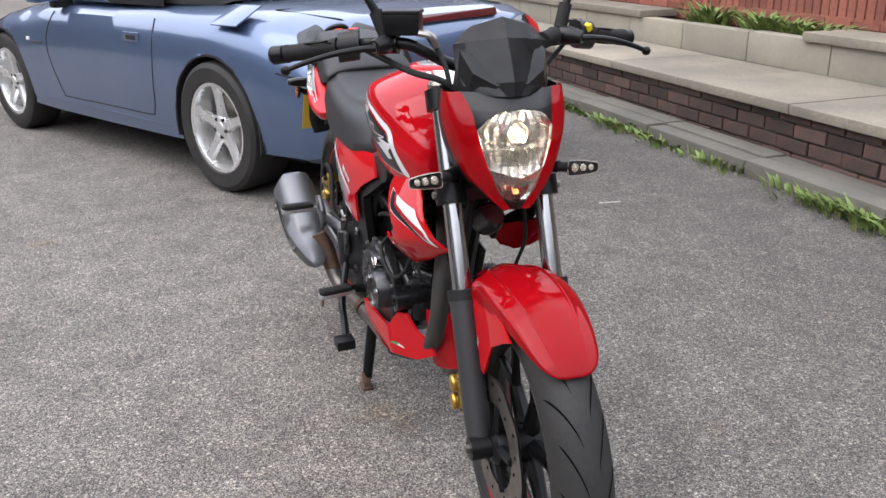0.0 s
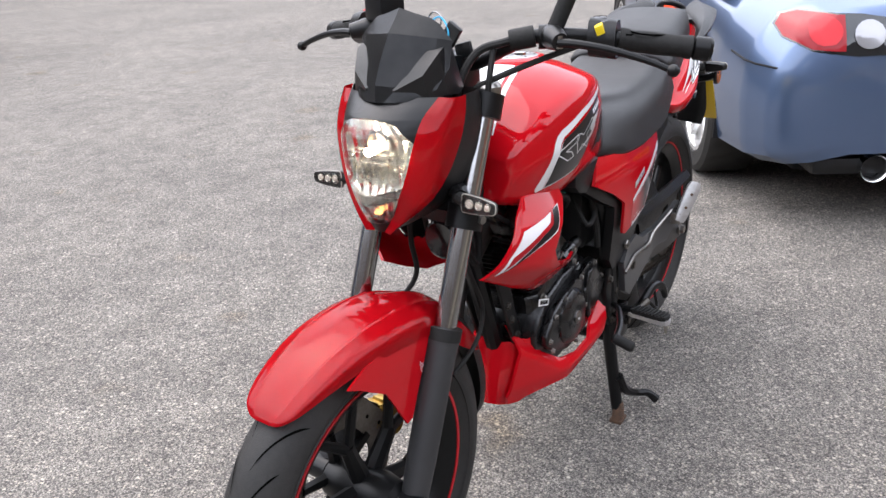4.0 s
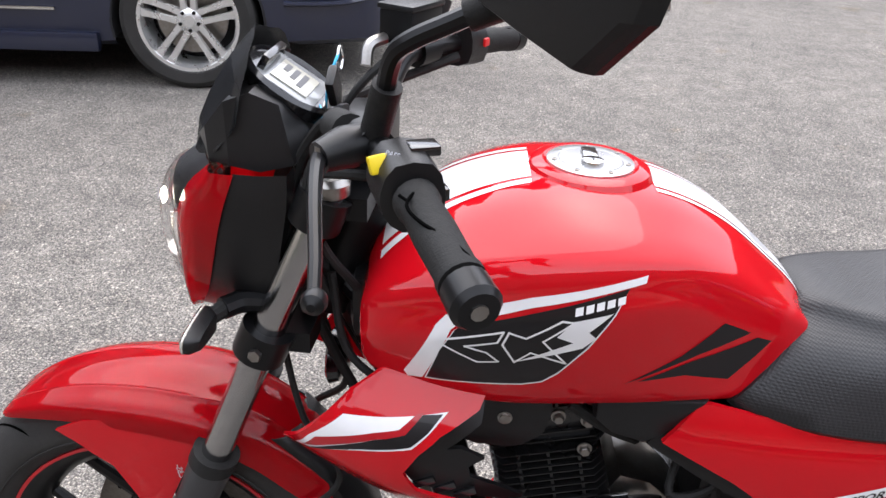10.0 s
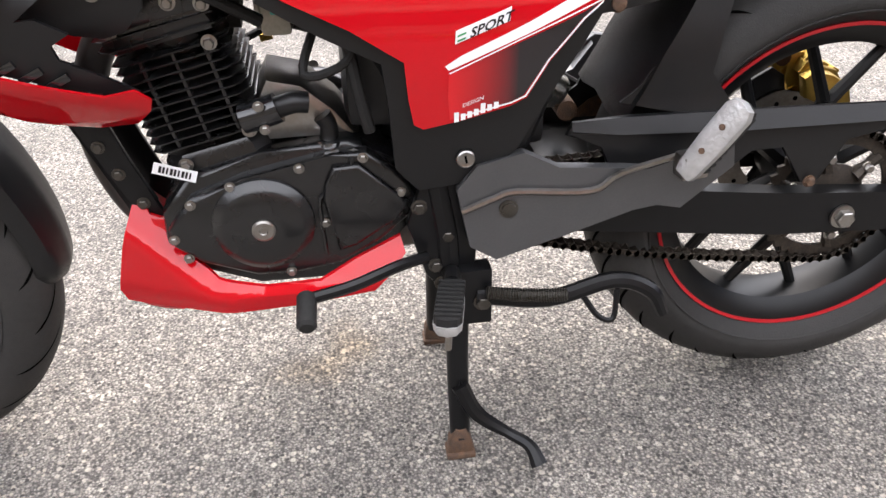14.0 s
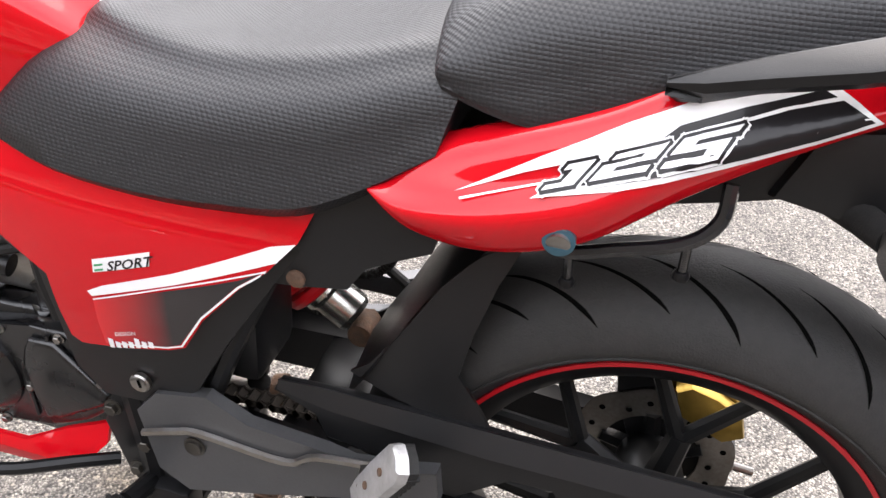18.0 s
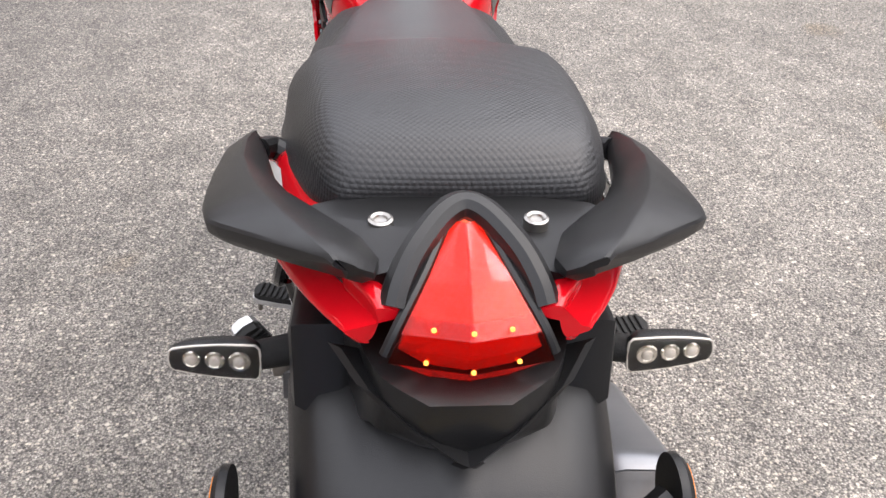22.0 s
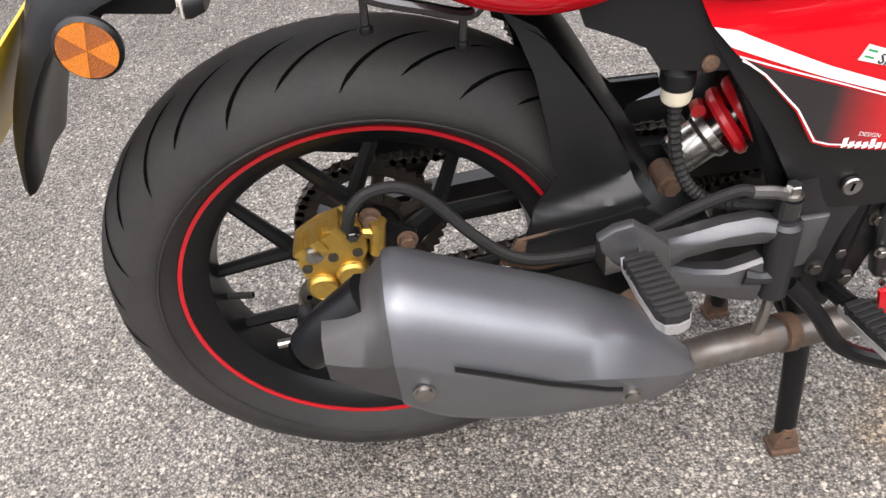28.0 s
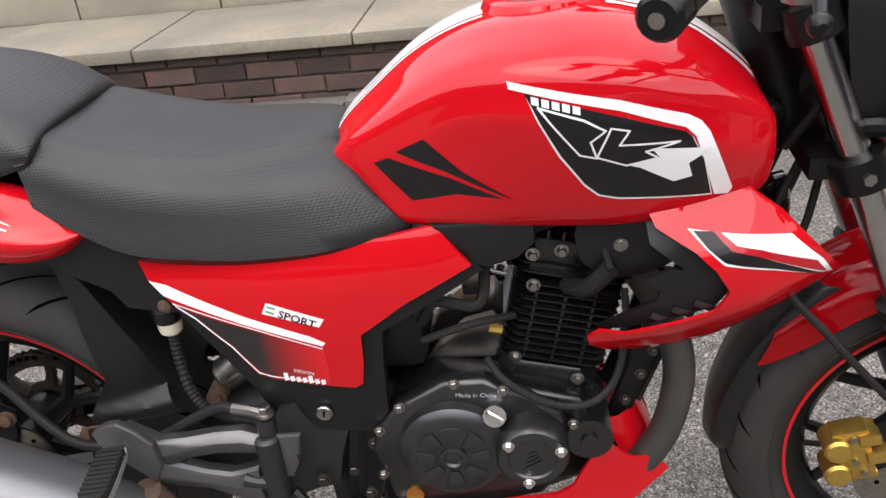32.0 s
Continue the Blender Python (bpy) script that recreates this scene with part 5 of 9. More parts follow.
loop = [(AXR.x + 0.094 * math.cos(a), AXR.z + 0.094 * math.sin(a)) for a in (math.radians(d) for d in range(80, 281, 8))]
loop += [(AXR.x + (0.5 - AXR.x) * f, (AXR.z - 0.094) * (1 - f) + 0.345 * f - 0.016 * math.sin(math.pi * f)) for f in (i / 34 for i in range(1, 35))]
loop += [(AXR.x + (0.5 - AXR.x) * f, (AXR.z + 0.094) * (1 - f) + 0.405 * f) for f in (i / 34 for i in range(34, 0, -1))]
bm = bmesh.new()
seg = [0.0]
for a, b in zip(loop, loop[1:] + loop[:1]):
    seg.append(seg[-1] + math.hypot(b[0] - a[0], b[1] - a[1]))
pitch = 0.0127
closed_loop = loop + loop[:1]


def on_loop(d):
    d %= seg[-1]
    for k in range(len(loop)):
        if d <= seg[k + 1]:
            f = (d - seg[k]) / max(1e-9, seg[k + 1] - seg[k])
            return closed_loop[k][0] + (closed_loop[k + 1][0] - closed_loop[k][0]) * f, closed_loop[k][1] + (closed_loop[k + 1][1] - closed_loop[k][1]) * f


links = int(seg[-1] / pitch)
for i in range(links):
    a, b = on_loop(i * pitch), on_loop((i + 1) * pitch)
    dx, dz = b[0] - a[0], b[1] - a[1]
    L, ang = math.hypot(dx, dz), math.degrees(math.atan2(-dz, dx))
    m = pose((a[0] + b[0]) / 2, 0.073, (a[1] + b[1]) / 2, 0, ang, 0)
    o = 0.0072 if i % 2 else 0.0052
    for y0 in (-o - 0.0014, o):
        h = 0.0056
        pts = [(-L * 0.5 - h * 0.6, -h * 0.55), (-L * 0.5, -h), (-L * 0.15, -h * 0.72), (L * 0.15, -h * 0.72), (L * 0.5, -h), (L * 0.5 + h * 0.6, -h * 0.55), (L * 0.5 + h * 0.6, h * 0.55), (L * 0.5, h), (L * 0.15, h * 0.72), (-L * 0.15, h * 0.72), (-L * 0.5, h), (-L * 0.5 - h * 0.6, h * 0.55)]
        lo = [bm.verts.new(m @ Vector((x, y0, z))) for x, z in pts]
        hi = [bm.verts.new(m @ Vector((x, y0 + 0.0014, z))) for x, z in pts]
        bm.faces.new(lo)
        bm.faces.new(hi)
        for k in range(12):
            bm.faces.new([lo[k], lo[(k + 1) % 12], hi[(k + 1) % 12], hi[k]])
    box(-0.004, 0.004, -0.0086, 0.0086, -0.004, 0.004, bm=bm, m=pose(a[0], 0.073, a[1], 0, ang + 45, 0))
part("drive_chain", bm, DIRTY, bike, "greasy roller chain")["kind"] = "stuff"


def disc(name, centre, r, y, parent_fn, holes=18):
    bm = bmesh.new()
    n = 72
    rim = [r * (1 + 0.02 * math.cos(9 * 2 * math.pi * k / n)) for k in range(n)]
    for yy in (y - 0.002, y + 0.002):
        inner = [bm.verts.new((centre[0] + 0.6 * r * math.cos(2 * math.pi * k / n), yy, centre[2] + 0.6 * r * math.sin(2 * math.pi * k / n))) for k in range(n)]
        outer = [bm.verts.new((centre[0] + rim[k] * math.cos(2 * math.pi * k / n), yy, centre[2] + rim[k] * math.sin(2 * math.pi * k / n))) for k in range(n)]
        for k in range(n):
            j = (k + 1) % n
            bm.faces.new([inner[k], inner[j], outer[j], outer[k]])
    d = parent_fn(name, bm, mat(name + "_steel", (0.3, 0.29, 0.27), 0.35, metal=0.9, grain=0.4, scale=200, stain=0.4, sscale=40, color2=(0.14, 0.1, 0.07)), "drilled steel brake disc")
    for k in range(holes):
        a = 2 * math.pi * k / holes
        rr = r * (0.72 + 0.16 * (k % 3) / 2)
        parent_fn("disc_hole", lathe([(0.0035, y - 0.0026), (0.0035, y + 0.0026)], (centre[0] + rr * math.cos(a), 0, centre[2] + rr * math.sin(a)), "y", 8), RECESS_SHADE)
    for k in range(5):
        a = 2 * math.pi * k / 5 + 0.2
        parent_fn("disc_carrier", tube([(centre[0], y, centre[2]), (centre[0] + r * 0.64 * math.cos(a), y, centre[2] + r * 0.64 * math.sin(a))], [0.012, 0.009], 6, 1), ALLOYB)
    return d


def caliper(m, fn):
    """A twin-piston caliper, built round its own origin facing -y."""
    bm = bmesh.new()
    for x, z in ((-0.02, -0.012), (0.018, -0.018)):
        lathe([(0.017, 0.02), (0.017, -0.016), (0.014, -0.02), (0.006, -0.021)], (x, 0, z), "y", 22, bm)
    box(-0.04, 0.036, -0.008, 0.022, -0.016, 0.028, 0.005, bm)
    box(-0.034, -0.018, -0.014, 0.022, 0.014, 0.04, 0.003, bm)
    box(-0.006, 0.012, -0.014, 0.022, 0.02, 0.046, 0.003, bm)
    rod((0.04, 0.006, -0.02), (0.04, 0.006, 0.03), 0.009, 12, None, bm)
    bmesh.ops.transform(bm, matrix=m, verts=bm.verts)
    fn("brake_caliper", bm, GOLD, "gold anodised brake caliper")
    for x, z in ((-0.03, 0.008), (0.006, 0.006), (0.026, 0.014)):
        bm = rod((x, -0.006, z), (x, -0.013, z), 0.0045, 8)
        bmesh.ops.transform(bm, matrix=m, verts=bm.verts)
        fn("caliper_bolt", bm, STEEL)


def bpart(name, bm, material, label="", smooth=35.0):
    return link(name, bm, material, bike, label, smooth)


disc("rear_brake_disc", AXR, 0.09, -0.072, bpart)
bm = slab([(-0.11, 0.428), (-0.096, 0.449), (-0.072, 0.453), (-0.056, 0.471), (-0.04, 0.47), (-0.034, 0.452), (-0.034, 0.43), (-0.045, 0.41), (-0.06, 0.4), (-0.085, 0.392), (-0.106, 0.405)], -0.08, -0.098, 0.005)
for x, z in ((-0.055, 0.404), (-0.088, 0.392)):
    lathe([(0.0175, -0.078), (0.0175, -0.099), (0.015, -0.1045), (0.0135, -0.1055), (0.0125, -0.1045), (0.0004, -0.1045)], (x, 0, z), "y", 24, bm)
rod((-0.019, -0.09, 0.463), (-0.026, -0.09, 0.422), 0.0085, 14, None, bm)
rod((-0.04, -0.09, 0.452), (-0.02, -0.09, 0.447), 0.007, 10, None, bm)
for x, z in ((-0.1, 0.438), (-0.082, 0.447), (-0.06, 0.462)):
    box(-0.006, 0.006, -0.1015, -0.07, -0.009, 0.009, 0.002, bm, pose(x, 0, z, 0, -28, 0))
gold = bpart("brake_caliper", bm, GOLD, "gold anodised brake caliper")
link("caliper_inner_half", slab([(-0.12, 0.405), (-0.112, 0.43), (-0.085, 0.447), (-0.056, 0.455), (-0.042, 0.445), (-0.05, 0.415), (-0.1, 0.392)], -0.042, -0.064, 0.005), GOLD, gold)
link("caliper_bridge", slab([(-0.112, 0.428), (-0.098, 0.447), (-0.05, 0.463), (-0.042, 0.447), (-0.075, 0.43)], -0.06, -0.086, 0.004), GOLD, gold)
bolt("bleed_plug", (-0.046, -0.097, 0.459), (0, -1, 0), 0.0065, 0.011, gold, GLOSSB, "black rubber cap")
bolt("caliper_bolt", (-0.09, -0.098, 0.437), (0, -1, 0), 0.0085, 0.006, gold, STEEL)
for x, z in ((-0.1, 0.419), (-0.071, 0.43), (-0.045, 0.432)):
    link("caliper_socket", lathe([(0.0056, -0.097), (0.0056, -0.0996), (0.0038, -0.0996), (0.0036, -0.0986), (0.0003, -0.0986)], (x, 0, z), "y", 14), DSTEEL, gold)
part("caliper_hanger", slab([(-0.06, 0.328), (-0.03, 0.44), (-0.01, 0.452), (0.018, 0.436), (0.012, 0.4), (-0.015, 0.328)], -0.074, -0.081, 0.002), SATIN, bike)
for x, z in ((-0.027, 0.462), (0.007, 0.425), (-0.022, 0.41)):
    bolt("hanger_bolt", (x, -0.08, z), (0, -1, 0), 0.0085, 0.012, bike, RUST, "rusty bolt", six=False)
part("rear_brake_hose", tube([(-0.05, -0.102, 0.468), (-0.042, -0.104, 0.492), (-0.025, -0.1, 0.506), (0.005, -0.096, 0.506), (0.035, -0.098, 0.486), (0.075, -0.108, 0.44), (0.11, -0.116, 0.412), (0.15, -0.12, 0.404), (0.22, -0.122, 0.412), (0.29, -0.13, 0.452), (0.33, -0.138, 0.473), (0.345, -0.14, 0.472)], 0.0065, 9), RUBBER, bike, "black brake hose")
part("hose_union", tube([(0.345, -0.14, 0.472), (0.37, -0.142, 0.468), (0.384, -0.142, 0.46)], 0.007, 8), STEEL, bike)
part("brake_master_cylinder", rod((0.384, -0.142, 0.46), (0.38, -0.142, 0.36), 0.013, 16), GLOSSB, bike)
bolt("master_bolt", (0.385, -0.142, 0.462), (0, 0, 1), 0.008, 0.014, bike, STEEL)
part("fluid_reservoir", lathe([(0.009, 0.556), (0.0135, 0.56), (0.0148, 0.566), (0.015, 0.577)], (0.276, -0.095, 0), "z", 24), CREAM, bike, "cream brake fluid reservoir")
part("reservoir_cap", lathe([(0.0155, 0.575), (0.0168, 0.578), (0.0165, 0.592), (0.013, 0.596), (0.011, 0.6), (0.0003, 0.601)], (0.276, -0.095, 0), "z", 24), PLASTIC, bike, "black ribbed cap")
ribbed("reservoir_hose", [(0.276, -0.095, 0.558), (0.277, -0.1, 0.52), (0.285, -0.11, 0.48), (0.305, -0.118, 0.455), (0.335, -0.12, 0.443), (0.4, -0.122, 0.43)], 0.0072, bike)
sh, sd = Vector((0.3, -0.041, 0.45)), Vector((0.81, 0, 0.585))
part("shock_body", tube([sh, sh + sd * 0.006, sh + sd * 0.036, sh + sd * 0.041, sh + sd * 0.05], [0.02, 0.0235, 0.0235, 0.028, 0.028], 24, 1), mat("shock_chrome", (0.55, 0.55, 0.52), 0.25, metal=0.95, grain=0.3, scale=150, stain=0.5, sscale=50, color2=(0.25, 0.22, 0.17)), bike, "weathered chrome shock absorber body", 30)
# added box: hides the spring from the left, dark backdrop from the right
part("battery_tray", box(0.352, 0.42, 0.0, 0.085, 0.44, 0.62, 0.012), PLASTIC, bike, "matt black box added to hide the spring")
part("shock_eye", rod((0.292, -0.064, 0.43), (0.292, -0.03, 0.43), 0.014, 16), RUST, bike, "rusty shock bolt")
part("shock_eye_nut", rod((0.292, -0.062, 0.43), (0.292, -0.071, 0.43), 0.0095, 6), RUST, bike)
part("shock_shaft", rod(sh + sd * 0.05, sh + sd * 0.18, 0.012, 14), STEEL, bike)
su = Vector((-0.585, 0, 0.81))
coil = [sh + sd * (0.05 + 0.019 * t) + (su * math.cos(t * 6.283) + Vector((0, 1, 0)) * math.sin(t * 6.283)) * 0.031 for t in (i / 14 for i in range(0, 78))]
part("shock_spring", tube(coil, 0.0078, 8, 1), mat("red_spring", (0.55, 0.01, 0.015), 0.35, coat=0.3), bike, "red coil spring")

# foot controls, brackets and stands
CAST = mat("cast_bracket", (0.12, 0.12, 0.124), 0.38, metal=0.75, grain=0.2, scale=420, bump=0.08, bscale=900, stain=0.25, sscale=25)
DARKCAST = mat("dark_casting", (0.032, 0.032, 0.034), 0.4, metal=0.5, grain=0.2, scale=420, stain=0.3, sscale=25)
bracket = part("footrest_bracket", slab([(0.184, 0.473), (0.2, 0.483), (0.217, 0.486), (0.236, 0.472), (0.254, 0.452), (0.258, 0.42), (0.244, 0.392), (0.222, 0.42), (0.2, 0.44), (0.187, 0.458)], -0.166, -0.18, 0.004), CAST, bike, "grey cast footrest bracket", 30)


def bracket_arm(rows):
    """A cast arm with a raised spine; rows of x, top, spine and bottom heights and the outer y."""
    bm = loft([[(x, y + 0.022, zt - 0.003), (x, y + 0.006, zt), (x, y + 0.001, zt - 0.003), (x, y - 0.004, zm + 0.002), (x, y - 0.004, zm - 0.003), (x, y + 0.003, zb + 0.003), (x, y + 0.008, zb), (x, y + 0.022, zb + 0.003)] for x, zt, zm, zb, y in rows])
    return link("bracket_arm", bm, CAST, bracket, "", 30)


bracket_arm([(0.222, 0.478, 0.455, 0.43, -0.178), (0.252, 0.446, 0.428, 0.402, -0.168), (0.281, 0.44, 0.428, 0.408, -0.158), (0.318, 0.444, 0.432, 0.411, -0.155), (0.352, 0.445, 0.432, 0.409, -0.154), (0.374, 0.437, 0.426, 0.407, -0.154)])
bracket_arm([(0.238, 0.426, 0.408, 0.388, -0.175), (0.262, 0.408, 0.39, 0.368, -0.164), (0.297, 0.387, 0.373, 0.355, -0.156), (0.327, 0.38, 0.364, 0.338, -0.155), (0.345, 0.384, 0.362, 0.331, -0.155), (0.364, 0.39, 0.358, 0.326, -0.155)])
link("bracket_boss", lathe([(0.012, 0.333), (0.0165, 0.337), (0.0165, 0.432), (0.012, 0.436)], (0.382, -0.148, 0), "z", 20), DARKCAST, bracket, "", 40)
link("bracket_stop", tube([(0.345, -0.152, 0.372), (0.36, -0.154, 0.368), (0.372, -0.152, 0.366)], [0.011, 0.0085, 0.011], 10), DARKCAST, bracket)
PIVOT = [(0.388, 0.44), (0.398, 0.462), (0.425, 0.468), (0.447, 0.44), (0.475, 0.45), (0.476, 0.415), (0.462, 0.375), (0.452, 0.325), (0.4, 0.328), (0.386, 0.34)]
part("pivot_casting", grid_fill(PIVOT, lambda x, z: -(0.118 + 0.03 * soft(0.43 - x, 0.012) / 0.04 - 0.1 * soft(z - 0.43, 0.012)), 0.01, 0.02), DARKCAST, bike, "dark grey sculpted pivot casting", 40)
link("casting_shoulder", slab([(0.395, 0.437), (0.425, 0.437), (0.42, 0.405), (0.412, 0.398), (0.412, 0.372), (0.395, 0.37)], -0.142, -0.153, 0.005), CAST, bracket, "", 30)
bolt("casting_bolt", (0.435, -0.13, 0.345), (0, -1, 0), 0.0075, 0.007, bike, DSTEEL)
CC = [(0.463, 0.411), (0.44, 0.44), (0.386, 0.452), (0.345, 0.43), (0.24, 0.42), (0.185, 0.447), (0.155, 0.465), (0.15, 0.43), (0.2, 0.372), (0.226, 0.374), (0.33, 0.34), (0.416, 0.314), (0.448, 0.335)]
part("sprocket_side_cover", grid_fill(CC, lambda x, z: 0.128 + 0.03 * max(0, 0.25 - x) / 0.1, 0.03, 0.014), GREY, bike, "grey cast side cover")
part("cover_edge", tube([(0.458, 0.131, 0.385), (0.42, 0.132, 0.4), (0.394, 0.132, 0.406), (0.307, 0.132, 0.399), (0.272, 0.134, 0.42), (0.19, 0.15, 0.45)], 0.004, 6), STEEL, bike)
bolt("cover_cap_bolt", (0.403, 0.129, 0.383), (0, 1, 0), 0.0085, 0.005, bike, DSTEEL, six=False)


SCUFF = mat("scuffed_alloy", (0.6, 0.6, 0.6), 0.42, metal=0.7, grain=0.4, scale=120, bump=0.3, bscale=200, stain=0.5, sscale=40, color2=(0.3, 0.29, 0.28))


def peg(name, root, end, ribs, label, plate=True, roll=0.0):
    """A footrest: rounded alloy body with a ribbed rubber top."""
    a, b = Vector(root), Vector(end)
    d = (b - a)
    q = d.to_track_quat("X", "Z").to_matrix().to_4x4() @ Matrix.Rotation(radians(roll), 4, "X")
    m = Matrix.Translation(a) @ q
    L = d.length
    tongue = lambda k: [(0, -0.011 * k), (L * 0.1, -0.014 * k), (L * 0.5, -0.0165 * k), (L * 0.88, -0.0165 * k), (L * 0.97, -0.012 * k), (L * 1.0, 0), (L * 0.97, 0.012 * k), (L * 0.88, 0.0165 * k), (L * 0.5, 0.0165 * k), (L * 0.1, 0.014 * k), (0, 0.011 * k)]
    bm = loft([[m @ Vector((x, y, z)) for x, y in tongue(k)] for z, k in ((-0.013, 0.75), (-0.011, 0.95), (-0.004, 1.0), (-0.002, 1.0))])
    base = part(name, bm, SCUFF if plate else SATIN, bike, label, 40)
    bm = loft([[m @ Vector((L * 0.08 + x * 0.9, y * 0.95, z)) for x, y in tongue(1)] for z in (-0.003, 0.007)])
    part("peg_pad", bm, RUBBER, base, "", 40)
    for k in range(ribs):
        part("peg_rib", box(L * (0.14 + 0.8 * k / ribs), L * (0.14 + 0.8 * (k + 0.55) / ribs), -0.0155, 0.0155, -0.002, 0.0105, 0.002, m=m), RUBBER, base)
    for k in (0.35, 0.68):
        part("peg_rivet", rod(m @ Vector((L * k, 0, -0.012)), m @ Vector((L * k, 0, -0.0145)), 0.0035, 10), RUST, base)


for s in (1, -1):
    peg("rider_footrest", (0.472, s * 0.15, 0.305), (0.494, s * 0.245, 0.31), 9, "rubber rider footrest")
    part("footrest_stem", tube([(0.47, s * 0.105, 0.29), (0.47, s * 0.13, 0.298), (0.474, s * 0.155, 0.303)], 0.011, 10), SATIN, bike)
    part("peg_feeler", rod((0.49, s * 0.236, 0.3), (0.492, s * 0.238, 0.275), 0.004, 8), STEEL, bike)
peg("pillion_footrest", (0.212, 0.172, 0.432), (0.168, 0.196, 0.522), 9, "folded pillion footrest with a scuffed alloy underside", roll=-120)
peg("pillion_footrest", (0.214, -0.186, 0.458), (0.228, -0.283, 0.462), 10, "folded-down pillion footrest with ribbed rubber", roll=0)
for s in (1, -1):
    part("peg_clevis", box(-0.016, 0.016, -0.012, 0.012, -0.014, 0.014, 0.003, m=pose(0.205, s * 0.165, 0.44, 0, 0, 10)), STEEL, bike)
part("gear_lever", tube([(0.5, 0.12, 0.322), (0.535, 0.145, 0.329), (0.59, 0.168, 0.323), (0.64, 0.178, 0.318)], 0.007, 8), SATIN, bike)
part("gear_toe_rubber", tube([(0.641, 0.172, 0.32), (0.6415, 0.176, 0.319), (0.643, 0.214, 0.308), (0.643, 0.218, 0.307)], [0.008, 0.0115, 0.0115, 0.008], 12, 1), RUBBER, bike)
part("brake_pedal", tube([(0.4, -0.15, 0.345), (0.43, -0.165, 0.31), (0.46, -0.18, 0.265), (0.52, -0.19, 0.237), (0.6, -0.205, 0.228), (0.63, -0.21, 0.232)], 0.0095, 9), SATIN, bike)
part("brake_pad_plate", box(0.615, 0.66, -0.24, -0.195, 0.226, 0.25, 0.004), SATIN, bike)
part("brake_light_switch", tube([(0.385, -0.145, 0.345), (0.38, -0.15, 0.305), (0.375, -0.15, 0.275)], 0.006, 8), STEEL, bike)
for s in (1, -1):
    part("centre_stand_leg", tube([(0.445, s * 0.085, 0.27), (0.46, s * 0.1, 0.2), (0.462, s * 0.125, 0.03)], [0.015, 0.015, 0.014], 12), SATIN, bike, "black centre stand leg")
    foot = part("stand_foot", box(0.442, 0.482, s * 0.128 - 0.015, s * 0.128 + 0.015, 0.0, 0.009, 0.003), RUST, bike, "rusty stand foot")
    part("stand_gusset", slab([(0.444, 0.006), (0.48, 0.006), (0.478, 0.03), (0.469, 0.05), (0.455, 0.05), (0.447, 0.03)], s * 0.118, s * 0.138, 0.003), RUST, bike)
part("stand_cross_tube", rod((0.455, -0.1, 0.215), (0.455, 0.1, 0.215), 0.012, 10), SATIN, bike)
part("stand_foot_lever", tube([(0.462, 0.125, 0.12), (0.44, 0.135, 0.075), (0.4, 0.15, 0.048), (0.375, 0.17, 0.04), (0.365, 0.19, 0.022)], [0.012, 0.011, 0.008, 0.009, 0.012], 8), SATIN, bike)
part("stand_fin", slab([(0.462, 0.13), (0.43, 0.07), (0.445, 0.062), (0.465, 0.07)], 0.122, 0.128), SATIN, bike)
part("side_stand", tube([(0.44, 0.125, 0.262), (0.35, 0.13, 0.25), (0.27, 0.135, 0.272), (0.225, 0.145, 0.26), (0.205, 0.15, 0.225)], [0.011, 0.011, 0.011, 0.011, 0.008], 10), SATIN, bike, "folded side stand")
ribbed("stand_spring", [(0.43, 0.14, 0.275), (0.38, 0.143, 0.268), (0.33, 0.143, 0.262)], 0.009, bike, DSTEEL, 60, "dark steel stand spring")
part("stand_loop", tube([(0.31, 0.135, 0.258), (0.29, 0.15, 0.23), (0.27, 0.15, 0.225), (0.265, 0.14, 0.262)], 0.004, 6), SATIN, bike)
part("side_stand_bracket", box(0.42, 0.47, 0.1, 0.128, 0.22, 0.3, 0.004), SATIN, bike)
bolt("side_stand_bolt", (0.432, 0.129, 0.255), (0, 1, 0), 0.009, 0.008, bike, DSTEEL)
for s in (1, -1):
    part("luggage_hook_rail", tube([(-0.012, s * 0.115, 0.76), (-0.011, s * 0.122, 0.735), (0.008, s * 0.125, 0.715), (0.05, s * 0.122, 0.698), (0.088, s * 0.118, 0.685), (0.1, s * 0.115, 0.7), (0.1, s * 0.11, 0.72)], 0.0055, 8), GLOSSB, bike, "black luggage hook rail")
    for x, z in ((0.005, 0.716), (0.083, 0.69)):
        h = part("luggage_hook", rod((x, s * 0.118, z), (x - 0.002, s * 0.112, z - 0.032), 0.0035, 8), GLOSSB, bike)
        part("hook_end", lathe([(0.006, -0.003), (0.0065, 0), (0.005, 0.003)], (x - 0.002, s * 0.112, z - 0.034), "z", 12), SATIN, h)
bolt("helmet_lock", (0.089, 0.1555, 0.7175), (0, 1, -0.3), 0.0085, 0.006, bike, STEEL, "round steel helmet lock", six=False)
part("lock_ring", lathe([(0.009, 0.153), (0.0112, 0.153), (0.0112, 0.1595), (0.009, 0.1605)], (0.089, 0, 0.7175), "y", 28), mat("blue_anodised", (0.06, 0.14, 0.19), 0.35, metal=0.6, grain=0.2, scale=200), bike, "blue lock ring")

for s in (1, -1):
    part("plate_arm", grid_fill([(-0.217, 0.762), (-0.206, 0.757), (-0.164, 0.752), (-0.142, 0.722), (-0.143, 0.708), (-0.159, 0.696), (-0.213, 0.704), (-0.235, 0.685), (-0.258, 0.694), (-0.25, 0.73)], lambda x, z: s * (0.06 + 0.1 * soft(0.73 - z, 0.006)), 0.012, 0.006), PLASTIC, bike, "matt black plate hanger", 35)


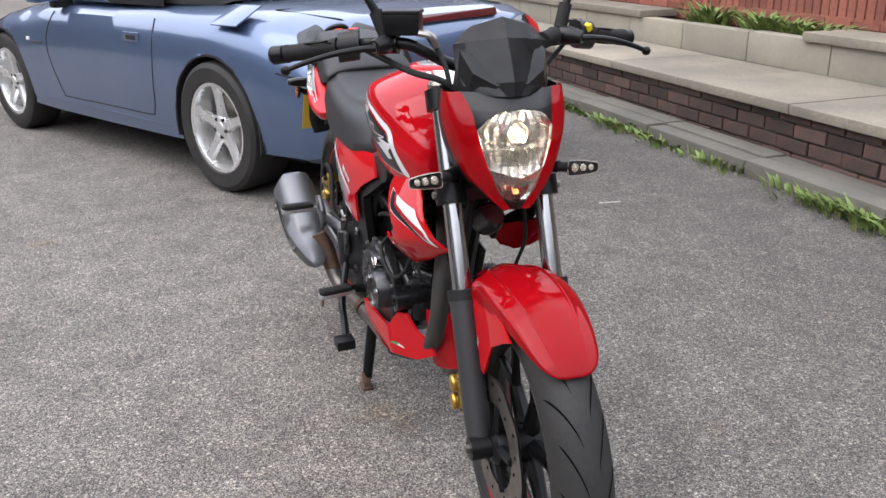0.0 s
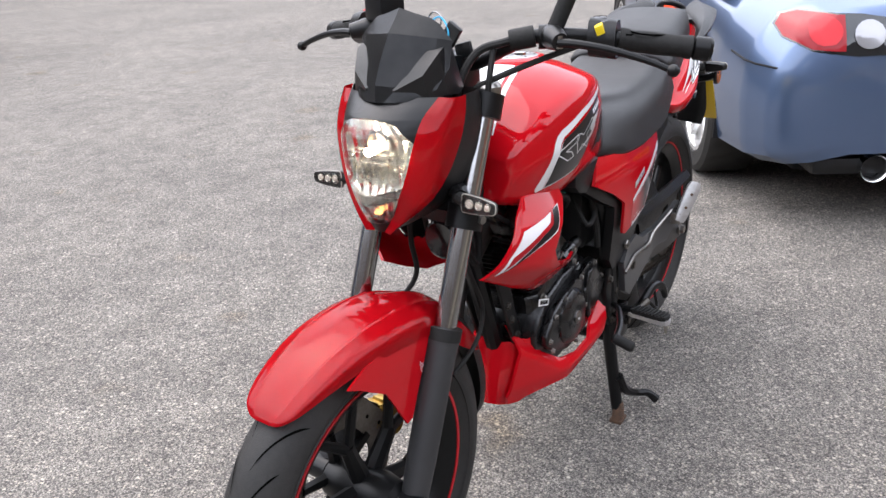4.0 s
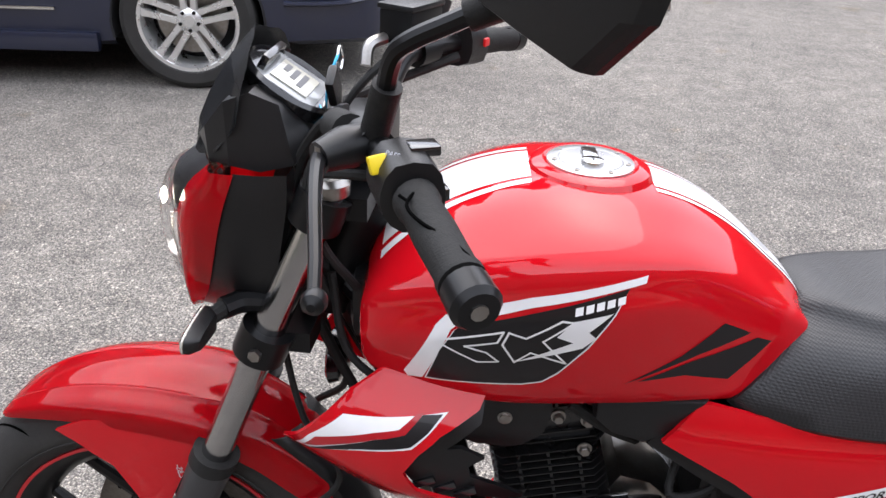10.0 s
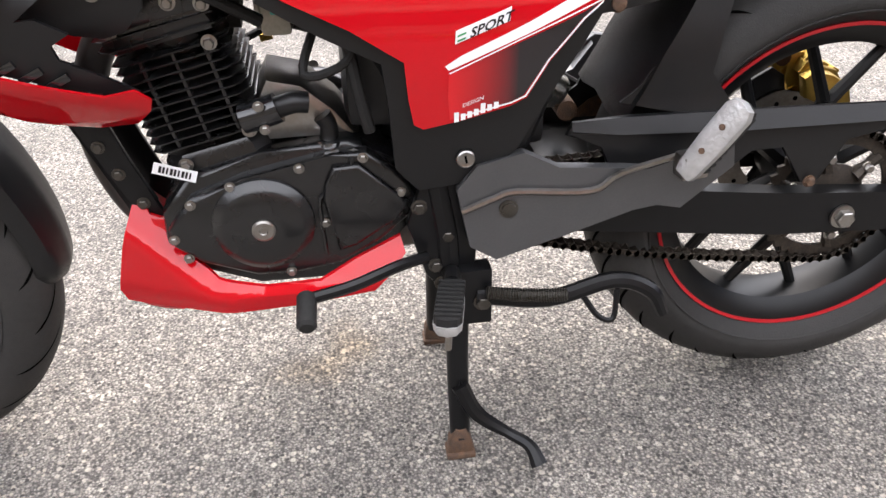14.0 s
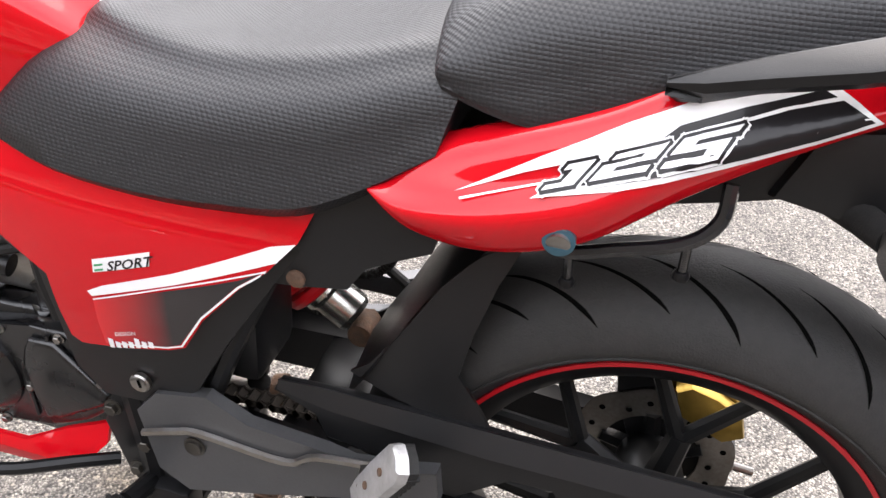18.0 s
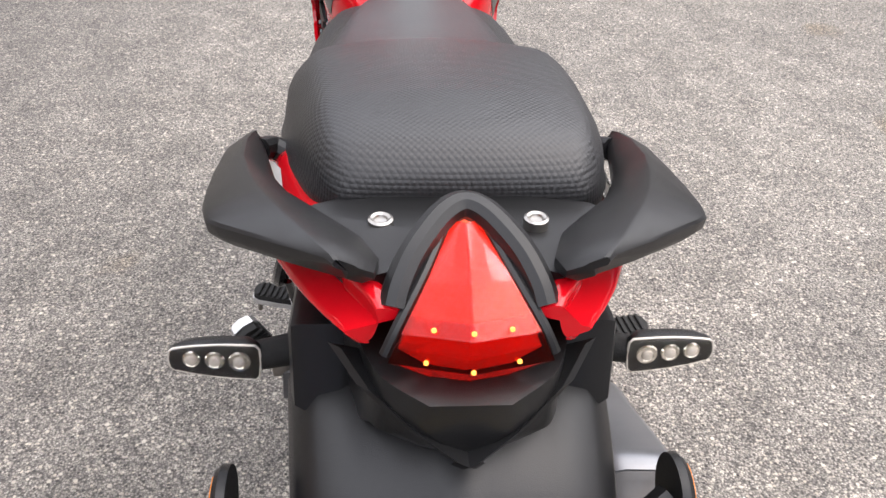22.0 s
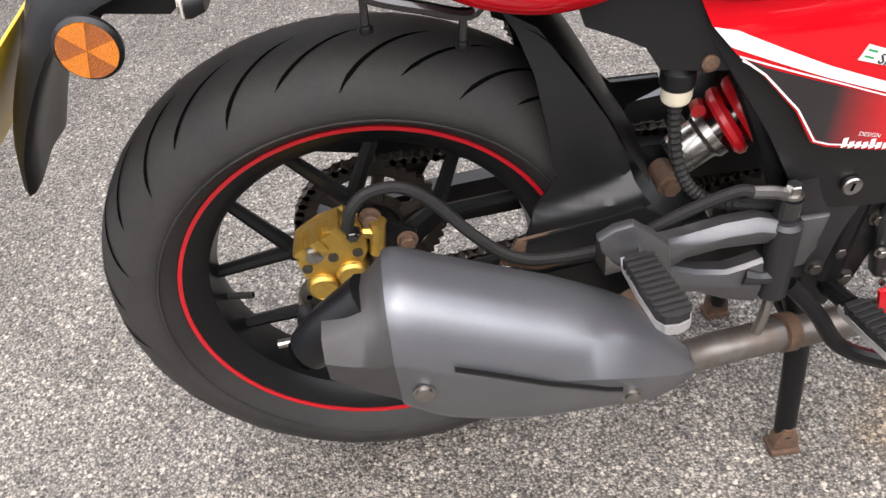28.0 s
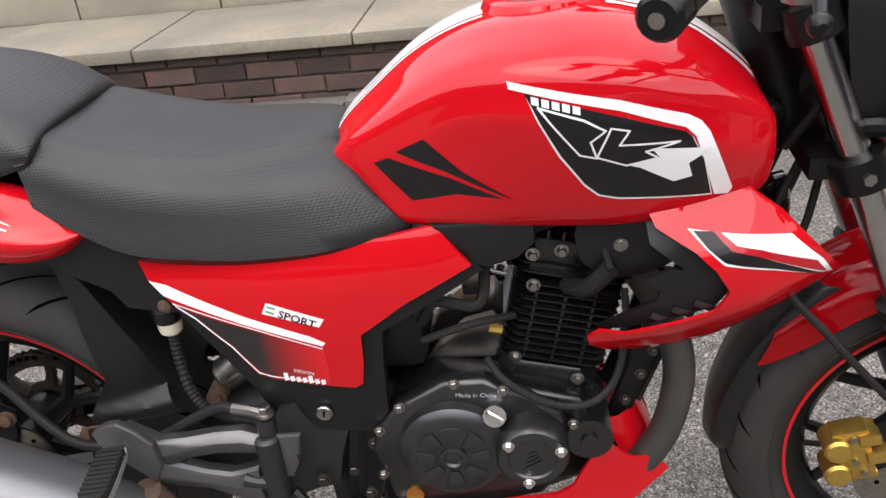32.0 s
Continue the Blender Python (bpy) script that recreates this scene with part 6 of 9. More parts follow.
# ---- steered front end, drawn with the bars straight ----
FX = lambda z: 0.993 + (0.891 - z) * 0.4
for s in (1, -1):
    hpart("fork_tube", rod((FX(0.9), s * 0.088, 0.9), (FX(0.5), s * 0.088, 0.5), 0.0175, 28), mat("fork_chrome", (0.42, 0.42, 0.42), 0.16, metal=1.0, stain=0.15, sscale=30), "chromed fork tube")
    hpart("fork_cap", lathe([(0.02, 0.888), (0.0205, 0.9), (0.016, 0.906), (0.01, 0.906)], (FX(0.895), s * 0.088, 0), "z", 24), STEEL, "bright fork cap")
    hpart("fork_slider", tube([(FX(0.538), s * 0.088, 0.538), (FX(0.5), s * 0.088, 0.5), (FX(0.36), s * 0.088, 0.36), (FX(0.27), s * 0.088, 0.27)], [0.0265, 0.0245, 0.024, 0.021], 24, 1), mat("slider_grey", (0.05, 0.05, 0.052), 0.45, metal=0.4, stain=0.3, sscale=15), "dark grey fork slider")
    hpart("dust_seal", rod((FX(0.552), s * 0.088, 0.552), (FX(0.534), s * 0.088, 0.534), 0.0275, 24), RUBBER)
    hpart("fork_foot", rod((1.247, s * 0.075, 0.293), (1.247, s * 0.112, 0.293), 0.021, 20), SATIN)
    b = rod((1.247, s * 0.112, 0.293), (1.247, s * 0.12, 0.293), 0.009, 6)
    hpart("axle_bolt", b, STEEL)
    for z, r in ((0.713, 0.029), (0.872, 0.027)):
        hpart("fork_clamp", rod((FX(z + 0.017), s * 0.088, z + 0.017), (FX(z - 0.017), s * 0.088, z - 0.017), r, 20), SATIN)
    hpart("clamp_bolt", rod((FX(0.713), s * 0.114, 0.713), (FX(0.713) + 0.001, s * 0.122, 0.713), 0.007, 6), STEEL)
for z, x in ((0.713, 1.045), (0.872, 0.985)):
    hpart("triple_clamp", loft([[(x - 0.03, y, z - 0.012), (x + 0.03, y, z - 0.012), (x + 0.035, y, z + 0.01), (x - 0.03, y, z + 0.012)] for y in (-0.088, -0.04, 0, 0.04, 0.088)]), SATIN)
disc("front_brake_disc", (1.247, 0, 0.293), 0.13, -0.06, hpart)
caliper(pose(1.102, -0.08, 0.32, 0, 75, 0), hpart)
hpart("caliper_mount", slab([(1.2, 0.42), (1.21, 0.33), (1.12, 0.275), (1.09, 0.33)], -0.064, -0.076, 0.002), SATIN)

# front mudguard with side flaps and a black rear extension
FEN = [(1.432, 0.519, 0.012, 0.001), (1.43, 0.523, 0.028, 0.003), (1.422, 0.533, 0.042, 0.006), (1.408, 0.545, 0.051, 0.012), (1.378, 0.563, 0.06, 0.02), (1.33, 0.583, 0.069, 0.03), (1.275, 0.595, 0.076, 0.038), (1.215, 0.599, 0.079, 0.045), (1.16, 0.594, 0.079, 0.05), (1.12, 0.584, 0.066, 0.075), (1.08, 0.566, 0.062, 0.095), (1.04, 0.536, 0.058, 0.09), (1.012, 0.502, 0.055, 0.065)]
bm = loft([spline([(x - d * 0.35, -w, z - d), (x - d * 0.1, -w * 0.95, z - d * 0.4), (x, -w * 0.66, z - d * 0.12), (x, -w * 0.58, z - d * 0.04), (x, -w * 0.5, z - d * 0.06), (x, 0, z + d * 0.06), (x, w * 0.5, z - d * 0.06), (x, w * 0.58, z - d * 0.04), (x, w * 0.66, z - d * 0.12), (x - d * 0.1, w * 0.95, z - d * 0.4), (x - d * 0.35, w, z - d)], 3)
           for x, z, w, d in lerp_rows(FEN, 3)], caps=False, closed=False)
bmesh.ops.solidify(bm, geom=bm.faces[:], thickness=0.003)
hpart("front_mudguard", bm, RED, "glossy red front mudguard", 40)
FLAPF = [(1.335, 0.54), (1.31, 0.528), (1.29, 0.515), (1.265, 0.5), (1.247, 0.47), (1.222, 0.425), (1.209, 0.429), (1.17, 0.518), (1.148, 0.57), (1.165, 0.578), (1.23, 0.576), (1.3, 0.56)]
flap_tree, flaps = {}, {}
HM = lambda x, z: tuple((HEAD @ Vector((x, 0, z))).xz)
for s in (1, -1):
    bm = grid_fill(FLAPF, lambda x, z: s * (0.0785 - 0.16 * soft(z - 0.552, 0.01) - 0.12 * soft(x - 1.28, 0.03)), 0.02, 0.004)
    bmesh.ops.transform(bm, matrix=HEAD, verts=bm.verts)
    flap_tree[s] = BVHTree.FromBMesh(bm)
    flaps[s] = link("mudguard_flap", bm, RED, bike, "glossy red mudguard flap", 40)
EXT = [(1.05, 0.545, 0.05), (1.01, 0.5, 0.052), (0.97, 0.435, 0.05), (0.945, 0.36, 0.045), (0.94, 0.3, 0.036), (0.95, 0.275, 0.025)]
hpart("mudguard_extension", loft([spline([(x + 0.03, -w, z), (x + 0.006, -w * 0.9, z), (x, -w * 0.4, z), (x - 0.003, 0, z), (x, w * 0.4, z), (x + 0.006, w * 0.9, z), (x + 0.03, w, z), (x + 0.01, w * 0.85, z), (x + 0.005, 0, z), (x + 0.01, -w * 0.85, z)], 2, True) for x, z, w in lerp_rows(EXT, 3)]), PLASTIC, "matt black mudguard extension", 50)
hpart("abs_sensor_cable", tube([(1.06, 0.05, 0.71), (1.03, 0.07, 0.6), (0.99, 0.065, 0.52), (1.02, 0.07, 0.47), (1.09, 0.07, 0.44)], 0.004, 7), RUBBER)

# headlight cowl: rows of (z, back, outer edge, inner edge, front)
COWL = [(0.905, 1.03, 0.1, 1.078, 0.107, 1.11, 0.082, 1.135), (0.878, 1.03, 0.104, 1.087, 0.111, 1.138, 0.072, 1.172), (0.845, 1.035, 0.104, 1.097, 0.109, 1.154, 0.067, 1.19), (0.8, 1.045, 0.097, 1.11, 0.097, 1.161, 0.055, 1.195),
        (0.76, 1.062, 0.084, 1.125, 0.077, 1.164, 0.04, 1.188), (0.728, 1.088, 0.056, 1.144, 0.046, 1.163, 0.024, 1.176), (0.706, 1.118, 0.02, 1.157, 0.018, 1.163, 0.009, 1.166)]
rows = lerp_rows(COWL, 3)
for s in (1, -1):
    bm = loft([spline([(ox, s * ow, z), ((ox + ix) / 2 + 0.008, s * ((ow + iw) / 2 + 0.01), z), (ix, s * iw, z)], 4) for z, bx, bw, ox, ow, ix, iw, fx in rows], caps=False, closed=False)
    bmesh.ops.solidify(bm, geom=bm.faces[:], thickness=0.003)
    hpart("headlight_fairing", bm, RED, "glossy red headlight fairing", 45)
    hpart("headlight_shell", loft([[(bx, s * bw * 0.7, z), (bx, s * bw * 0.97, z), ((bx + ox) / 2, s * (bw + ow) / 2 * 1.0, z), (ox + 0.002, s * (ow - 0.003), z)] for z, bx, bw, ox, ow, ix, iw, fx in rows], caps=False, closed=False), PLASTIC, "matt black headlight shell", 45)
    hpart("headlight_tab", tube([(1.06, s * 0.08, 0.755), (1.085, s * 0.088, 0.757), (1.1, s * 0.105, 0.757)], 0.012, 10), SATIN)


LW = [(0.9, 0.0), (0.879, 0.0), (0.8765, 0.03), (0.87, 0.047), (0.846, 0.067), (0.82, 0.0615), (0.8, 0.056), (0.778, 0.048), (0.765, 0.042), (0.75, 0.037), (0.735, 0.03), (0.724, 0.02), (0.721, 0.0), (0.706, 0.0)]


def at_z(table, z):
    for a, b in zip(table, table[1:]):
        if b[0] <= z <= a[0]:
            f = (a[0] - z) / (a[0] - b[0])
            return [p + (q - p) * f for p, q in zip(a, b)]
    return list(table[0] if z > table[0][0] else table[-1])


def front_x(z, y, d=0.0):
    r = at_z(rows, z)
    return r[5] + (r[7] - r[5]) * (1 - min(1, abs(y) / r[6]) ** 2.2) - d


zs = sorted({r[0] for r in LW if r[0] < 0.9} | {r[0] for r in rows} | {0.86, 0.855, 0.79, 0.757, 0.742}, reverse=True)
for s in (1, -1):
    strip = []
    for z in zs:
        w0, w1 = at_z(LW, z)[1], at_z(rows, z)[6]
        ys = [w0 + (w1 - w0) * k / 6 for k in range(7)]
        strip.append([(front_x(z, y, 0.0), s * y, z) for y in ys])
    bm = loft(strip, caps=False, closed=False)
    bmesh.ops.remove_doubles(bm, verts=bm.verts[:], dist=1e-5)
    hpart("headlight_bezel", bm, PLASTIC, "matt black headlight surround")
gz = [z for z in zs if 0.7215 < z < 0.8785]
across = lambda z, d, k=1.0, n=12: [(front_x(z, f * at_z(LW, z)[1] * k, d), f * at_z(LW, z)[1] * k, z) for f in (j / n * 2 - 1 for j in range(n + 1))]
bm = loft([across(z, -0.004) for z in gz], caps=False, closed=False)
bmesh.ops.solidify(bm, geom=bm.faces[:], thickness=0.0015)
lens = hpart("headlight_lens", bm, clear("headlight_glass", (1, 1, 1), 0.01, 1.25), "clear headlight lens")
lens.visible_shadow = False
MIRROR = mat("reflector_chrome", (0.88, 0.86, 0.8), 0.2, metal=1.0, stain=0.15, sscale=60)


def bowl(z, k, n=16):
    """One level of the reflector: flutes across a hollow bowl."""
    out = []
    w = at_z(LW, z)[1]
    for j in range(n + 1):
        f = j / n * 2 - 1
        deep = 0.012 + 0.04 * (1 - f * f) * k
        out.append((front_x(z, f * w, deep + 0.0022 * (j % 2)), f * w, z))
    return out


up = [z for z in gz if z > 0.755]
hpart("headlight_reflector", loft([bowl(z, math.sin(math.pi * min(1, max(0, (z - 0.745) / 0.135)))) for z in up], caps=False, closed=False), MIRROR, "fluted chrome headlight reflector", 8)
hpart("parking_reflector", loft([bowl(z, 0.4, 9) for z in gz if z < 0.77], caps=False, closed=False), MIRROR, "small chrome reflector", 8)
lip = [(-0.046, 0.778), (-0.03, 0.776), (-0.012, 0.77), (0.0, 0.768), (0.012, 0.77), (0.03, 0.776), (0.046, 0.778), (0.04, 0.762), (0.012, 0.752), (0.0, 0.748), (-0.012, 0.752), (-0.04, 0.762)]
hpart("reflector_lip", loft([[(front_x(z, y, d), y, z) for y, z in lip] for d in (0.006, 0.02)]), MIRROR, "chrome chin of the reflector", 20)
for i in range(7):
    y = -0.036 + 0.012 * i
    hpart("reflector_flute", box(-0.004, 0.004, -0.0012, 0.0012, -0.016, 0.016, 0.0008, m=pose(front_x(0.797, y, 0.03), y, 0.797)), MIRROR)
for z in (0.784, 0.81, 0.822, 0.855):
    w = at_z(LW, z)[1] * 0.92
    hpart("reflector_step", tube([(front_x(z, w * f, 0.02 + 0.022 * (1 - f * f)), w * f, z) for f in (-1, -0.5, 0, 0.5, 1)], 0.0012, 5), MIRROR)
BULB = glow("headlamp_bulb", (1.0, 0.82, 0.55), 1.6)
hpart("headlight_bulb", lathe([(0.003, 1.145), (0.008, 1.15), (0.009, 1.158), (0.004, 1.166)], (0, 0.004, 0.836), "x", 18), BULB, "lit headlight bulb")
hpart("bulb_shroud", lathe([(0.019, 1.135), (0.02, 1.152), (0.0165, 1.153), (0.014, 1.148)], (0, 0.004, 0.836), "x", 24), MIRROR)
hpart("headlight_low_cup", lathe([(0.012, 1.13), (0.021, 1.146), (0.023, 1.149), (0.02, 1.15)], (0, 0.002, 0.797), "x", 24), MIRROR)
hpart("parking_bulb", lathe([(0.003, 1.155), (0.005, 1.161), (0.003, 1.166)], (0, 0, 0.74), "x", 12), glow("parking_lamp", (1.0, 0.45, 0.15), 1.5), "small lit parking bulb")
hl = bpy.data.lights.new("headlight_lamp", "POINT")
hl.energy, hl.color, hl.shadow_soft_size = 0.2, (1.0, 0.86, 0.64), 0.006
new("headlight_lamp", hl).matrix_world = HEAD @ pose(1.176, 0.004, 0.832)

# flyscreen and instrument pod
SMOKE = mat("smoked_screen", (0.014, 0.015, 0.016), 0.24, stain=0.6, sscale=16, color2=(0.05, 0.05, 0.05), spec=0.5)
FLY = [[(1.084, 0.0, 1.022), (1.078, 0.026, 1.014), (1.075, 0.05, 1.008), (1.073, 0.062, 1.0)], [(1.112, 0, 0.99), (1.098, 0.035, 0.986), (1.085, 0.066, 0.982), (1.074, 0.084, 0.978)], [(1.137, 0, 0.95), (1.117, 0.035, 0.946), (1.098, 0.066, 0.944), (1.082, 0.083, 0.942)],
       [(1.15, 0, 0.922), (1.135, 0.03, 0.919), (1.121, 0.056, 0.916), (1.106, 0.076, 0.914)], [(1.152, 0, 0.898), (1.15, 0.012, 0.898), (1.145, 0.03, 0.899), (1.134, 0.046, 0.9)]]
bm = loft([[(x, -y, z) for x, y, z in reversed(r[1:])] + r for r in FLY], caps=False, closed=False)
bmesh.ops.solidify(bm, geom=bm.faces[:], thickness=0.004)
hpart("flyscreen", bm, SMOKE, "smoked dark flyscreen", 12)
hpart("instrument_pod", loft([[(x0, -w, z0), (x0, -w * 0.5, z0 - 0.004), (x0, w * 0.5, z0 - 0.004), (x0, w, z0), (x1, w * 0.9, z1), (x1, 0, z1 + 0.004), (x1, -w * 0.9, z1)] for x0, x1, w, z0, z1 in
      ((1.02, 1.03, 0.045, 0.925, 0.945), (1.03, 1.045, 0.07, 0.905, 0.962), (1.06, 1.07, 0.082, 0.9, 0.975), (1.09, 1.095, 0.084, 0.905, 0.965), (1.115, 1.12, 0.07, 0.903, 0.935), (1.135, 1.14, 0.03, 0.9, 0.915))]), PLASTIC, "black instrument pod", 30)
dash = pose(1.05, 0, 0.966, 0, -32, 0)
bm = lathe([(0.052, -0.01), (0.054, 0.004), (0.05, 0.008), (0.047, 0.004)], (0, 0, 0), "z", 40)
bmesh.ops.transform(bm, matrix=dash, verts=bm.verts)
hpart("gauge_bezel", bm, GLOSSB)
hpart("gauge_face", box(-0.033, 0.033, -0.04, 0.04, 0.003, 0.0055, 0.001, m=dash), mat("gauge_grey", (0.25, 0.26, 0.26), 0.2, coat=0.8))
hpart("lcd_screen", box(-0.022, 0.02, -0.026, 0.028, 0.0056, 0.0075, 0.001, m=dash), mat("lcd_cream", (0.5, 0.49, 0.42), 0.25, coat=0.8, stain=0.2, sscale=40), "pale display panel")
hpart("lcd_hood", box(0.026, 0.034, -0.03, 0.03, 0.004, 0.02, 0.002, m=dash), GLOSSB)
for k in range(3):
    hpart("display_bar", box(-0.012 + 0.01 * k, -0.006 + 0.01 * k, -0.018, 0.018 - 0.008 * k, 0.0076, 0.008, m=dash), GREY)

# handlebar and controls
BAR = [(0.97, 0.0, 0.925), (0.968, 0.05, 0.928), (0.962, 0.1, 0.952), (0.95, 0.14, 0.969), (0.91, 0.21, 0.968), (0.835, 0.362, 0.946)]
hpart("handlebar", tube([(x, -y, z) for x, y, z in reversed(BAR[1:])] + BAR, 0.011, 14, 6), SATIN, "black handlebar")
hpart("bar_riser", box(0.945, 0.995, -0.045, 0.045, 0.88, 0.944, 0.006), SATIN)
hpart("ignition_switch", rod((0.998, 0, 0.87), (1.002, 0, 0.925), 0.02, 20), SATIN)
for s in (1, -1):
    d = Vector((-0.072, 0.152, -0.022)).normalized()
    a = Vector((0.888, 0.252, 0.962))
    P = lambda t: a + d * t
    mir = lambda v: Vector((v.x, s * v.y, v.z))
    hpart("grip", tube([mir(P(t)) for t in (0, 0.01, 0.015, 0.05, 0.09, 0.098, 0.104)], [0.0175, 0.0175, 0.0155, 0.0165, 0.0155, 0.017, 0.017], 18, 1), RUBBER, "ribbed rubber grip")
    hpart("bar_end_weight", tube([mir(P(t)) for t in (0.105, 0.108, 0.128, 0.133)], [0.0135, 0.017, 0.0175, 0.014], 18, 1), SATIN)
    hpart("bar_end_screw", rod(mir(P(0.132)), mir(P(0.1345)), 0.006, 10), STEEL)
    for k in range(2):
        hpart("grip_line", tube([mir(P(0.012 + t) + Vector((0.004, 0.004, 0.0155 - 0.003 * k)) * (1 - 0.05 * k) + Vector((0.012 * math.sin(t * 60 + k * 2), 0, -0.002))) for t in (0, 0.02, 0.04, 0.06, 0.078)], 0.0014, 5), RECESS_SHADE)
    hpart("switch_housing", loft([spline([mir(P(t) + Vector((dx, 0.25 * dx, dz))) for dx, dz in ((0.024, 0.004), (0.014, 0.024), (-0.012, 0.026), (-0.022, 0.006), (-0.018, -0.022), (0.008, -0.028), (0.022, -0.014))], 2, True) for t in (-0.042, -0.036, -0.008, -0.002)]), PLASTIC, "black switch housing", 50)
    hpart("lever_perch", tube([mir(Vector(p)) for p in ((0.94, 0.165, 0.97), (0.955, 0.18, 0.97), (0.972, 0.2, 0.967))], [0.017, 0.018, 0.013], 12), PLASTIC)
    hpart("perch_clamp", rod(mir(Vector((0.947, 0.15, 0.969))), mir(Vector((0.931, 0.178, 0.969))), 0.018, 16), SATIN)
    hpart("control_lever", tube([mir(Vector(p)) for p in ((0.972, 0.197, 0.966), (0.968, 0.225, 0.965), (0.958, 0.27, 0.958), (0.945, 0.32, 0.944), (0.938, 0.352, 0.932))], [0.007, 0.0062, 0.0055, 0.005, 0.0045], 10), SATIN, "black control lever")
    hpart("lever_ball", lathe([(0.003, -0.009), (0.0078, -0.005), (0.009, 0), (0.0078, 0.005), (0.003, 0.009)], mir(Vector((0.937, 0.355, 0.931))), "y", 16), SATIN)
    hpart("lever_pivot", rod(mir(Vector((0.97, 0.197, 0.958))), mir(Vector((0.97, 0.197, 0.976))), 0.006, 12), STEEL)
    hpart("mirror_base", rod(mir(Vector((0.935, 0.168, 0.975))), mir(Vector((0.921, 0.185, 1.025))), 0.0125, 14), RUBBER)
    hpart("mirror_stalk", tube([mir(Vector(p)) for p in ((0.924, 0.18, 1.015), (0.915, 0.198, 1.05), (0.9, 0.208, 1.066), (0.87, 0.212, 1.082), (0.835, 0.215, 1.1), (0.81, 0.235, 1.112))], 0.0078, 10), SATIN)
    hpart("mirror_neck", tube([mir(Vector(p)) for p in ((0.86, 0.212, 1.087), (0.83, 0.218, 1.103), (0.805, 0.24, 1.115))], [0.012, 0.015, 0.02], 12), RUBBER)
    outline = [(0.212, 1.125), (0.245, 1.153), (0.31, 1.172), (0.335, 1.168), (0.368, 1.135), (0.362, 1.118), (0.322, 1.08), (0.3, 1.082), (0.215, 1.108)]
    cy, cz = 0.29, 1.126
    rim_pts = spline([(0, y, z) for y, z in outline], 2, True)
    tilt = lambda y: 0.79 - 0.54 * (y - 0.29)
    ring_at = lambda f, dx: [mir(Vector((tilt(cy + (p.y - cy) * f) + dx, cy + (p.y - cy) * f, cz + (p.z - cz) * f))) for p in rim_pts]
    ay, az = 0.262, 1.107
    peak = lambda f, dx: [mir(Vector((tilt(ay + (y - ay) * f) + dx, ay + (y - ay) * f, az + (z - az) * f))) for y, z in outline]
    hpart("mirror_shell", loft([peak(0.03, 0.046), peak(0.5, 0.032), peak(0.93, 0.017), peak(0.975, 0.013), peak(1.0, 0.006), peak(0.985, 0.0)]), PLASTIC, "matt black faceted mirror shell", 15)
    hpart("mirror_glass", loft([ring_at(0.92, 0.0), ring_at(0.92, -0.002)]), mat("mirror", (0.9, 0.9, 0.9), 0.02, metal=1.0), "mirror glass")
    hpart("indicator_stalk", tube([(1.095, s * 0.095, 0.757), (1.103, s * 0.112, 0.756), (1.108, s * 0.122, 0.755)], [0.01, 0.009, 0.0085], 10), RUBBER)
hpart("pass_button", box(-0.009, 0.009, -0.006, 0.006, -0.007, 0.007, 0.002, m=pose(0.917, 0.234, 0.98, 20, 10, 25)), YELLOW, "yellow switch")
hpart("dip_switch", box(-0.012, 0.012, -0.01, 0.01, -0.004, 0.004, 0.002, m=pose(0.888, 0.22, 0.99, 0, 0, 25)), GLOSSB)
hpart("horn_button", box(-0.006, 0.006, -0.007, 0.007, -0.005, 0.005, 0.002, m=pose(0.872, 0.235, 0.962, 0, 0, 25)), GLOSSB)
hpart("kill_switch", box(-0.012, 0.012, -0.008, 0.008, -0.005, 0.005, 0.002, m=pose(0.89, -0.222, 0.99, 0, 0, -25)), PLUGRED, "red kill switch")
hpart("start_button", box(-0.006, 0.006, -0.006, 0.006, -0.005, 0.005, 0.002, m=pose(0.872, -0.24, 0.966, 0, 0, -25)), PLUGRED, "red start button")
res = pose(0.95, -0.14, 1.005, 0, 0, -25)
hpart("front_fluid_reservoir", box(-0.022, 0.022, -0.032, 0.032, -0.02, 0.018, 0.004, m=res), SATIN, "black brake fluid reservoir")
hpart("reservoir_lid", box(-0.024, 0.024, -0.034, 0.034, 0.017, 0.024, 0.003, m=res), PLASTIC)
hpart("banjo_union", tube([(0.975, -0.12, 0.99), (0.99, -0.1, 0.985), (0.992, -0.09, 0.965)], 0.007, 8), STEEL)
hpart("clutch_adjuster", rod((0.958, 0.15, 0.972), (0.976, 0.118, 0.966), 0.016, 14), RUBBER)
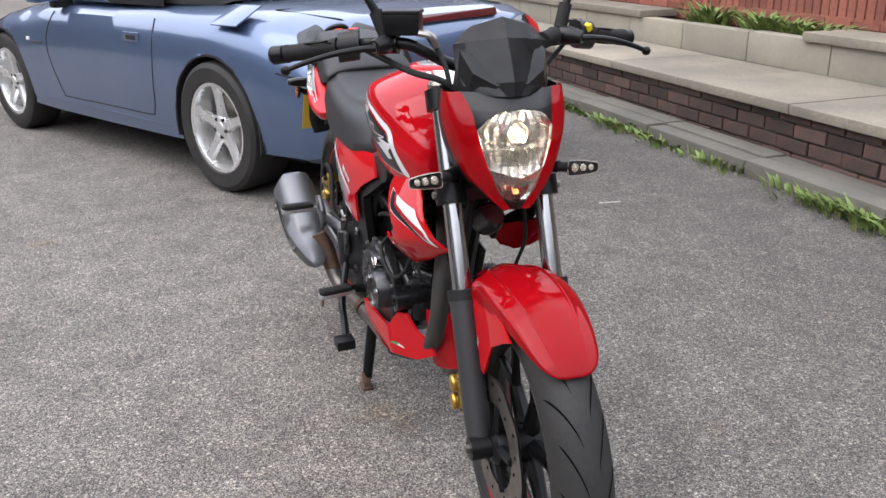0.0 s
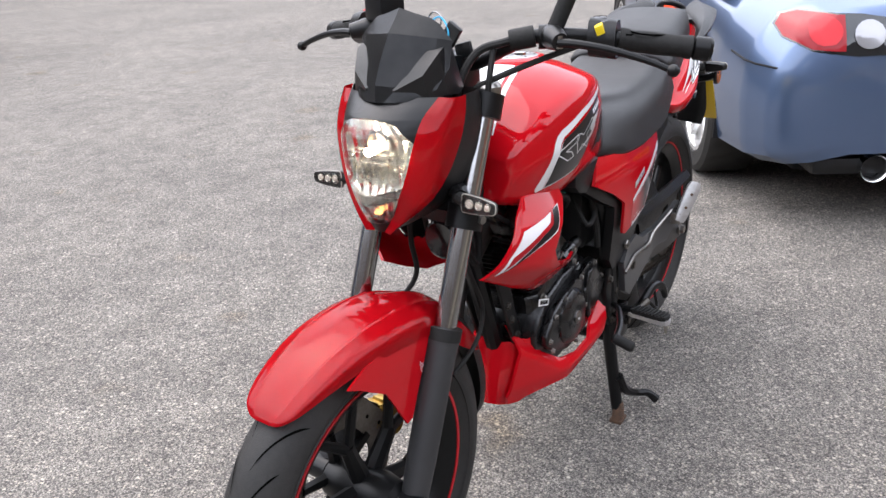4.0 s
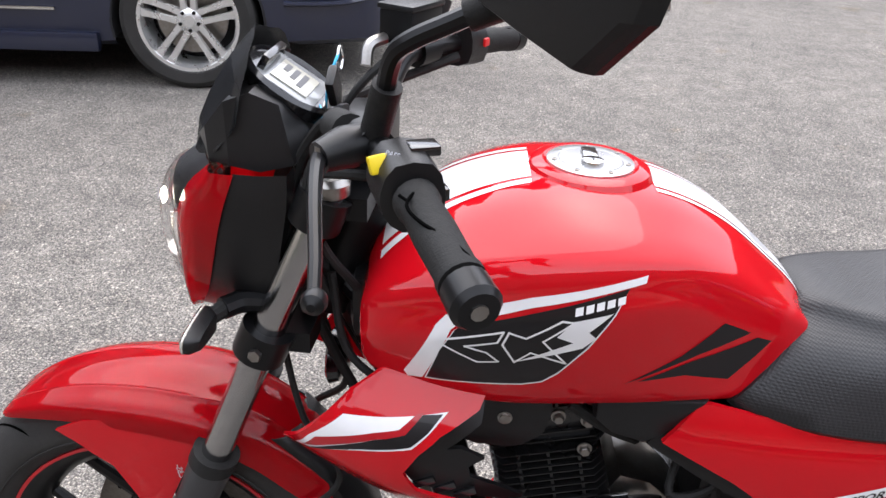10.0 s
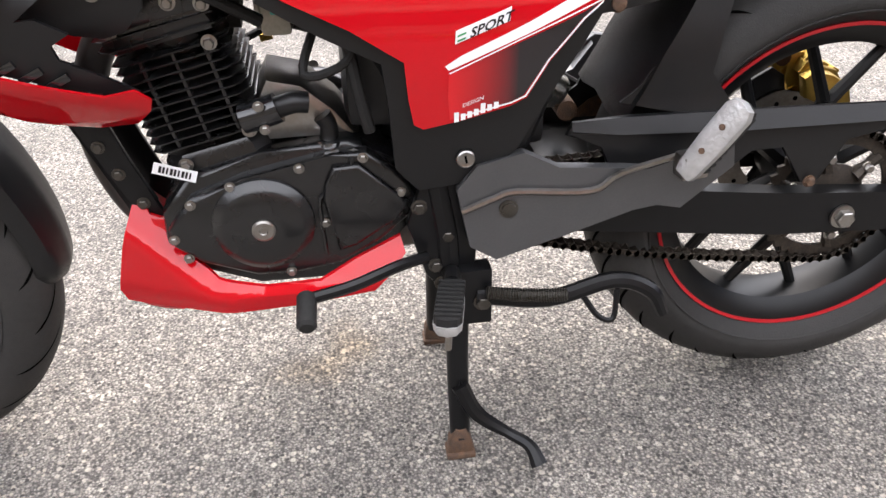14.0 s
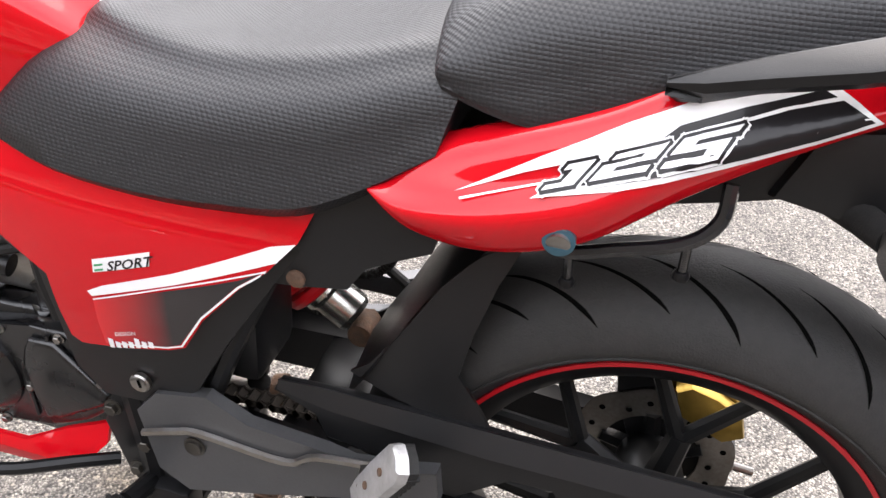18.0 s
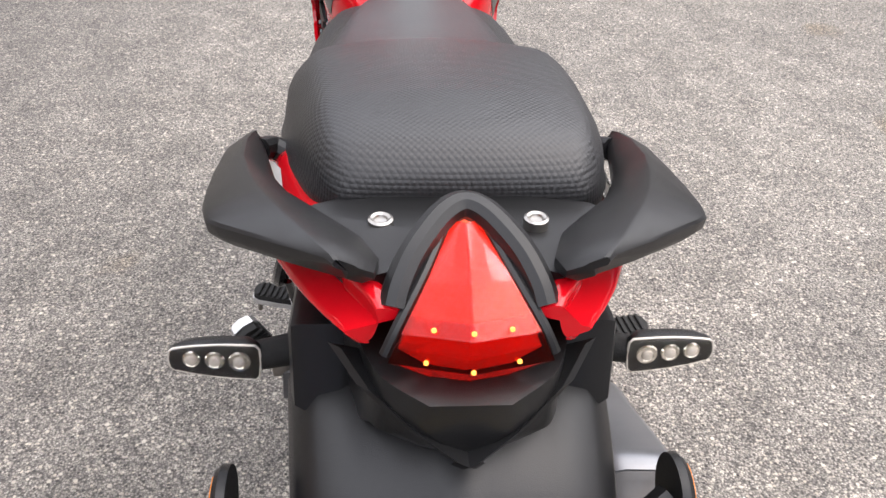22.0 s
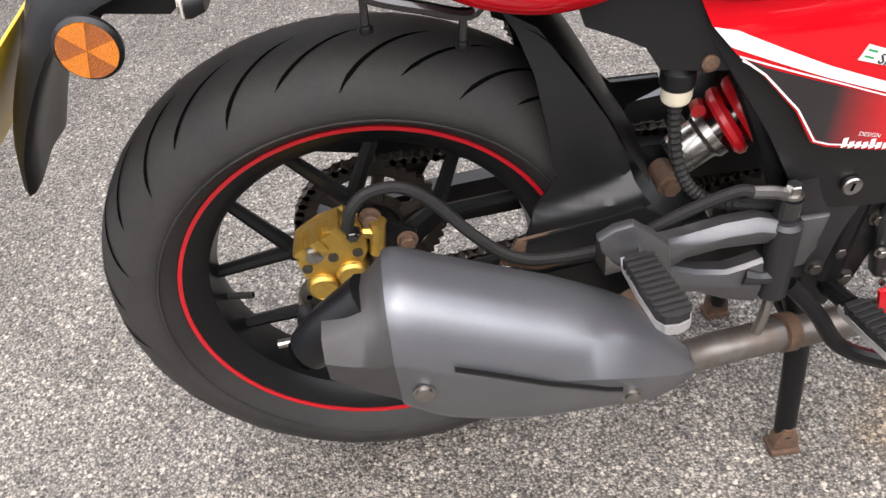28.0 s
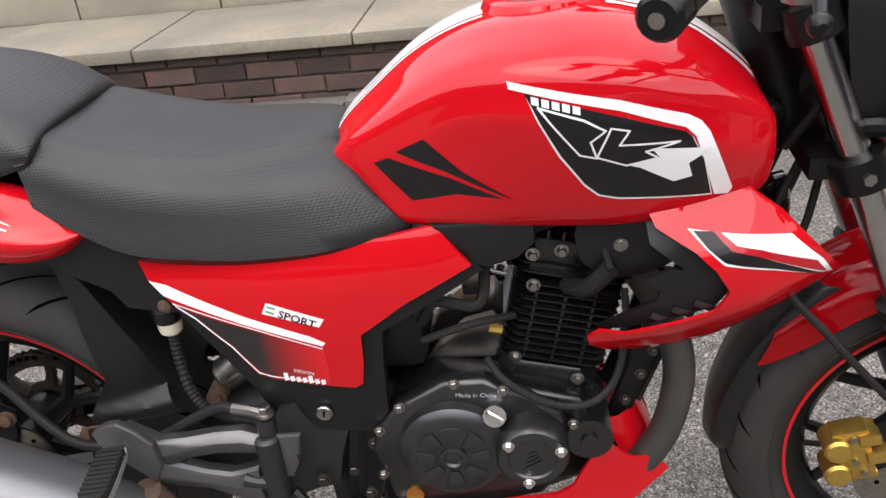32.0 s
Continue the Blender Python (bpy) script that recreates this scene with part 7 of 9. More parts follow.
CABLES = (((0.976, 0.118, 0.966), (1.0, 0.075, 0.95), (1.03, 0.06, 0.9), (1.04, 0.06, 0.83), (1.0, 0.05, 0.75)), ((0.955, -0.1, 0.985), (1.0, -0.08, 0.94), (1.03, -0.075, 0.88), (1.045, -0.07, 0.8), (1.06, -0.06, 0.72)),
          ((0.9, 0.2, 0.955), (0.965, 0.14, 0.93), (1.01, 0.08, 0.9), (1.02, 0.03, 0.86)), ((0.9, -0.2, 0.955), (0.99, -0.14, 0.925), (1.03, -0.09, 0.91), (1.035, -0.05, 0.87)),
          ((0.985, 0.095, 0.955), (1.01, 0.1, 0.9), (1.0, 0.085, 0.83), (0.97, 0.06, 0.77)), ((1.05, -0.03, 0.74), (1.03, -0.05, 0.64), (1.01, -0.06, 0.56), (1.06, -0.085, 0.5), (1.13, -0.095, 0.42)),
          ((1.03, 0.04, 0.74), (0.99, 0.03, 0.64), (0.95, 0.03, 0.58), (0.93, 0.02, 0.66)), ((1.02, -0.03, 0.7), (0.97, -0.05, 0.6), (0.95, -0.06, 0.66), (0.93, -0.06, 0.72)), ((1.0, 0.05, 0.78), (0.98, 0.07, 0.7), (0.93, 0.08, 0.66)),
          ((1.06, 0.05, 0.84), (1.03, 0.06, 0.78), (1.03, 0.04, 0.72)), ((1.06, -0.05, 0.84), (1.03, -0.06, 0.78), (1.0, -0.04, 0.72)))
for k, c in enumerate(CABLES):
    hpart("cable", tube(c, 0.0048 if k % 3 else 0.0062, 8), RUBBER)
hpart("wiring_loom", tube([(1.06, 0.02, 0.82), (1.03, 0.04, 0.79), (1.01, 0.0, 0.76), (1.03, -0.03, 0.8)], 0.014, 8), RUBBER)
hpart("horn", lathe([(0.012, 0.99), (0.03, 1.0), (0.034, 1.012), (0.03, 1.015), (0.008, 1.01)], (0, 0.0, 0.64), "x", 24), GLOSSB, "black horn")
part("tank_gap_fill", box(0.9, 0.985, -0.06, 0.06, 0.7, 0.78, 0.02), PLASTIC, bike)

# keys in the ignition
keym = HEAD @ pose(1.0, 0.0, 0.94)
key_set = part("key_bunch", box(-0.0012, 0.0012, -0.004, 0.004, -0.012, 0.028, 0.0005, m=keym), STEEL, bike, "steel key in the ignition")
part("key_fob", box(-0.005, 0.005, -0.013, 0.013, 0.02, 0.055, 0.004, m=keym @ pose(0, 0.008, 0.004, -35, 0, 0)), PLASTIC, key_set)
part("key_fob", box(-0.004, 0.004, -0.012, 0.012, 0.01, 0.04, 0.004, m=keym @ pose(-0.012, 0.02, 0.004, -75, 0, 0)), PLASTIC, key_set)
part("key_ring", tube([keym @ Vector((0.0, 0.012 * math.cos(a), 0.055 + 0.012 * math.sin(a))) for a in (i * 0.4487 for i in range(15))], 0.0012, 6, 1), CHROME, key_set)
part("loose_key", box(-0.001, 0.001, -0.004, 0.004, -0.05, -0.005, 0.0005, m=keym @ pose(0.01, 0.03, 0.02, -30, 0, 0)), STEEL, key_set)
part("blue_tag", box(-0.001, 0.001, -0.007, 0.007, -0.06, -0.01, 0.0005, m=keym @ pose(0.014, 0.025, 0.02, -8, 0, 20)), BLUETAG, key_set, "blue plastic tag")
part("blue_cord", tube([keym @ Vector(p) for p in ((0.01, 0.022, 0.01), (0.005, 0.028, 0.04), (0, 0.01, 0.06), (0.006, -0.004, 0.05), (0.01, 0.012, 0.03))], 0.0015, 6), BLUETAG, key_set)

# indicators: front pair on the cowl, rear pair on the undertail
LAMP = mat("indicator_lamp", (0.62, 0.58, 0.52), 0.12, metal=0.35, grain=0.2, scale=600)
CLEARP = clear("indicator_lens", (1.0, 0.97, 0.93), 0.05, 1.2)


def indicator(root, out, face, s, name):
    """Slim indicator: body along out, lens towards face."""
    u, n = Vector(out).normalized(), Vector(face).normalized()
    v = n.cross(u).normalized()
    r = Vector(root)
    P = lambda a, b, c: r + u * a + v * b + n * c
    prof = [(0.0, 0.011), (0.008, 0.0135), (0.03, 0.0125), (0.05, 0.0095), (0.058, 0.006)]
    up = [P(a, b, 0.004) for a, b in prof]
    dn = [P(a, -b, 0.004) for a, b in reversed(prof)]
    face_ring = spline(up + dn, 2, True)
    back = [p - n * 0.012 + (r + u * 0.028 - p) * 0.25 for p in face_ring]
    body = link(name, loft([back, [p - n * 0.004 for p in face_ring], face_ring]), PLASTIC, bike, "slim black indicator with three lamps", 50)
    front = [p + n * 0.006 + (r + u * 0.028 - p) * 0.15 for p in face_ring]
    le = link("indicator_lens", loft([[p + n * 0.0005 for p in face_ring], [p + n * 0.004 + (r + u * 0.028 - p) * 0.04 for p in face_ring], front]), CLEARP, body, "clear indicator lens", 50)
    le.visible_shadow = False
    link("indicator_rim", tube([p + n * 0.0015 for p in face_ring] + [face_ring[0] + n * 0.0015], 0.0009, 6, 1), LAMP, body, "pale lens rim")
    for k, a in enumerate((0.013, 0.029, 0.044)):
        c = P(a, 0, 0.0046)
        q = n.to_track_quat("Z", "Y").to_matrix().to_4x4()
        bm = lathe([(0.0075 - k * 0.0008, 0), (0.0068 - k * 0.0008, 0.0016), (0.005, 0.0016), (0.005, 0.0008)], (0, 0, 0), "z", 18)
        bmesh.ops.transform(bm, matrix=Matrix.Translation(c) @ q, verts=bm.verts)
        link("indicator_cup", bm, MIRROR, body)
        bm = lathe([(0.0042, 0.0009), (0.0036, 0.0026), (0.0015, 0.0034)], (0, 0, 0), "z", 14)
        bmesh.ops.transform(bm, matrix=Matrix.Translation(c) @ q, verts=bm.verts)
        link("indicator_bulb", bm, LAMP, body, "unlit clear lamp")


for s in (1, -1):
    indicator(HEAD @ Vector((1.108, s * 0.118, 0.755)), HEAD.to_3x3() @ Vector((0.02, s * 1, -0.03)), HEAD.to_3x3() @ Vector((1, 0, 0.08)), s, "front_indicator")
    part("indicator_mount", tube([(-0.09, s * 0.075, 0.744), (-0.102, s * 0.1, 0.744), (-0.112, s * 0.126, 0.746)], [0.015, 0.0115, 0.01], 12), RUBBER, bike)
    indicator(Vector((-0.114, s * 0.124, 0.746)), Vector((0.03, s, 0.06)), Vector((-1, 0, 0.1)), s, "rear_indicator")
    part("undertail_wing", slab([(-0.06, 0.8), (-0.16, 0.815), (-0.175, 0.76), (-0.1, 0.735), (-0.04, 0.745)], s * 0.06, s * 0.098, 0.008), PLASTIC, bike)


# ---- stickers laid on the painted panels ----
DECALG = mat("grey_decal", (0.32, 0.33, 0.36), 0.35)


def lay_on(bm, tree, axis, s, lift, step=0.007):
    """Refines a flat outline drawn in (x, z) or (x, y) and lays it on a surface."""
    bmesh.ops.triangulate(bm, faces=bm.faces[:])
    for _ in range(5):
        es = [e for e in bm.edges if e.calc_length() > step]
        if not es:
            break
        bmesh.ops.subdivide_edges(bm, edges=es, cuts=1)
        bmesh.ops.triangulate(bm, faces=[q for q in bm.faces if len(q.verts) > 3])
    for v in bm.verts:
        if axis == "y":
            o, d = Vector((v.co.x, s * 0.5, v.co.z)), Vector((0, -s, 0))
        elif axis == "x":
            o, d = Vector((-3, v.co.x, v.co.z)), Vector((1, 0, 0))
        else:
            o, d = Vector((v.co.x, v.co.y, 1.5)), Vector((0, 0, -1))
        h = tree.ray_cast(o, d)
        if h[0] is None:
            h = tree.find_nearest(Vector((v.co.x, s * 0.16 if axis == "y" else v.co.y, v.co.z if axis == "y" else 0.85)))
        n = h[1] if h[1].dot(d) < 0 else -h[1]
        v.co = h[0] + n * lift
    return bm


def decal(name, outline, tree, s, material, parent, lift=0.0008, axis="y", label=""):
    bm = net(outline, 0.006, "xz" if axis == "y" else "xy")
    return link(name, lay_on(bm, tree, axis, s, lift), material, parent, label, 80)


def stroke(name, pts, w, tree, s, material, parent, lift=0.0016, closed=False, axis="y"):
    """A line of width w along pts."""
    bm = bmesh.new()
    n = len(pts)
    for i in range(n if closed else n - 1):
        a, b = Vector(pts[i]), Vector(pts[(i + 1) % n])
        d = (b - a).normalized() * w * 0.5
        q = Vector((-d.y, d.x))
        c = [a - d * 0.7 + q, b + d * 0.7 + q, b + d * 0.7 - q, a - d * 0.7 - q]
        bm.faces.new([bm.verts.new((v.x, 0, v.y) if axis == "y" else (v.x, v.y, 0)) for v in c])
    return link(name, lay_on(bm, tree, axis, s, lift), material, parent, "", 80)


def words(name, text, at, along, up, tree, s, material, parent, lift=0.0016, axis="y", fat=0.0):
    """Lettering: at is its lower start, along and up span one letter height in the drawing plane."""
    cu = bpy.data.curves.new("letters", "FONT")
    cu.body, cu.size, cu.offset, cu.resolution_u = text, 1.0, fat, 2
    ob = bpy.data.objects.new("letters", cu)
    me = bpy.data.meshes.new_from_object(ob)
    bm = bmesh.new()
    bm.from_mesh(me)
    bpy.data.objects.remove(ob)
    bpy.data.curves.remove(cu)
    bpy.data.meshes.remove(me)
    for v in bm.verts:
        x, z = at[0] + along[0] * v.co.x + up[0] * v.co.y, at[1] + along[1] * v.co.x + up[1] * v.co.y
        v.co = (x, 0, z) if axis == "y" else (x, z, 0)
    return link(name, lay_on(bm, tree, axis, s, lift, 0.012), material, parent, "", 80)


for s in (1, -1):
    T = tank_tree
    decal("white_band", [(0.7, 0.85), (0.804, 0.828), (0.868, 0.807), (0.881, 0.799), (0.89, 0.787), (0.92, 0.717), (0.916, 0.71), (0.901, 0.713), (0.876, 0.785), (0.866, 0.795), (0.804, 0.818), (0.701, 0.843)], T, s, WHITE, tank, label="white band sticker on the tank side")
    decal("field_outline", [(0.866, 0.791), (0.804, 0.811), (0.716, 0.838), (0.726, 0.814), (0.746, 0.774), (0.756, 0.76), (0.77, 0.739), (0.784, 0.7255), (0.803, 0.7205), (0.899, 0.713), (0.886, 0.76), (0.873, 0.785)], T, s, WHITE, tank, 0.0006)
    decal("black_field", [(0.8655, 0.7915), (0.804, 0.8125), (0.7155, 0.839), (0.7275, 0.815), (0.748, 0.7755), (0.757, 0.7625), (0.771, 0.7415), (0.785, 0.728), (0.8035, 0.723), (0.897, 0.7155), (0.885, 0.76), (0.872, 0.7855)], T, s, BLACKD, tank, 0.0011, label="black tank sticker with angular white outlines")
    decal("rear_flash", [(0.702, 0.72), (0.65, 0.754), (0.612, 0.79), (0.58, 0.774), (0.63, 0.755)], T, s, BLACKD, tank, label="black flash sticker")
    decal("rear_flash", [(0.688, 0.723), (0.635, 0.747), (0.571, 0.767), (0.554, 0.76), (0.592, 0.718), (0.64, 0.728)], T, s, BLACKD, tank, label="black flash sticker")
    # angular emblem: open outlines and one solid white bolt
    ends = (1, 0.0) if s > 0 else (-1, 1.62)
    fx = lambda x: x * ends[0] + ends[1]
    tilt = (lambda x, z: z) if s > 0 else (lambda x, z: z - 0.32 * (x - 0.81))
    shape = lambda pts: [(fx(x), tilt(fx(x), z) if s < 0 else z) for x, z in pts]
    if s > 0:
        stroke("emblem_line", [(0.889, 0.772), (0.827, 0.792), (0.832, 0.779), (0.862, 0.77), (0.841, 0.765), (0.829, 0.754), (0.849, 0.751), (0.881, 0.767)], 0.002, T, s, WHITE, tank, closed=True)
        stroke("emblem_line", [(0.822, 0.792), (0.827, 0.777), (0.814, 0.755), (0.8, 0.769), (0.765, 0.755), (0.79, 0.784), (0.764, 0.807), (0.775, 0.808), (0.806, 0.787)], 0.002, T, s, WHITE, tank, closed=True)
        decal("emblem_bolt", [(0.765, 0.808), (0.729, 0.816), (0.749, 0.796), (0.741, 0.788), (0.752, 0.776), (0.815, 0.755), (0.762, 0.783), (0.778, 0.79)], T, s, WHITE, tank, 0.0016, label="solid white angular emblem")
        bars, tip = [(0.764 - 0.0095 * k, 0.813 + 0.0024 * k) for k in range(5)], 0.0075
    else:
        stroke("emblem_line", [(0.728, 0.825), (0.766, 0.776), (0.782, 0.772), (0.776, 0.79), (0.79, 0.801), (0.77, 0.812)], 0.002, T, s, WHITE, tank, closed=True)
        stroke("emblem_line", [(0.782, 0.773), (0.795, 0.803), (0.812, 0.799), (0.803, 0.785), (0.86, 0.783), (0.828, 0.776), (0.84, 0.768), (0.81, 0.762)], 0.002, T, s, WHITE, tank, closed=True)
        decal("emblem_bolt", [(0.809, 0.763), (0.842, 0.768), (0.833, 0.779), (0.893, 0.772), (0.87, 0.758), (0.875, 0.742), (0.857, 0.738), (0.824, 0.758)], T, s, WHITE, tank, 0.0016, label="solid white angular emblem")
        bars, tip = [(0.722 + 0.0095 * k, 0.8285 - 0.0024 * k) for k in range(5)], 0.0075
    for x, z in bars:
        e = -0.007 * s
        decal("brand_bar", [(x, z), (x + e, z + 0.002 * (1 if s > 0 else -1)), (x + e, z + 0.002 * (1 if s > 0 else -1) + tip), (x, z + tip)], T, s, WHITE, tank, 0.0016)
    # shroud
    Q = side_tree["shroud", s]
    decal("shroud_sticker", [(1.036, 0.604), (1.018, 0.629), (0.98, 0.665), (0.873, 0.6825), (0.89, 0.664), (0.908, 0.6465), (0.96, 0.632)], Q, s, WHITE, shrouds[s], 0.0007, label="white and black flash sticker")
    decal("shroud_sticker_red", [(1.026, 0.61), (1.01, 0.63), (0.948, 0.656), (0.921, 0.664), (0.904, 0.679), (0.897, 0.68), (0.914, 0.66), (0.945, 0.65)], Q, s, DARKRED, shrouds[s], 0.0011)
    decal("shroud_sticker_dark", [(1.029, 0.606), (0.99, 0.627), (0.945, 0.65), (0.915, 0.66), (0.898, 0.6785), (0.878, 0.6805), (0.892, 0.664), (0.909, 0.649), (0.96, 0.634)], Q, s, BLACKD, shrouds[s], 0.0014)
    # side panel
    Q = side_tree["side", s]
    decal("side_stripe", [(0.287, 0.651), (0.308, 0.646), (0.391, 0.605), (0.46, 0.575), (0.477, 0.5645), (0.473, 0.56), (0.389, 0.5945), (0.302, 0.633)], Q, s, WHITE, sides[s], label="white stripe sticker")
    stroke("side_stripe_line", [(0.31, 0.624), (0.34, 0.612), (0.4, 0.588), (0.472, 0.557)], 0.0014, Q, s, WHITE, sides[s], 0.0012)
    decal("fade_field", [(0.314, 0.622), (0.334, 0.611), (0.4, 0.585), (0.473, 0.5555), (0.474, 0.53), (0.472, 0.504), (0.408, 0.52), (0.394, 0.527), (0.37, 0.565), (0.336, 0.604)], Q, s, FADE, sides[s], 0.0007, label="black sticker fading into the red")
    stroke("side_lower_line", [(0.313, 0.621), (0.334, 0.6045), (0.369, 0.565), (0.392, 0.5265), (0.407, 0.52), (0.46, 0.508)], 0.0018, Q, s, WHITE, sides[s], 0.0014)
    if s > 0:
        o, al, up = (0.452, 0.5925), (-0.0145, 0.0054), (-0.0035, 0.0145)
        lab = [(0.4665, 0.587), (0.4655, 0.6005), (0.4095, 0.6215), (0.411, 0.6075)]
        dg, da, du = (0.459, 0.518), (-0.0065, 0.0024), (-0.0005, 0.0065)
        bars = [(0.4675 - 0.007 * k, 0.501 + 0.0022 * k) for k in range(7)]
        mark = [[(0.464, 0.596), (0.455, 0.5993), (0.4553, 0.5973), (0.464, 0.594)], [(0.4643, 0.591), (0.4553, 0.5943), (0.4556, 0.5923), (0.4643, 0.589)]]
    else:
        o, al, up = (0.429, 0.603), (0.0132, -0.0058), (0.005, 0.0125)
        lab = [(0.412, 0.608), (0.419, 0.6215), (0.4805, 0.596), (0.4735, 0.586)]
        dg, da, du = (0.433, 0.526), (0.0065, -0.002), (0.001, 0.0065)
        bars = [(0.42 + 0.007 * k, 0.513 - 0.0016 * k) for k in range(7)]
        mark = [[(0.4195, 0.6175), (0.4285, 0.614), (0.428, 0.612), (0.419, 0.6155)], [(0.417, 0.612), (0.426, 0.6085), (0.4255, 0.6065), (0.4165, 0.61)]]
    decal("sport_label", lab, Q, s, WHITE, sides[s], 0.0009, label="white label with black lettering")
    words("sport_lettering", "SPORT", o, al, up, Q, s, BLACKD, sides[s], 0.0014, fat=0.02)
    for m in mark:
        decal("green_mark", m, Q, s, GREEN, sides[s], 0.0014)
    words("design_lettering", "DESIGN", dg, da, du, Q, s, WHITE, sides[s], 0.0016)
    for k, (x, z) in enumerate(bars):
        h = 0.012 if k in (0, 4) else 0.008
        decal("brand_bar", [(x, z), (x - 0.005 * s, z + 0.001), (x - 0.005 * s, z + h), (x, z + h)], Q, s, WHITE, sides[s], 0.0016)
    # tail panel
    Q = side_tree["tail", s]
    decal("tail_sticker", [(-0.084, 0.819), (-0.05, 0.834), (-0.012, 0.83), (0.01, 0.822), (0.06, 0.797), (0.11, 0.768), (0.163, 0.734), (0.12, 0.756), (0.095, 0.7665), (0.08, 0.769), (0.1, 0.7525), (0.112, 0.743), (0.06, 0.759), (0.0, 0.781), (-0.05, 0.802)], Q, s, WHITE, tails[s], 0.0016, label="white and black model sticker")
    decal("tail_sticker_dark", [(-0.078, 0.8195), (-0.047, 0.8295), (-0.005, 0.815), (0.03, 0.8), (0.04, 0.79), (0.035, 0.783), (0.09, 0.7545), (0.06, 0.7625), (0.0, 0.785), (-0.05, 0.806)], Q, s, BLACKD, tails[s], 0.0022)
    stroke("tail_sticker_line", [(-0.06, 0.8265), (-0.03, 0.8175), (0.0, 0.805)], 0.0018, Q, s, WHITE, tails[s], 0.0028)
    stroke("tail_sticker_line", [(0.158, 0.731), (0.13, 0.743), (0.105, 0.753)], 0.0012, Q, s, WHITE, tails[s], 0.0028)
    # slanted block figures with a dark and a white outline
    at, al, up = ((0.106, 0.748), (-0.0325, 0.0128), (-0.0105, 0.0175)) if s > 0 else ((-0.002, 0.7935), (0.0326, -0.0132), (0.015, 0.0095))
    FIGURES = ([(0.02, 0), (0.62, 0), (0.62, 1), (0.12, 1), (0.12, 0.76), (0.3, 0.76), (0.3, 0.2), (0.02, 0.2)],
               [(0.9, 0), (1.9, 0), (1.9, 0.22), (1.22, 0.22), (1.22, 0.42), (1.9, 0.42), (1.9, 1), (0.98, 1), (0.98, 0.78), (1.58, 0.78), (1.58, 0.62), (0.9, 0.62)],
               [(2.15, 0), (3.1, 0), (3.1, 0.62), (2.48, 0.62), (2.48, 0.78), (3.15, 0.78), (3.15, 1), (2.15, 1), (2.15, 0.42), (2.78, 0.42), (2.78, 0.22), (2.15, 0.22)])
    for fig in FIGURES:
        pts = [(at[0] + al[0] * u + up[0] * v, at[1] + al[1] * u + up[1] * v) for u, v in fig]
        stroke("number_edge", pts, 0.0066, Q, s, WHITE, tails[s], 0.003, True)
        stroke("number_outline", pts, 0.0042, Q, s, BLACKD, tails[s], 0.0036, True)
        decal("model_number", pts, Q, s, WHITE, tails[s], 0.0041)
    words("brake_lettering", "-CBS-", HM(1.187, 0.49), (0.0022, 0.0105) if s > 0 else (-0.0022, -0.0105), (-0.011, 0.002) if s > 0 else (0.011, -0.002), flap_tree[s], s, mat("pale_decal", (0.5, 0.45, 0.45), 0.4), flaps[s], 0.001, fat=0.015)

# stripes over the tank top
for x0, x1, w0, w1 in ((0.498, 0.678, 0.021, 0.03), (0.804, 0.95, 0.036, 0.05)):
    for lo, hi, m in ((-1.0, 1.0, WHITE), (1.16, 1.38, WHITE), (-1.38, -1.16, WHITE)):
        n = 8
        xs = [x0 + (x1 - x0) * k / n for k in range(n + 1)]
        ws = [w0 + (w1 - w0) * k / n for k in range(n + 1)]
        decal("tank_stripe", [(x, w * lo) for x, w in zip(xs, ws)] + [(x, w * hi) for x, w in reversed(list(zip(xs, ws)))], tank_tree, 1, m, tank, 0.0008, "z", "white centre stripe")
ring = lambda cx, cy, r, k=1.0, n=20: [(cx + r * k * math.cos(6.2832 * i / n), cy + r * math.sin(6.2832 * i / n)) for i in range(n)]
stroke("tank_badge", ring(0.549, -0.001, 0.0125, 0.8), 0.0026, tank_tree, 1, DECALG, tank, 0.0014, True, "z")
for x, w in ((0.556, 0.004), (0.549, 0.009), (0.543, 0.004)):
    decal("badge_bar", [(x - 0.0014, -w), (x + 0.0014, -w), (x + 0.0014, w - 0.002), (x - 0.0014, w - 0.002)], tank_tree, 1, DECALG, tank, 0.0014, "z")
words("badge_lettering", "DESIGN", (0.53, 0.012), (0, -0.0062), (0.0045, 0), tank_tree, 1, DECALG, tank, 0.0014, "z")

# fuel cap
cap_m = pose(0.741, 0, 0.8955, 0, -1, 0)
fit = lambda bm: (bmesh.ops.transform(bm, matrix=cap_m, verts=bm.verts), bm)[1]
part("cap_surround", fit(lathe([(0.068, -0.008), (0.062, 0.0035), (0.056, 0.0065), (0.05, 0.007), (0.047, 0.005)], (0, 0, 0), "z", 48)), RED, tank, "raised red ring round the fuel cap")
fuel_cap = part("fuel_cap", fit(lathe([(0.0455, 0.002), (0.0455, 0.0075), (0.043, 0.0085), (0.034, 0.0085), (0.033, 0.0075), (0.0325, 0.0085), (0.01, 0.0095), (0.0005, 0.0095)], (0, 0, 0), "z", 48)), mat("cap_alloy", (0.5, 0.5, 0.5), 0.28, metal=0.9, grain=0.15, scale=400, stain=0.3, sscale=30), tank, "polished round fuel cap")
for k in range(7):
    a = k * 0.8976 + 0.2
    part("cap_screw", fit(lathe([(0.0026, 0.008), (0.0026, 0.0095), (0.0014, 0.0098), (0.0012, 0.0088), (0.0002, 0.0088)], (0.039 * math.cos(a), 0.039 * math.sin(a), 0), "z", 12)), STEEL, fuel_cap)
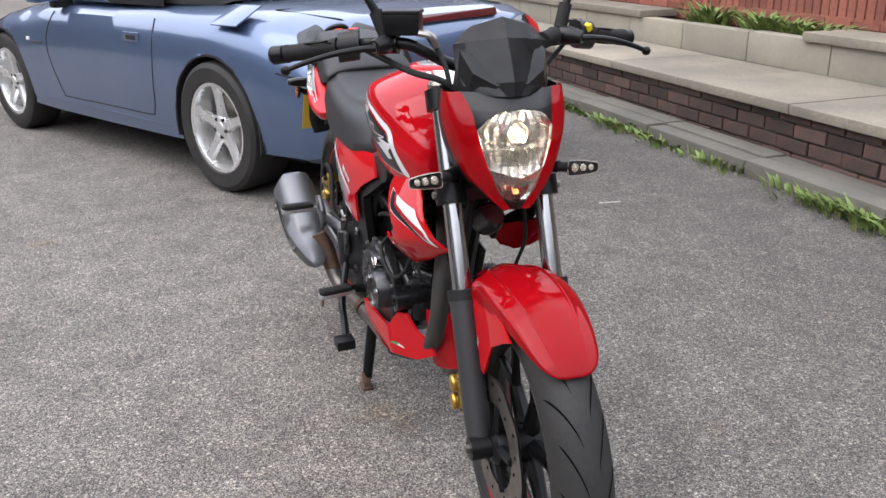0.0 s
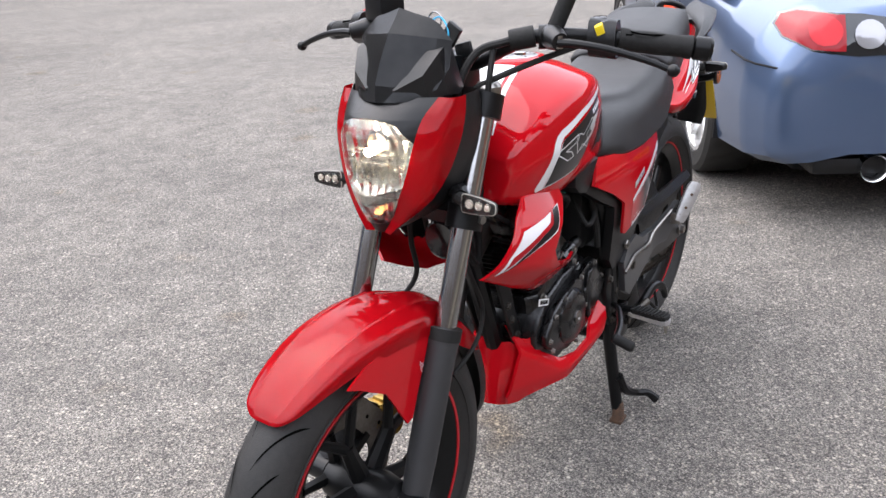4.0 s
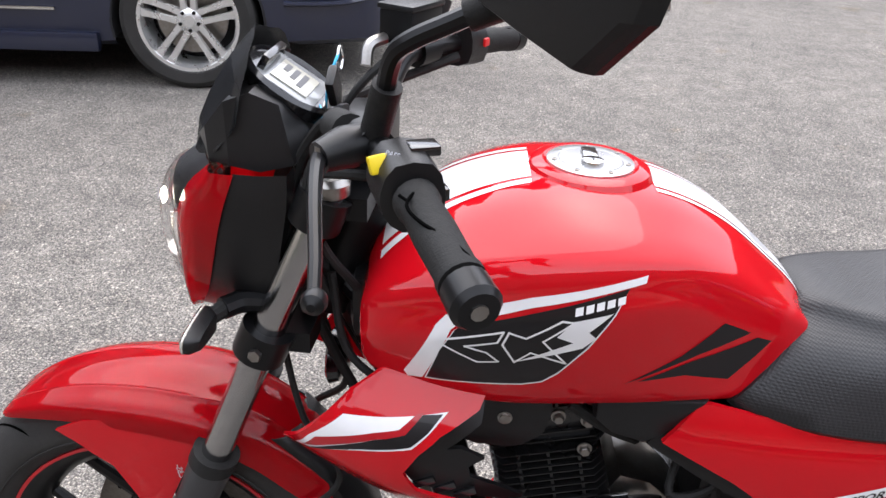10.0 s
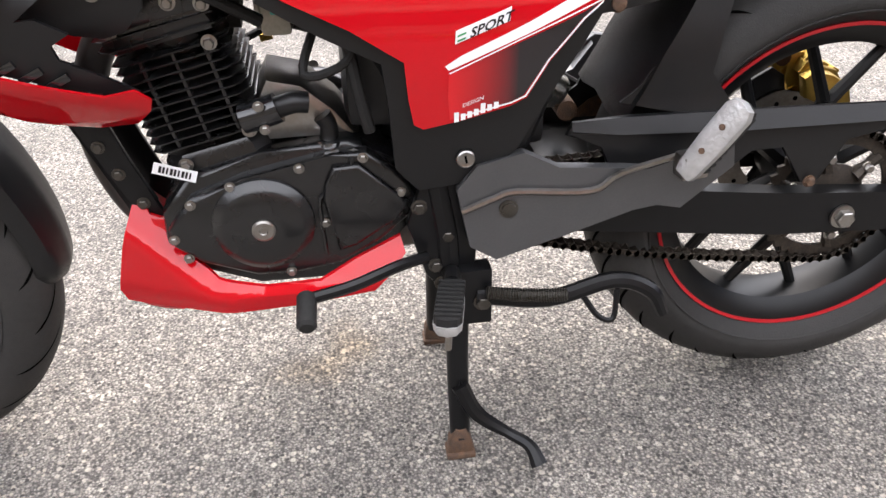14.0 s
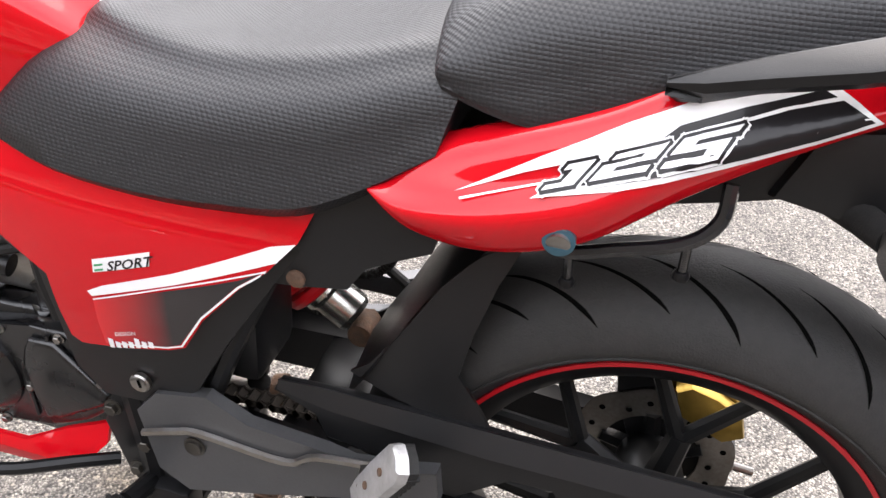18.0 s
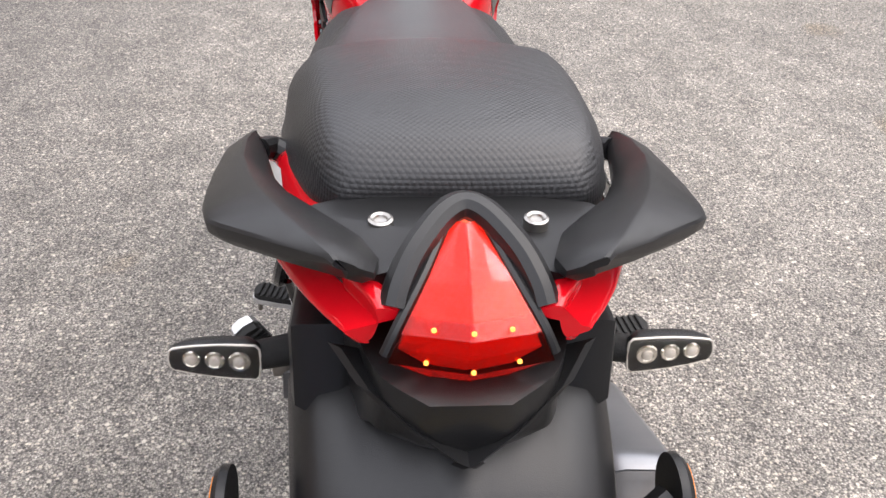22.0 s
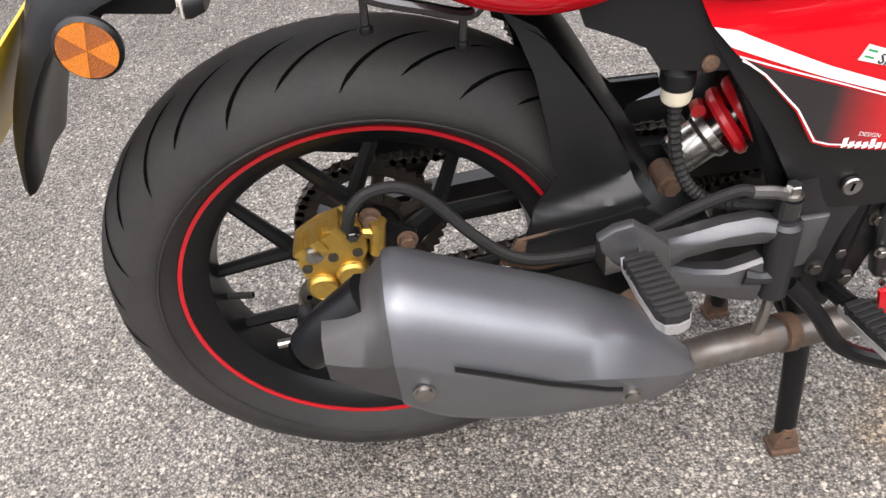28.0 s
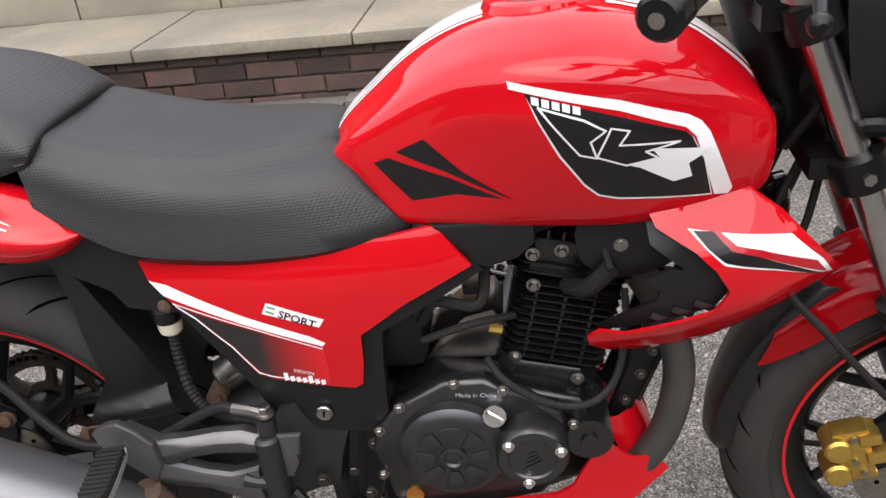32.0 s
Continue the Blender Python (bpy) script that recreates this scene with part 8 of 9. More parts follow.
part("cap_lever", fit(box(-0.008, 0.008, -0.026, 0.014, 0.009, 0.0135, 0.003)), CHROME, fuel_cap, "chrome lock flap")
part("cap_lever", fit(lathe([(0.012, 0.009), (0.0115, 0.0135), (0.008, 0.0145), (0.0003, 0.0145)], (0.0, 0.014, 0), "z", 24)), CHROME, fuel_cap, "chrome lock cover")
part("cap_slot", fit(box(-0.0012, 0.0012, 0.008, 0.02, 0.0143, 0.0149, 0.0002)), GLOSSB, fuel_cap)

# cast lettering on the right engine cover and a mark on the switch housing
def flat_words(name, text, m, size, material, parent):
    cu = bpy.data.curves.new("letters", "FONT")
    cu.body, cu.size, cu.extrude, cu.resolution_u = text, size, 0.0002, 2
    ob = bpy.data.objects.new("letters", cu)
    me = bpy.data.meshes.new_from_object(ob)
    bm = bmesh.new()
    bm.from_mesh(me)
    bpy.data.objects.remove(ob)
    bpy.data.curves.remove(cu)
    bpy.data.meshes.remove(me)
    bmesh.ops.transform(bm, matrix=m, verts=bm.verts)
    return link(name, bm, material, parent, "", 0)


flat_words("origin_lettering", "Made in China", pose(0.614, -0.1232, 0.462, 90, 3, 0), 0.0085, DECALG, bike)
flat_words("pass_lettering", "PASS", HEAD @ pose(0.914, 0.236, 0.988, 40, 0, 155), 0.006, DECALG, bike)
pan_tree = BVHTree.FromPolygons([v.co for v in pan_r.data.vertices], [list(p.vertices) for p in pan_r.data.polygons])
decal("pan_mark_green", [(0.748, 0.278), (0.762, 0.2835), (0.778, 0.284), (0.77, 0.2775)], pan_tree, -1, GREEN, pan_r, 0.0008)
decal("pan_mark_white", [(0.77, 0.2775), (0.778, 0.284), (0.787, 0.2805), (0.796, 0.277)], pan_tree, -1, WHITE, pan_r, 0.0008)


# ---- terrace wall in its pieces ----
def wall_piece(name, bm, material, parent, label=""):
    bmesh.ops.transform(bm, matrix=WALL, verts=bm.verts)
    return link(name, bm, material, parent, label, 30)


rng = random.Random(4)
terrace = tagged(wall_piece("wall_terrace", box(X0, X1 - 0.02, 0.055, 0.7, 0.0, 0.288), MORTAR, None), "low terrace wall of dark weathered bricks with concrete coping", "wall", kind="structure")
kerb = tagged(wall_piece("kerb", box(X0, X1, -0.2, 0.05, -0.05, 0.03), KERB, None), "low worn concrete kerb with weeds along its foot", "kerb", kind="structure")
x = X0
while x < X1:
    L = min(0.9, X1 - x)
    wall_piece("kerb_stone", box(x + 0.004, x + L - 0.004, -0.235 + rng.uniform(-0.01, 0.01), -0.1, -0.05, 0.085 + rng.uniform(-0.01, 0.006), 0.022), KERB, kerb)
    wall_piece("kerb_backing", box(x + 0.003, x + L - 0.003, -0.097, 0.035, -0.05, 0.078 + rng.uniform(-0.006, 0.012), 0.012), KERB, kerb)
    x += L
x = X0
while x < X1:
    L = min(0.92 + rng.uniform(-0.1, 0.1), X1 - x)
    if L > 0.05:
        wall_piece("coping_slab", box(x + 0.003, x + L - 0.003, -0.002 + rng.uniform(-0.006, 0.006), 0.79, 0.292, 0.345 + rng.uniform(-0.003, 0.003), 0.008), CONCRETE, terrace)
    x += L
upper = tagged(wall_piece("wall_upper_step", box(X0, X1 + 0.0, 0.86, 1.2, 0.3, 0.5), SOIL, None), "upper step of pale cement blocks with earth behind", "wall", kind="structure")
x = X0
while x < X1:
    L = min(0.75, X1 - x)
    if L > 0.05:
        wall_piece("step_block", box(x + 0.004, x + L - 0.004, 0.795, 0.92, 0.34, 0.535 + rng.uniform(-0.006, 0.006), 0.008), RENDERW, upper)
    x += L
for x0, x1 in ((-8.5, -3.55), (-1.72, 1.6), (2.0, X1)):
    x = x0
    while x < x1:
        L = min(0.88, x1 - x)
        if L > 0.1:
            wall_piece("upper_coping_slab", box(x + 0.003, x + L - 0.003, 0.765, 1.12, 0.53, 0.585, 0.008), CONCRETE, upper)
        x += L
back = tagged(wall_piece("wall_back", box(X0, X1, 1.225, 1.45, 0.3, 1.9), MORTAR, None), "red brick garden wall behind the terrace", "wall", kind="structure")


def brick_mesh(L, D, H):
    bm = box(-L / 2, L / 2, -D / 2, D / 2, -H / 2, H / 2, 0.004)
    me = bpy.data.meshes.new("brick")
    bmesh.ops.recalc_face_normals(bm, faces=bm.faces)
    bm.to_mesh(me)
    bm.free()
    return me


def lay(me, material, parent, m):
    if not me.materials:
        me.materials.append(material)
    ob = new("brick", me)
    ob.matrix_world = WALL @ m
    ob.parent = parent
    return ob


# ---- earth, plants and litter ----
LEAF = mat("weed_leaf", (0.13, 0.2, 0.045), 0.6, grain=0.4, scale=90, color2=(0.2, 0.22, 0.07))
STRAW = mat("dry_grass", (0.3, 0.25, 0.12), 0.8, grain=0.4, scale=90)
FLOWER = mat("dandelion", (0.8, 0.55, 0.01), 0.6)


def tuft(p, n, h, spread, broad=0.0, dry=0.3, seed=0, name="weed_tuft", label="small tuft of green weeds and dry grass at the kerb"):
    """A clump of curved blades and some broad leaves."""
    r = random.Random(seed)
    green, straw = bmesh.new(), bmesh.new()
    for i in range(n):
        a, d = r.uniform(0, 6.283), r.uniform(0, spread)
        base = Vector((math.cos(a) * d * 1.6, math.sin(a) * d * 0.7, 0))
        lean = Vector((math.cos(a), math.sin(a), 0)) * r.uniform(0.2, 1.1)
        hh = h * r.uniform(0.45, 1.0)
        leafy = r.random() < broad
        w = (0.012 if leafy else 0.003) * r.uniform(0.7, 1.3)
        side = Vector((-math.sin(a + r.uniform(-1, 1)), math.cos(a), 0)) * w
        bm = straw if r.random() < dry and not leafy else green
        prev = None
        for k in range(5):
            t = k / 4
            c = base + Vector((0, 0, hh * (t - 0.35 * t * t))) + lean * hh * t * t
            ww = side * ((math.sin(math.pi * min(1, 0.15 + 0.85 * t)) + 0.1) if leafy else (1 - t * 0.9))
            cur = (bm.verts.new(c - ww), bm.verts.new(c + ww + Vector((0, 0, 0.2 * w))))
            if prev:
                bm.faces.new([prev[0], prev[1], cur[1], cur[0]])
            prev = cur
    t = tagged(empty(name, Matrix.Translation(p)), label, "weed", "weeds along the kerb")
    part("leaves", green, LEAF, t, "", 0)["kind"] = "stuff"
    if len(straw.verts):
        part("dry_blades", straw, STRAW, t, "straw-coloured dry blades", 0)["kind"] = "stuff"
    else:
        straw.free()
    return t


spots = [(-5.05, 2.6, 70, 0.12, 0.1), (-2.86, 2.16, 90, 0.11, 0.12), (-2.6, 2.2, 40, 0.06, 0.08), (-2.1, 2.14, 110, 0.12, 0.14), (-1.85, 2.17, 50, 0.08, 0.08), (-2.23, 2.2, 60, 0.1, 0.12), (-1.6, 2.11, 80, 0.11, 0.16), (-1.1, 2.06, 90, 0.1, 0.16), (-0.43, 2.03, 130, 0.12, 0.18), (-0.08, 1.98, 160, 0.13, 0.18), (0.2, 1.97, 150, 0.12, 0.2), (-0.34, 2.25, 60, 0.08, 0.1), (-0.2, 2.22, 50, 0.09, 0.06), (-0.07, 2.24, 70, 0.11, 0.08),
         (0.9, 2.06, 50, 0.08, 0.08), (1.58, 2.06, 130, 0.12, 0.13), (1.68, 2.02, 60, 0.08, 0.06), (2.26, 2.05, 110, 0.11, 0.1), (2.45, 2.05, 110, 0.15, 0.07), (2.93, 2.04, 150, 0.16, 0.12), (3.22, 2.04, 110, 0.15, 0.12), (3.74, 2.05, 80, 0.09, 0.12), (3.78, 2.38, 160, 0.24, 0.16)]
for i, (x, y, n, h, sp) in enumerate(spots):
    tuft(WALL @ Vector((x, -0.255 if x < 3.6 else y - 2.2, 0.0)), n, h, sp, 0.4, 0.3, 10 + i)
for i, x in enumerate((-3.0, -2.4, -2.15, -1.9)):
    tuft(WALL @ Vector((x, 1.02, 0.48)), 130, 0.3 - 0.03 * i, 0.14, 0.8, 0.1, 40 + i, "bank_plant", "leafy green weed growing in the earth bank")
for i, (x, y) in enumerate(((3.526, 1.9), (3.42, 1.93), (3.49, 2.02), (1.36, 2.0))):
    z = 0.07 + 0.02 * (i % 2)
    fl = tagged(empty("dandelion", pose(x, y, 0)), "yellow dandelion flower on a thin stem", "flower", "dandelions")
    part("stem", tube([(0, 0, 0), (0.005, 0.004, z * 0.6), (0.003, 0.008, z)], 0.0016, 5), LEAF, fl)
    bm = bmesh.new()
    for k in range(14):
        a = k * 0.4488
        bm.faces.new([bm.verts.new(Vector((0.003, 0.008, z)) + Vector(p)) for p in ((0, 0, 0), (0.012 * math.cos(a - 0.18), 0.012 * math.sin(a - 0.18), 0.004), (0.016 * math.cos(a), 0.016 * math.sin(a), 0.003), (0.012 * math.cos(a + 0.18), 0.012 * math.sin(a + 0.18), 0.004))])
    part("petals", bm, FLOWER, fl, "", 0)
PAPER = mat("crumpled_paper", (0.75, 0.74, 0.7), 0.8, grain=0.15, scale=60, bump=0.4, bscale=60)
for x, y, w, h, a in ((3.404, 1.932, 0.06, 0.035, 30), (1.47, 2.055, 0.1, 0.07, 15), (4.0, 1.0, 0.03, 0.02, 60)):
    r = random.Random(int(x * 100))
    bm = bmesh.new()
    bmesh.ops.create_grid(bm, x_segments=7, y_segments=5, size=0.5)
    for v in bm.verts:
        v.co = Vector((v.co.x * w, v.co.y * h, 0.006 + r.uniform(0, 0.014) * (w / 0.1)))
    bmesh.ops.solidify(bm, geom=bm.faces[:], thickness=0.0008)
    ob = tagged(link("litter_paper", bm, PAPER, None, "", 20), "crumpled scrap of white paper on the tarmac", "litter")
    ob.matrix_world = pose(x, y, 0.002, 0, 0, a)
# pale concrete path beyond the end of the wall
bm = bmesh.new()
edge = [(3.62, 2.6), (3.78, 2.3), (4.0, 1.78), (4.17, 1.32), (4.38, 0.85), (4.62, 0.2), (5.0, -0.4), (8.5, -0.2), (8.5, 6.0), (3.62, 6.0)]
lo = [bm.verts.new((a + rng.uniform(-0.02, 0.02), b, -0.02)) for a, b in edge]
hi = [bm.verts.new((v.co.x, v.co.y, 0.012)) for v in lo]
bm.faces.new(hi)
for i in range(len(lo)):
    bm.faces.new([lo[i], lo[(i + 1) % len(lo)], hi[(i + 1) % len(lo)], hi[i]])
tagged(link("pavement", bm, mat("path_concrete", (0.3, 0.26, 0.2), 0.9, grain=0.5, scale=60, bump=0.5, bscale=120, stain=0.7, sscale=2.5, color2=(0.15, 0.14, 0.11))), "pale stained concrete path at the edge of the tarmac", "path", kind="structure")
tagged(link("ground_mark", box(-0.05, 0.05, -0.004, 0.004, 0.001, 0.003, m=pose(-0.75, 1.35, 0, 0, 0, 80)), mat("chalk", (0.5, 0.48, 0.44), 0.9, grain=0.7, scale=50)), "faint pale paint mark on the tarmac", "marking", kind="structure")
lawn = bmesh.new()
bmesh.ops.create_grid(lawn, x_segments=2, y_segments=2, size=1)
bmesh.ops.transform(lawn, matrix=pose(-21, -15.5, 0.02) @ Matrix.Diagonal((4, 7, 1, 1)), verts=lawn.verts)
tagged(link("grass", lawn, mat("far_grass", (0.08, 0.14, 0.03), 0.9, grain=0.6, scale=12, bump=0.8, bscale=40)), "strip of green grass at the far edge", "grass", kind="structure")

# plain walls added far out of view, to cut light from the horizon
SKY_BLOCK = mat("sky_block_brick", (0.13, 0.09, 0.075), 0.9, grain=0.5, scale=8, stain=0.7, sscale=0.6, color2=(0.05, 0.05, 0.045))
for name, x0, x1, y0, y1 in (("wall_east", 22.0, 22.4, -24.4, 16.0), ("wall_west", -26.4, -26.0, -24.4, 16.0), ("wall_south", -26.0, 22.0, -24.4, -24.0), ("wall_north", -26.0, 22.0, 15.6, 16.0)):
    tagged(link(name, box(x0, x1, y0, y1, 0, 9.0), SKY_BLOCK), "added tall dark brick wall, out of view, dimming the horizon light", "wall", kind="structure")


# ---- parked vehicles ----
def paint(name, color, flake=0.4):
    return mat(name, color, 0.32, metal=flake, coat=1.0, grain=0.12, scale=700, stain=0.08, sscale=3)


ALLOY = mat("silver_alloy", (0.8, 0.8, 0.79), 0.28, metal=0.8, grain=0.1, scale=200, stain=0.2, sscale=20)
DARKIN = mat("dark_inside", (0.008, 0.008, 0.009), 0.9)
CARGLASS = mat("car_glass", (0.01, 0.012, 0.014), 0.05, coat=1.0)


def car_wheel(name, parent, m, r, w, rim, spokes, twin):
    """A road wheel, axle along y, outer face towards +y."""
    hub = empty(name, m, parent)
    part("tyre", lathe([(rim - 0.004, w * 0.42), (rim + 0.01, w * 0.5), (r - 0.03, w * 0.52), (r - 0.008, w * 0.46), (r, w * 0.36), (r, 0), (r, -w * 0.36), (r - 0.008, -w * 0.46), (r - 0.03, -w * 0.5), (rim, -w * 0.45)], n=56, closed=True), TYRE, hub)
    part("rim", lathe([(rim + 0.004, w * 0.47), (rim - 0.012, w * 0.46), (rim - 0.02, w * 0.36), (rim - 0.028, -w * 0.4), (rim - 0.02, -w * 0.42), (rim - 0.012, 0.0)], n=56, closed=True), ALLOY, hub)
    part("brake_disc", lathe([(0.05, 0.0), (rim * 0.72, 0.0), (rim * 0.72, -0.02), (0.05, -0.02)], n=40), STEEL, hub)
    part("wheel_well", lathe([(0.02, -w * 0.3), (rim - 0.02, -w * 0.3), (rim - 0.02, -w * 0.34), (0.02, -w * 0.34)], n=32), DARKIN, hub)
    for k in range(spokes):
        q = 2 * math.pi * k / spokes + math.pi / 2
        for s in ((-1, 1) if twin else (0,)):
            bm = bmesh.new()
            dirv, per = Vector((math.cos(q), 0, math.sin(q))), Vector((-math.sin(q), 0, math.cos(q)))
            rings = []
            widths = (0.02, 0.016, 0.019, 0.027) if twin else (0.036, 0.025, 0.0235, 0.036)
            for f, wd, yy in zip((0.045, rim * 0.45, rim * 0.8, rim - 0.012), widths, (0.34, 0.36, 0.4, 0.43)):
                if twin:
                    wd *= 0.95
                c = dirv * f + per * s * (0.019 + 0.014 * (f / rim))
                rings.append([c + per * (-wd) + Vector((0, w * yy - 0.02, 0)), c + per * (-wd * 0.8) + Vector((0, w * yy, 0)), c + per * (wd * 0.8) + Vector((0, w * yy, 0)), c + per * wd + Vector((0, w * yy - 0.02, 0))])
            part("spoke", loft(rings, bm), ALLOY, hub)
    part("centre_cap", lathe([(0.055, w * 0.25), (0.06, w * 0.33), (0.045, w * 0.37), (0.03, w * 0.385), (0.028, w * 0.4), (0.01, w * 0.405)], n=28), ALLOY, hub)
    for k in range(5):
        a = 2 * math.pi * k / 5 + 0.9
        part("wheel_nut", lathe([(0.009, w * 0.34), (0.009, w * 0.385)], (0.045 * math.cos(a), 0, 0.045 * math.sin(a)), "y", 8), SATIN, hub)
    return hub


def car_body(stations, wb, arch, paint_mat, root, nx=110):
    """Skin from stations (x, half width, sill z, belt z, deck z, tumble); arches are cut and their rims rounded."""
    def sample(x):
        for a, b in zip(stations, stations[1:]):
            if x <= b[0]:
                f = (x - a[0]) / (b[0] - a[0])
                f = f * f * (3 - 2 * f) if 0 < a[0] < wb else f
                return [p + (q - p) * f for p, q in zip(a, b)]
        return stations[-1]

    x0, x1 = stations[0][0], stations[-1][0]
    xs = [x0 + (x1 - x0) * (0.5 - 0.5 * math.cos(math.pi * i / nx)) * 0.35 + (x1 - x0) * i / nx * 0.65 for i in range(nx + 1)]
    cols = []
    for x in xs:
        _, w, zs, zb, zd, t = sample(x)
        h = zb - zs
        half = [(w * 0.9, zs - 0.01), (w * 0.97, zs + 0.02), (w * 0.985, zs + h * 0.16), (w * 0.992, zs + h * 0.3), (w, zs + h * 0.46), (w * 0.998, zs + h * 0.6), (w * 0.99, zs + h * 0.74), (w * 0.975, zs + h * 0.88), (w * 0.945, zb), (w * 0.88, zb + (zd - zb) * 0.5), (w * 0.74, zb + (zd - zb) * 0.85), (w * 0.45, zd - 0.004), (0, zd)]
        cols.append([(x, y, z) for y, z in half] + [(x, -y, z) for y, z in reversed(half[:-1])])
    bm = bmesh.new()
    vv = [[bm.verts.new(p) for p in c] for c in cols]
    for a, b in zip(vv, vv[1:]):
        for i in range(len(a) - 1):
            bm.faces.new([a[i], a[i + 1], b[i + 1], b[i]])
    for c in (vv[0], vv[-1]):
        bm.faces.new(c)
    bmesh.ops.subdivide_edges(bm, edges=[e for e in bm.edges if abs(e.verts[0].co.x - e.verts[1].co.x) < 0.01 and max(v.co.z for v in e.verts) < stations[0][3] + 0.15], cuts=1)
    for ax in (0.0, wb):
        gone = [f for f in bm.faces if math.hypot(f.calc_center_median().x - ax, f.calc_center_median().z - 0.31) < arch and abs(f.calc_center_median().y) > 0.4]
        bmesh.ops.delete(bm, geom=gone, context="FACES")
        for v in bm.verts:
            if v.is_boundary and abs(v.co.y) > 0.4:
                d = Vector((v.co.x - ax, 0, v.co.z - 0.31))
                if 0.6 * arch < d.length < 1.35 * arch and v.co.z > 0.2:
                    d = d.normalized() * arch
                    v.co.x, v.co.z = ax + d.x, 0.31 + d.z
    body = part("body", bm, paint_mat, root, "", 40)
    for ax in (0.0, wb):
        w = sample(ax)[1]
        for s in (1, -1):
            prof = [(arch + 0.004, s * (w - 0.012)), (arch + 0.012, s * (w - 0.1)), (arch + 0.01, s * (w - 0.32)), (arch - 0.004, s * (w - 0.32)), (arch - 0.004, s * (w - 0.1)), (arch - 0.006, s * (w - 0.012))]
            bm = bmesh.new()
            n = 26
            rings = [[(ax + r * math.cos(q), y, 0.31 + r * math.sin(q)) for r, y in prof] for q in (math.radians(-12 + 204 * i / n) for i in range(n + 1))]
            part("arch_liner", loft(rings, bm), DARKIN, root)
    return body, sample


TAILRED = mat("tail_red", (0.3, 0.006, 0.012), 0.3, coat=0.3, spec=0.3)
TAILRED2 = mat("tail_round_red", (0.5, 0.008, 0.015), 0.3, coat=0.3, spec=0.3)
TAILCLEAR = mat("tail_clear", (0.35, 0.35, 0.37), 0.2, metal=0.6, coat=1)


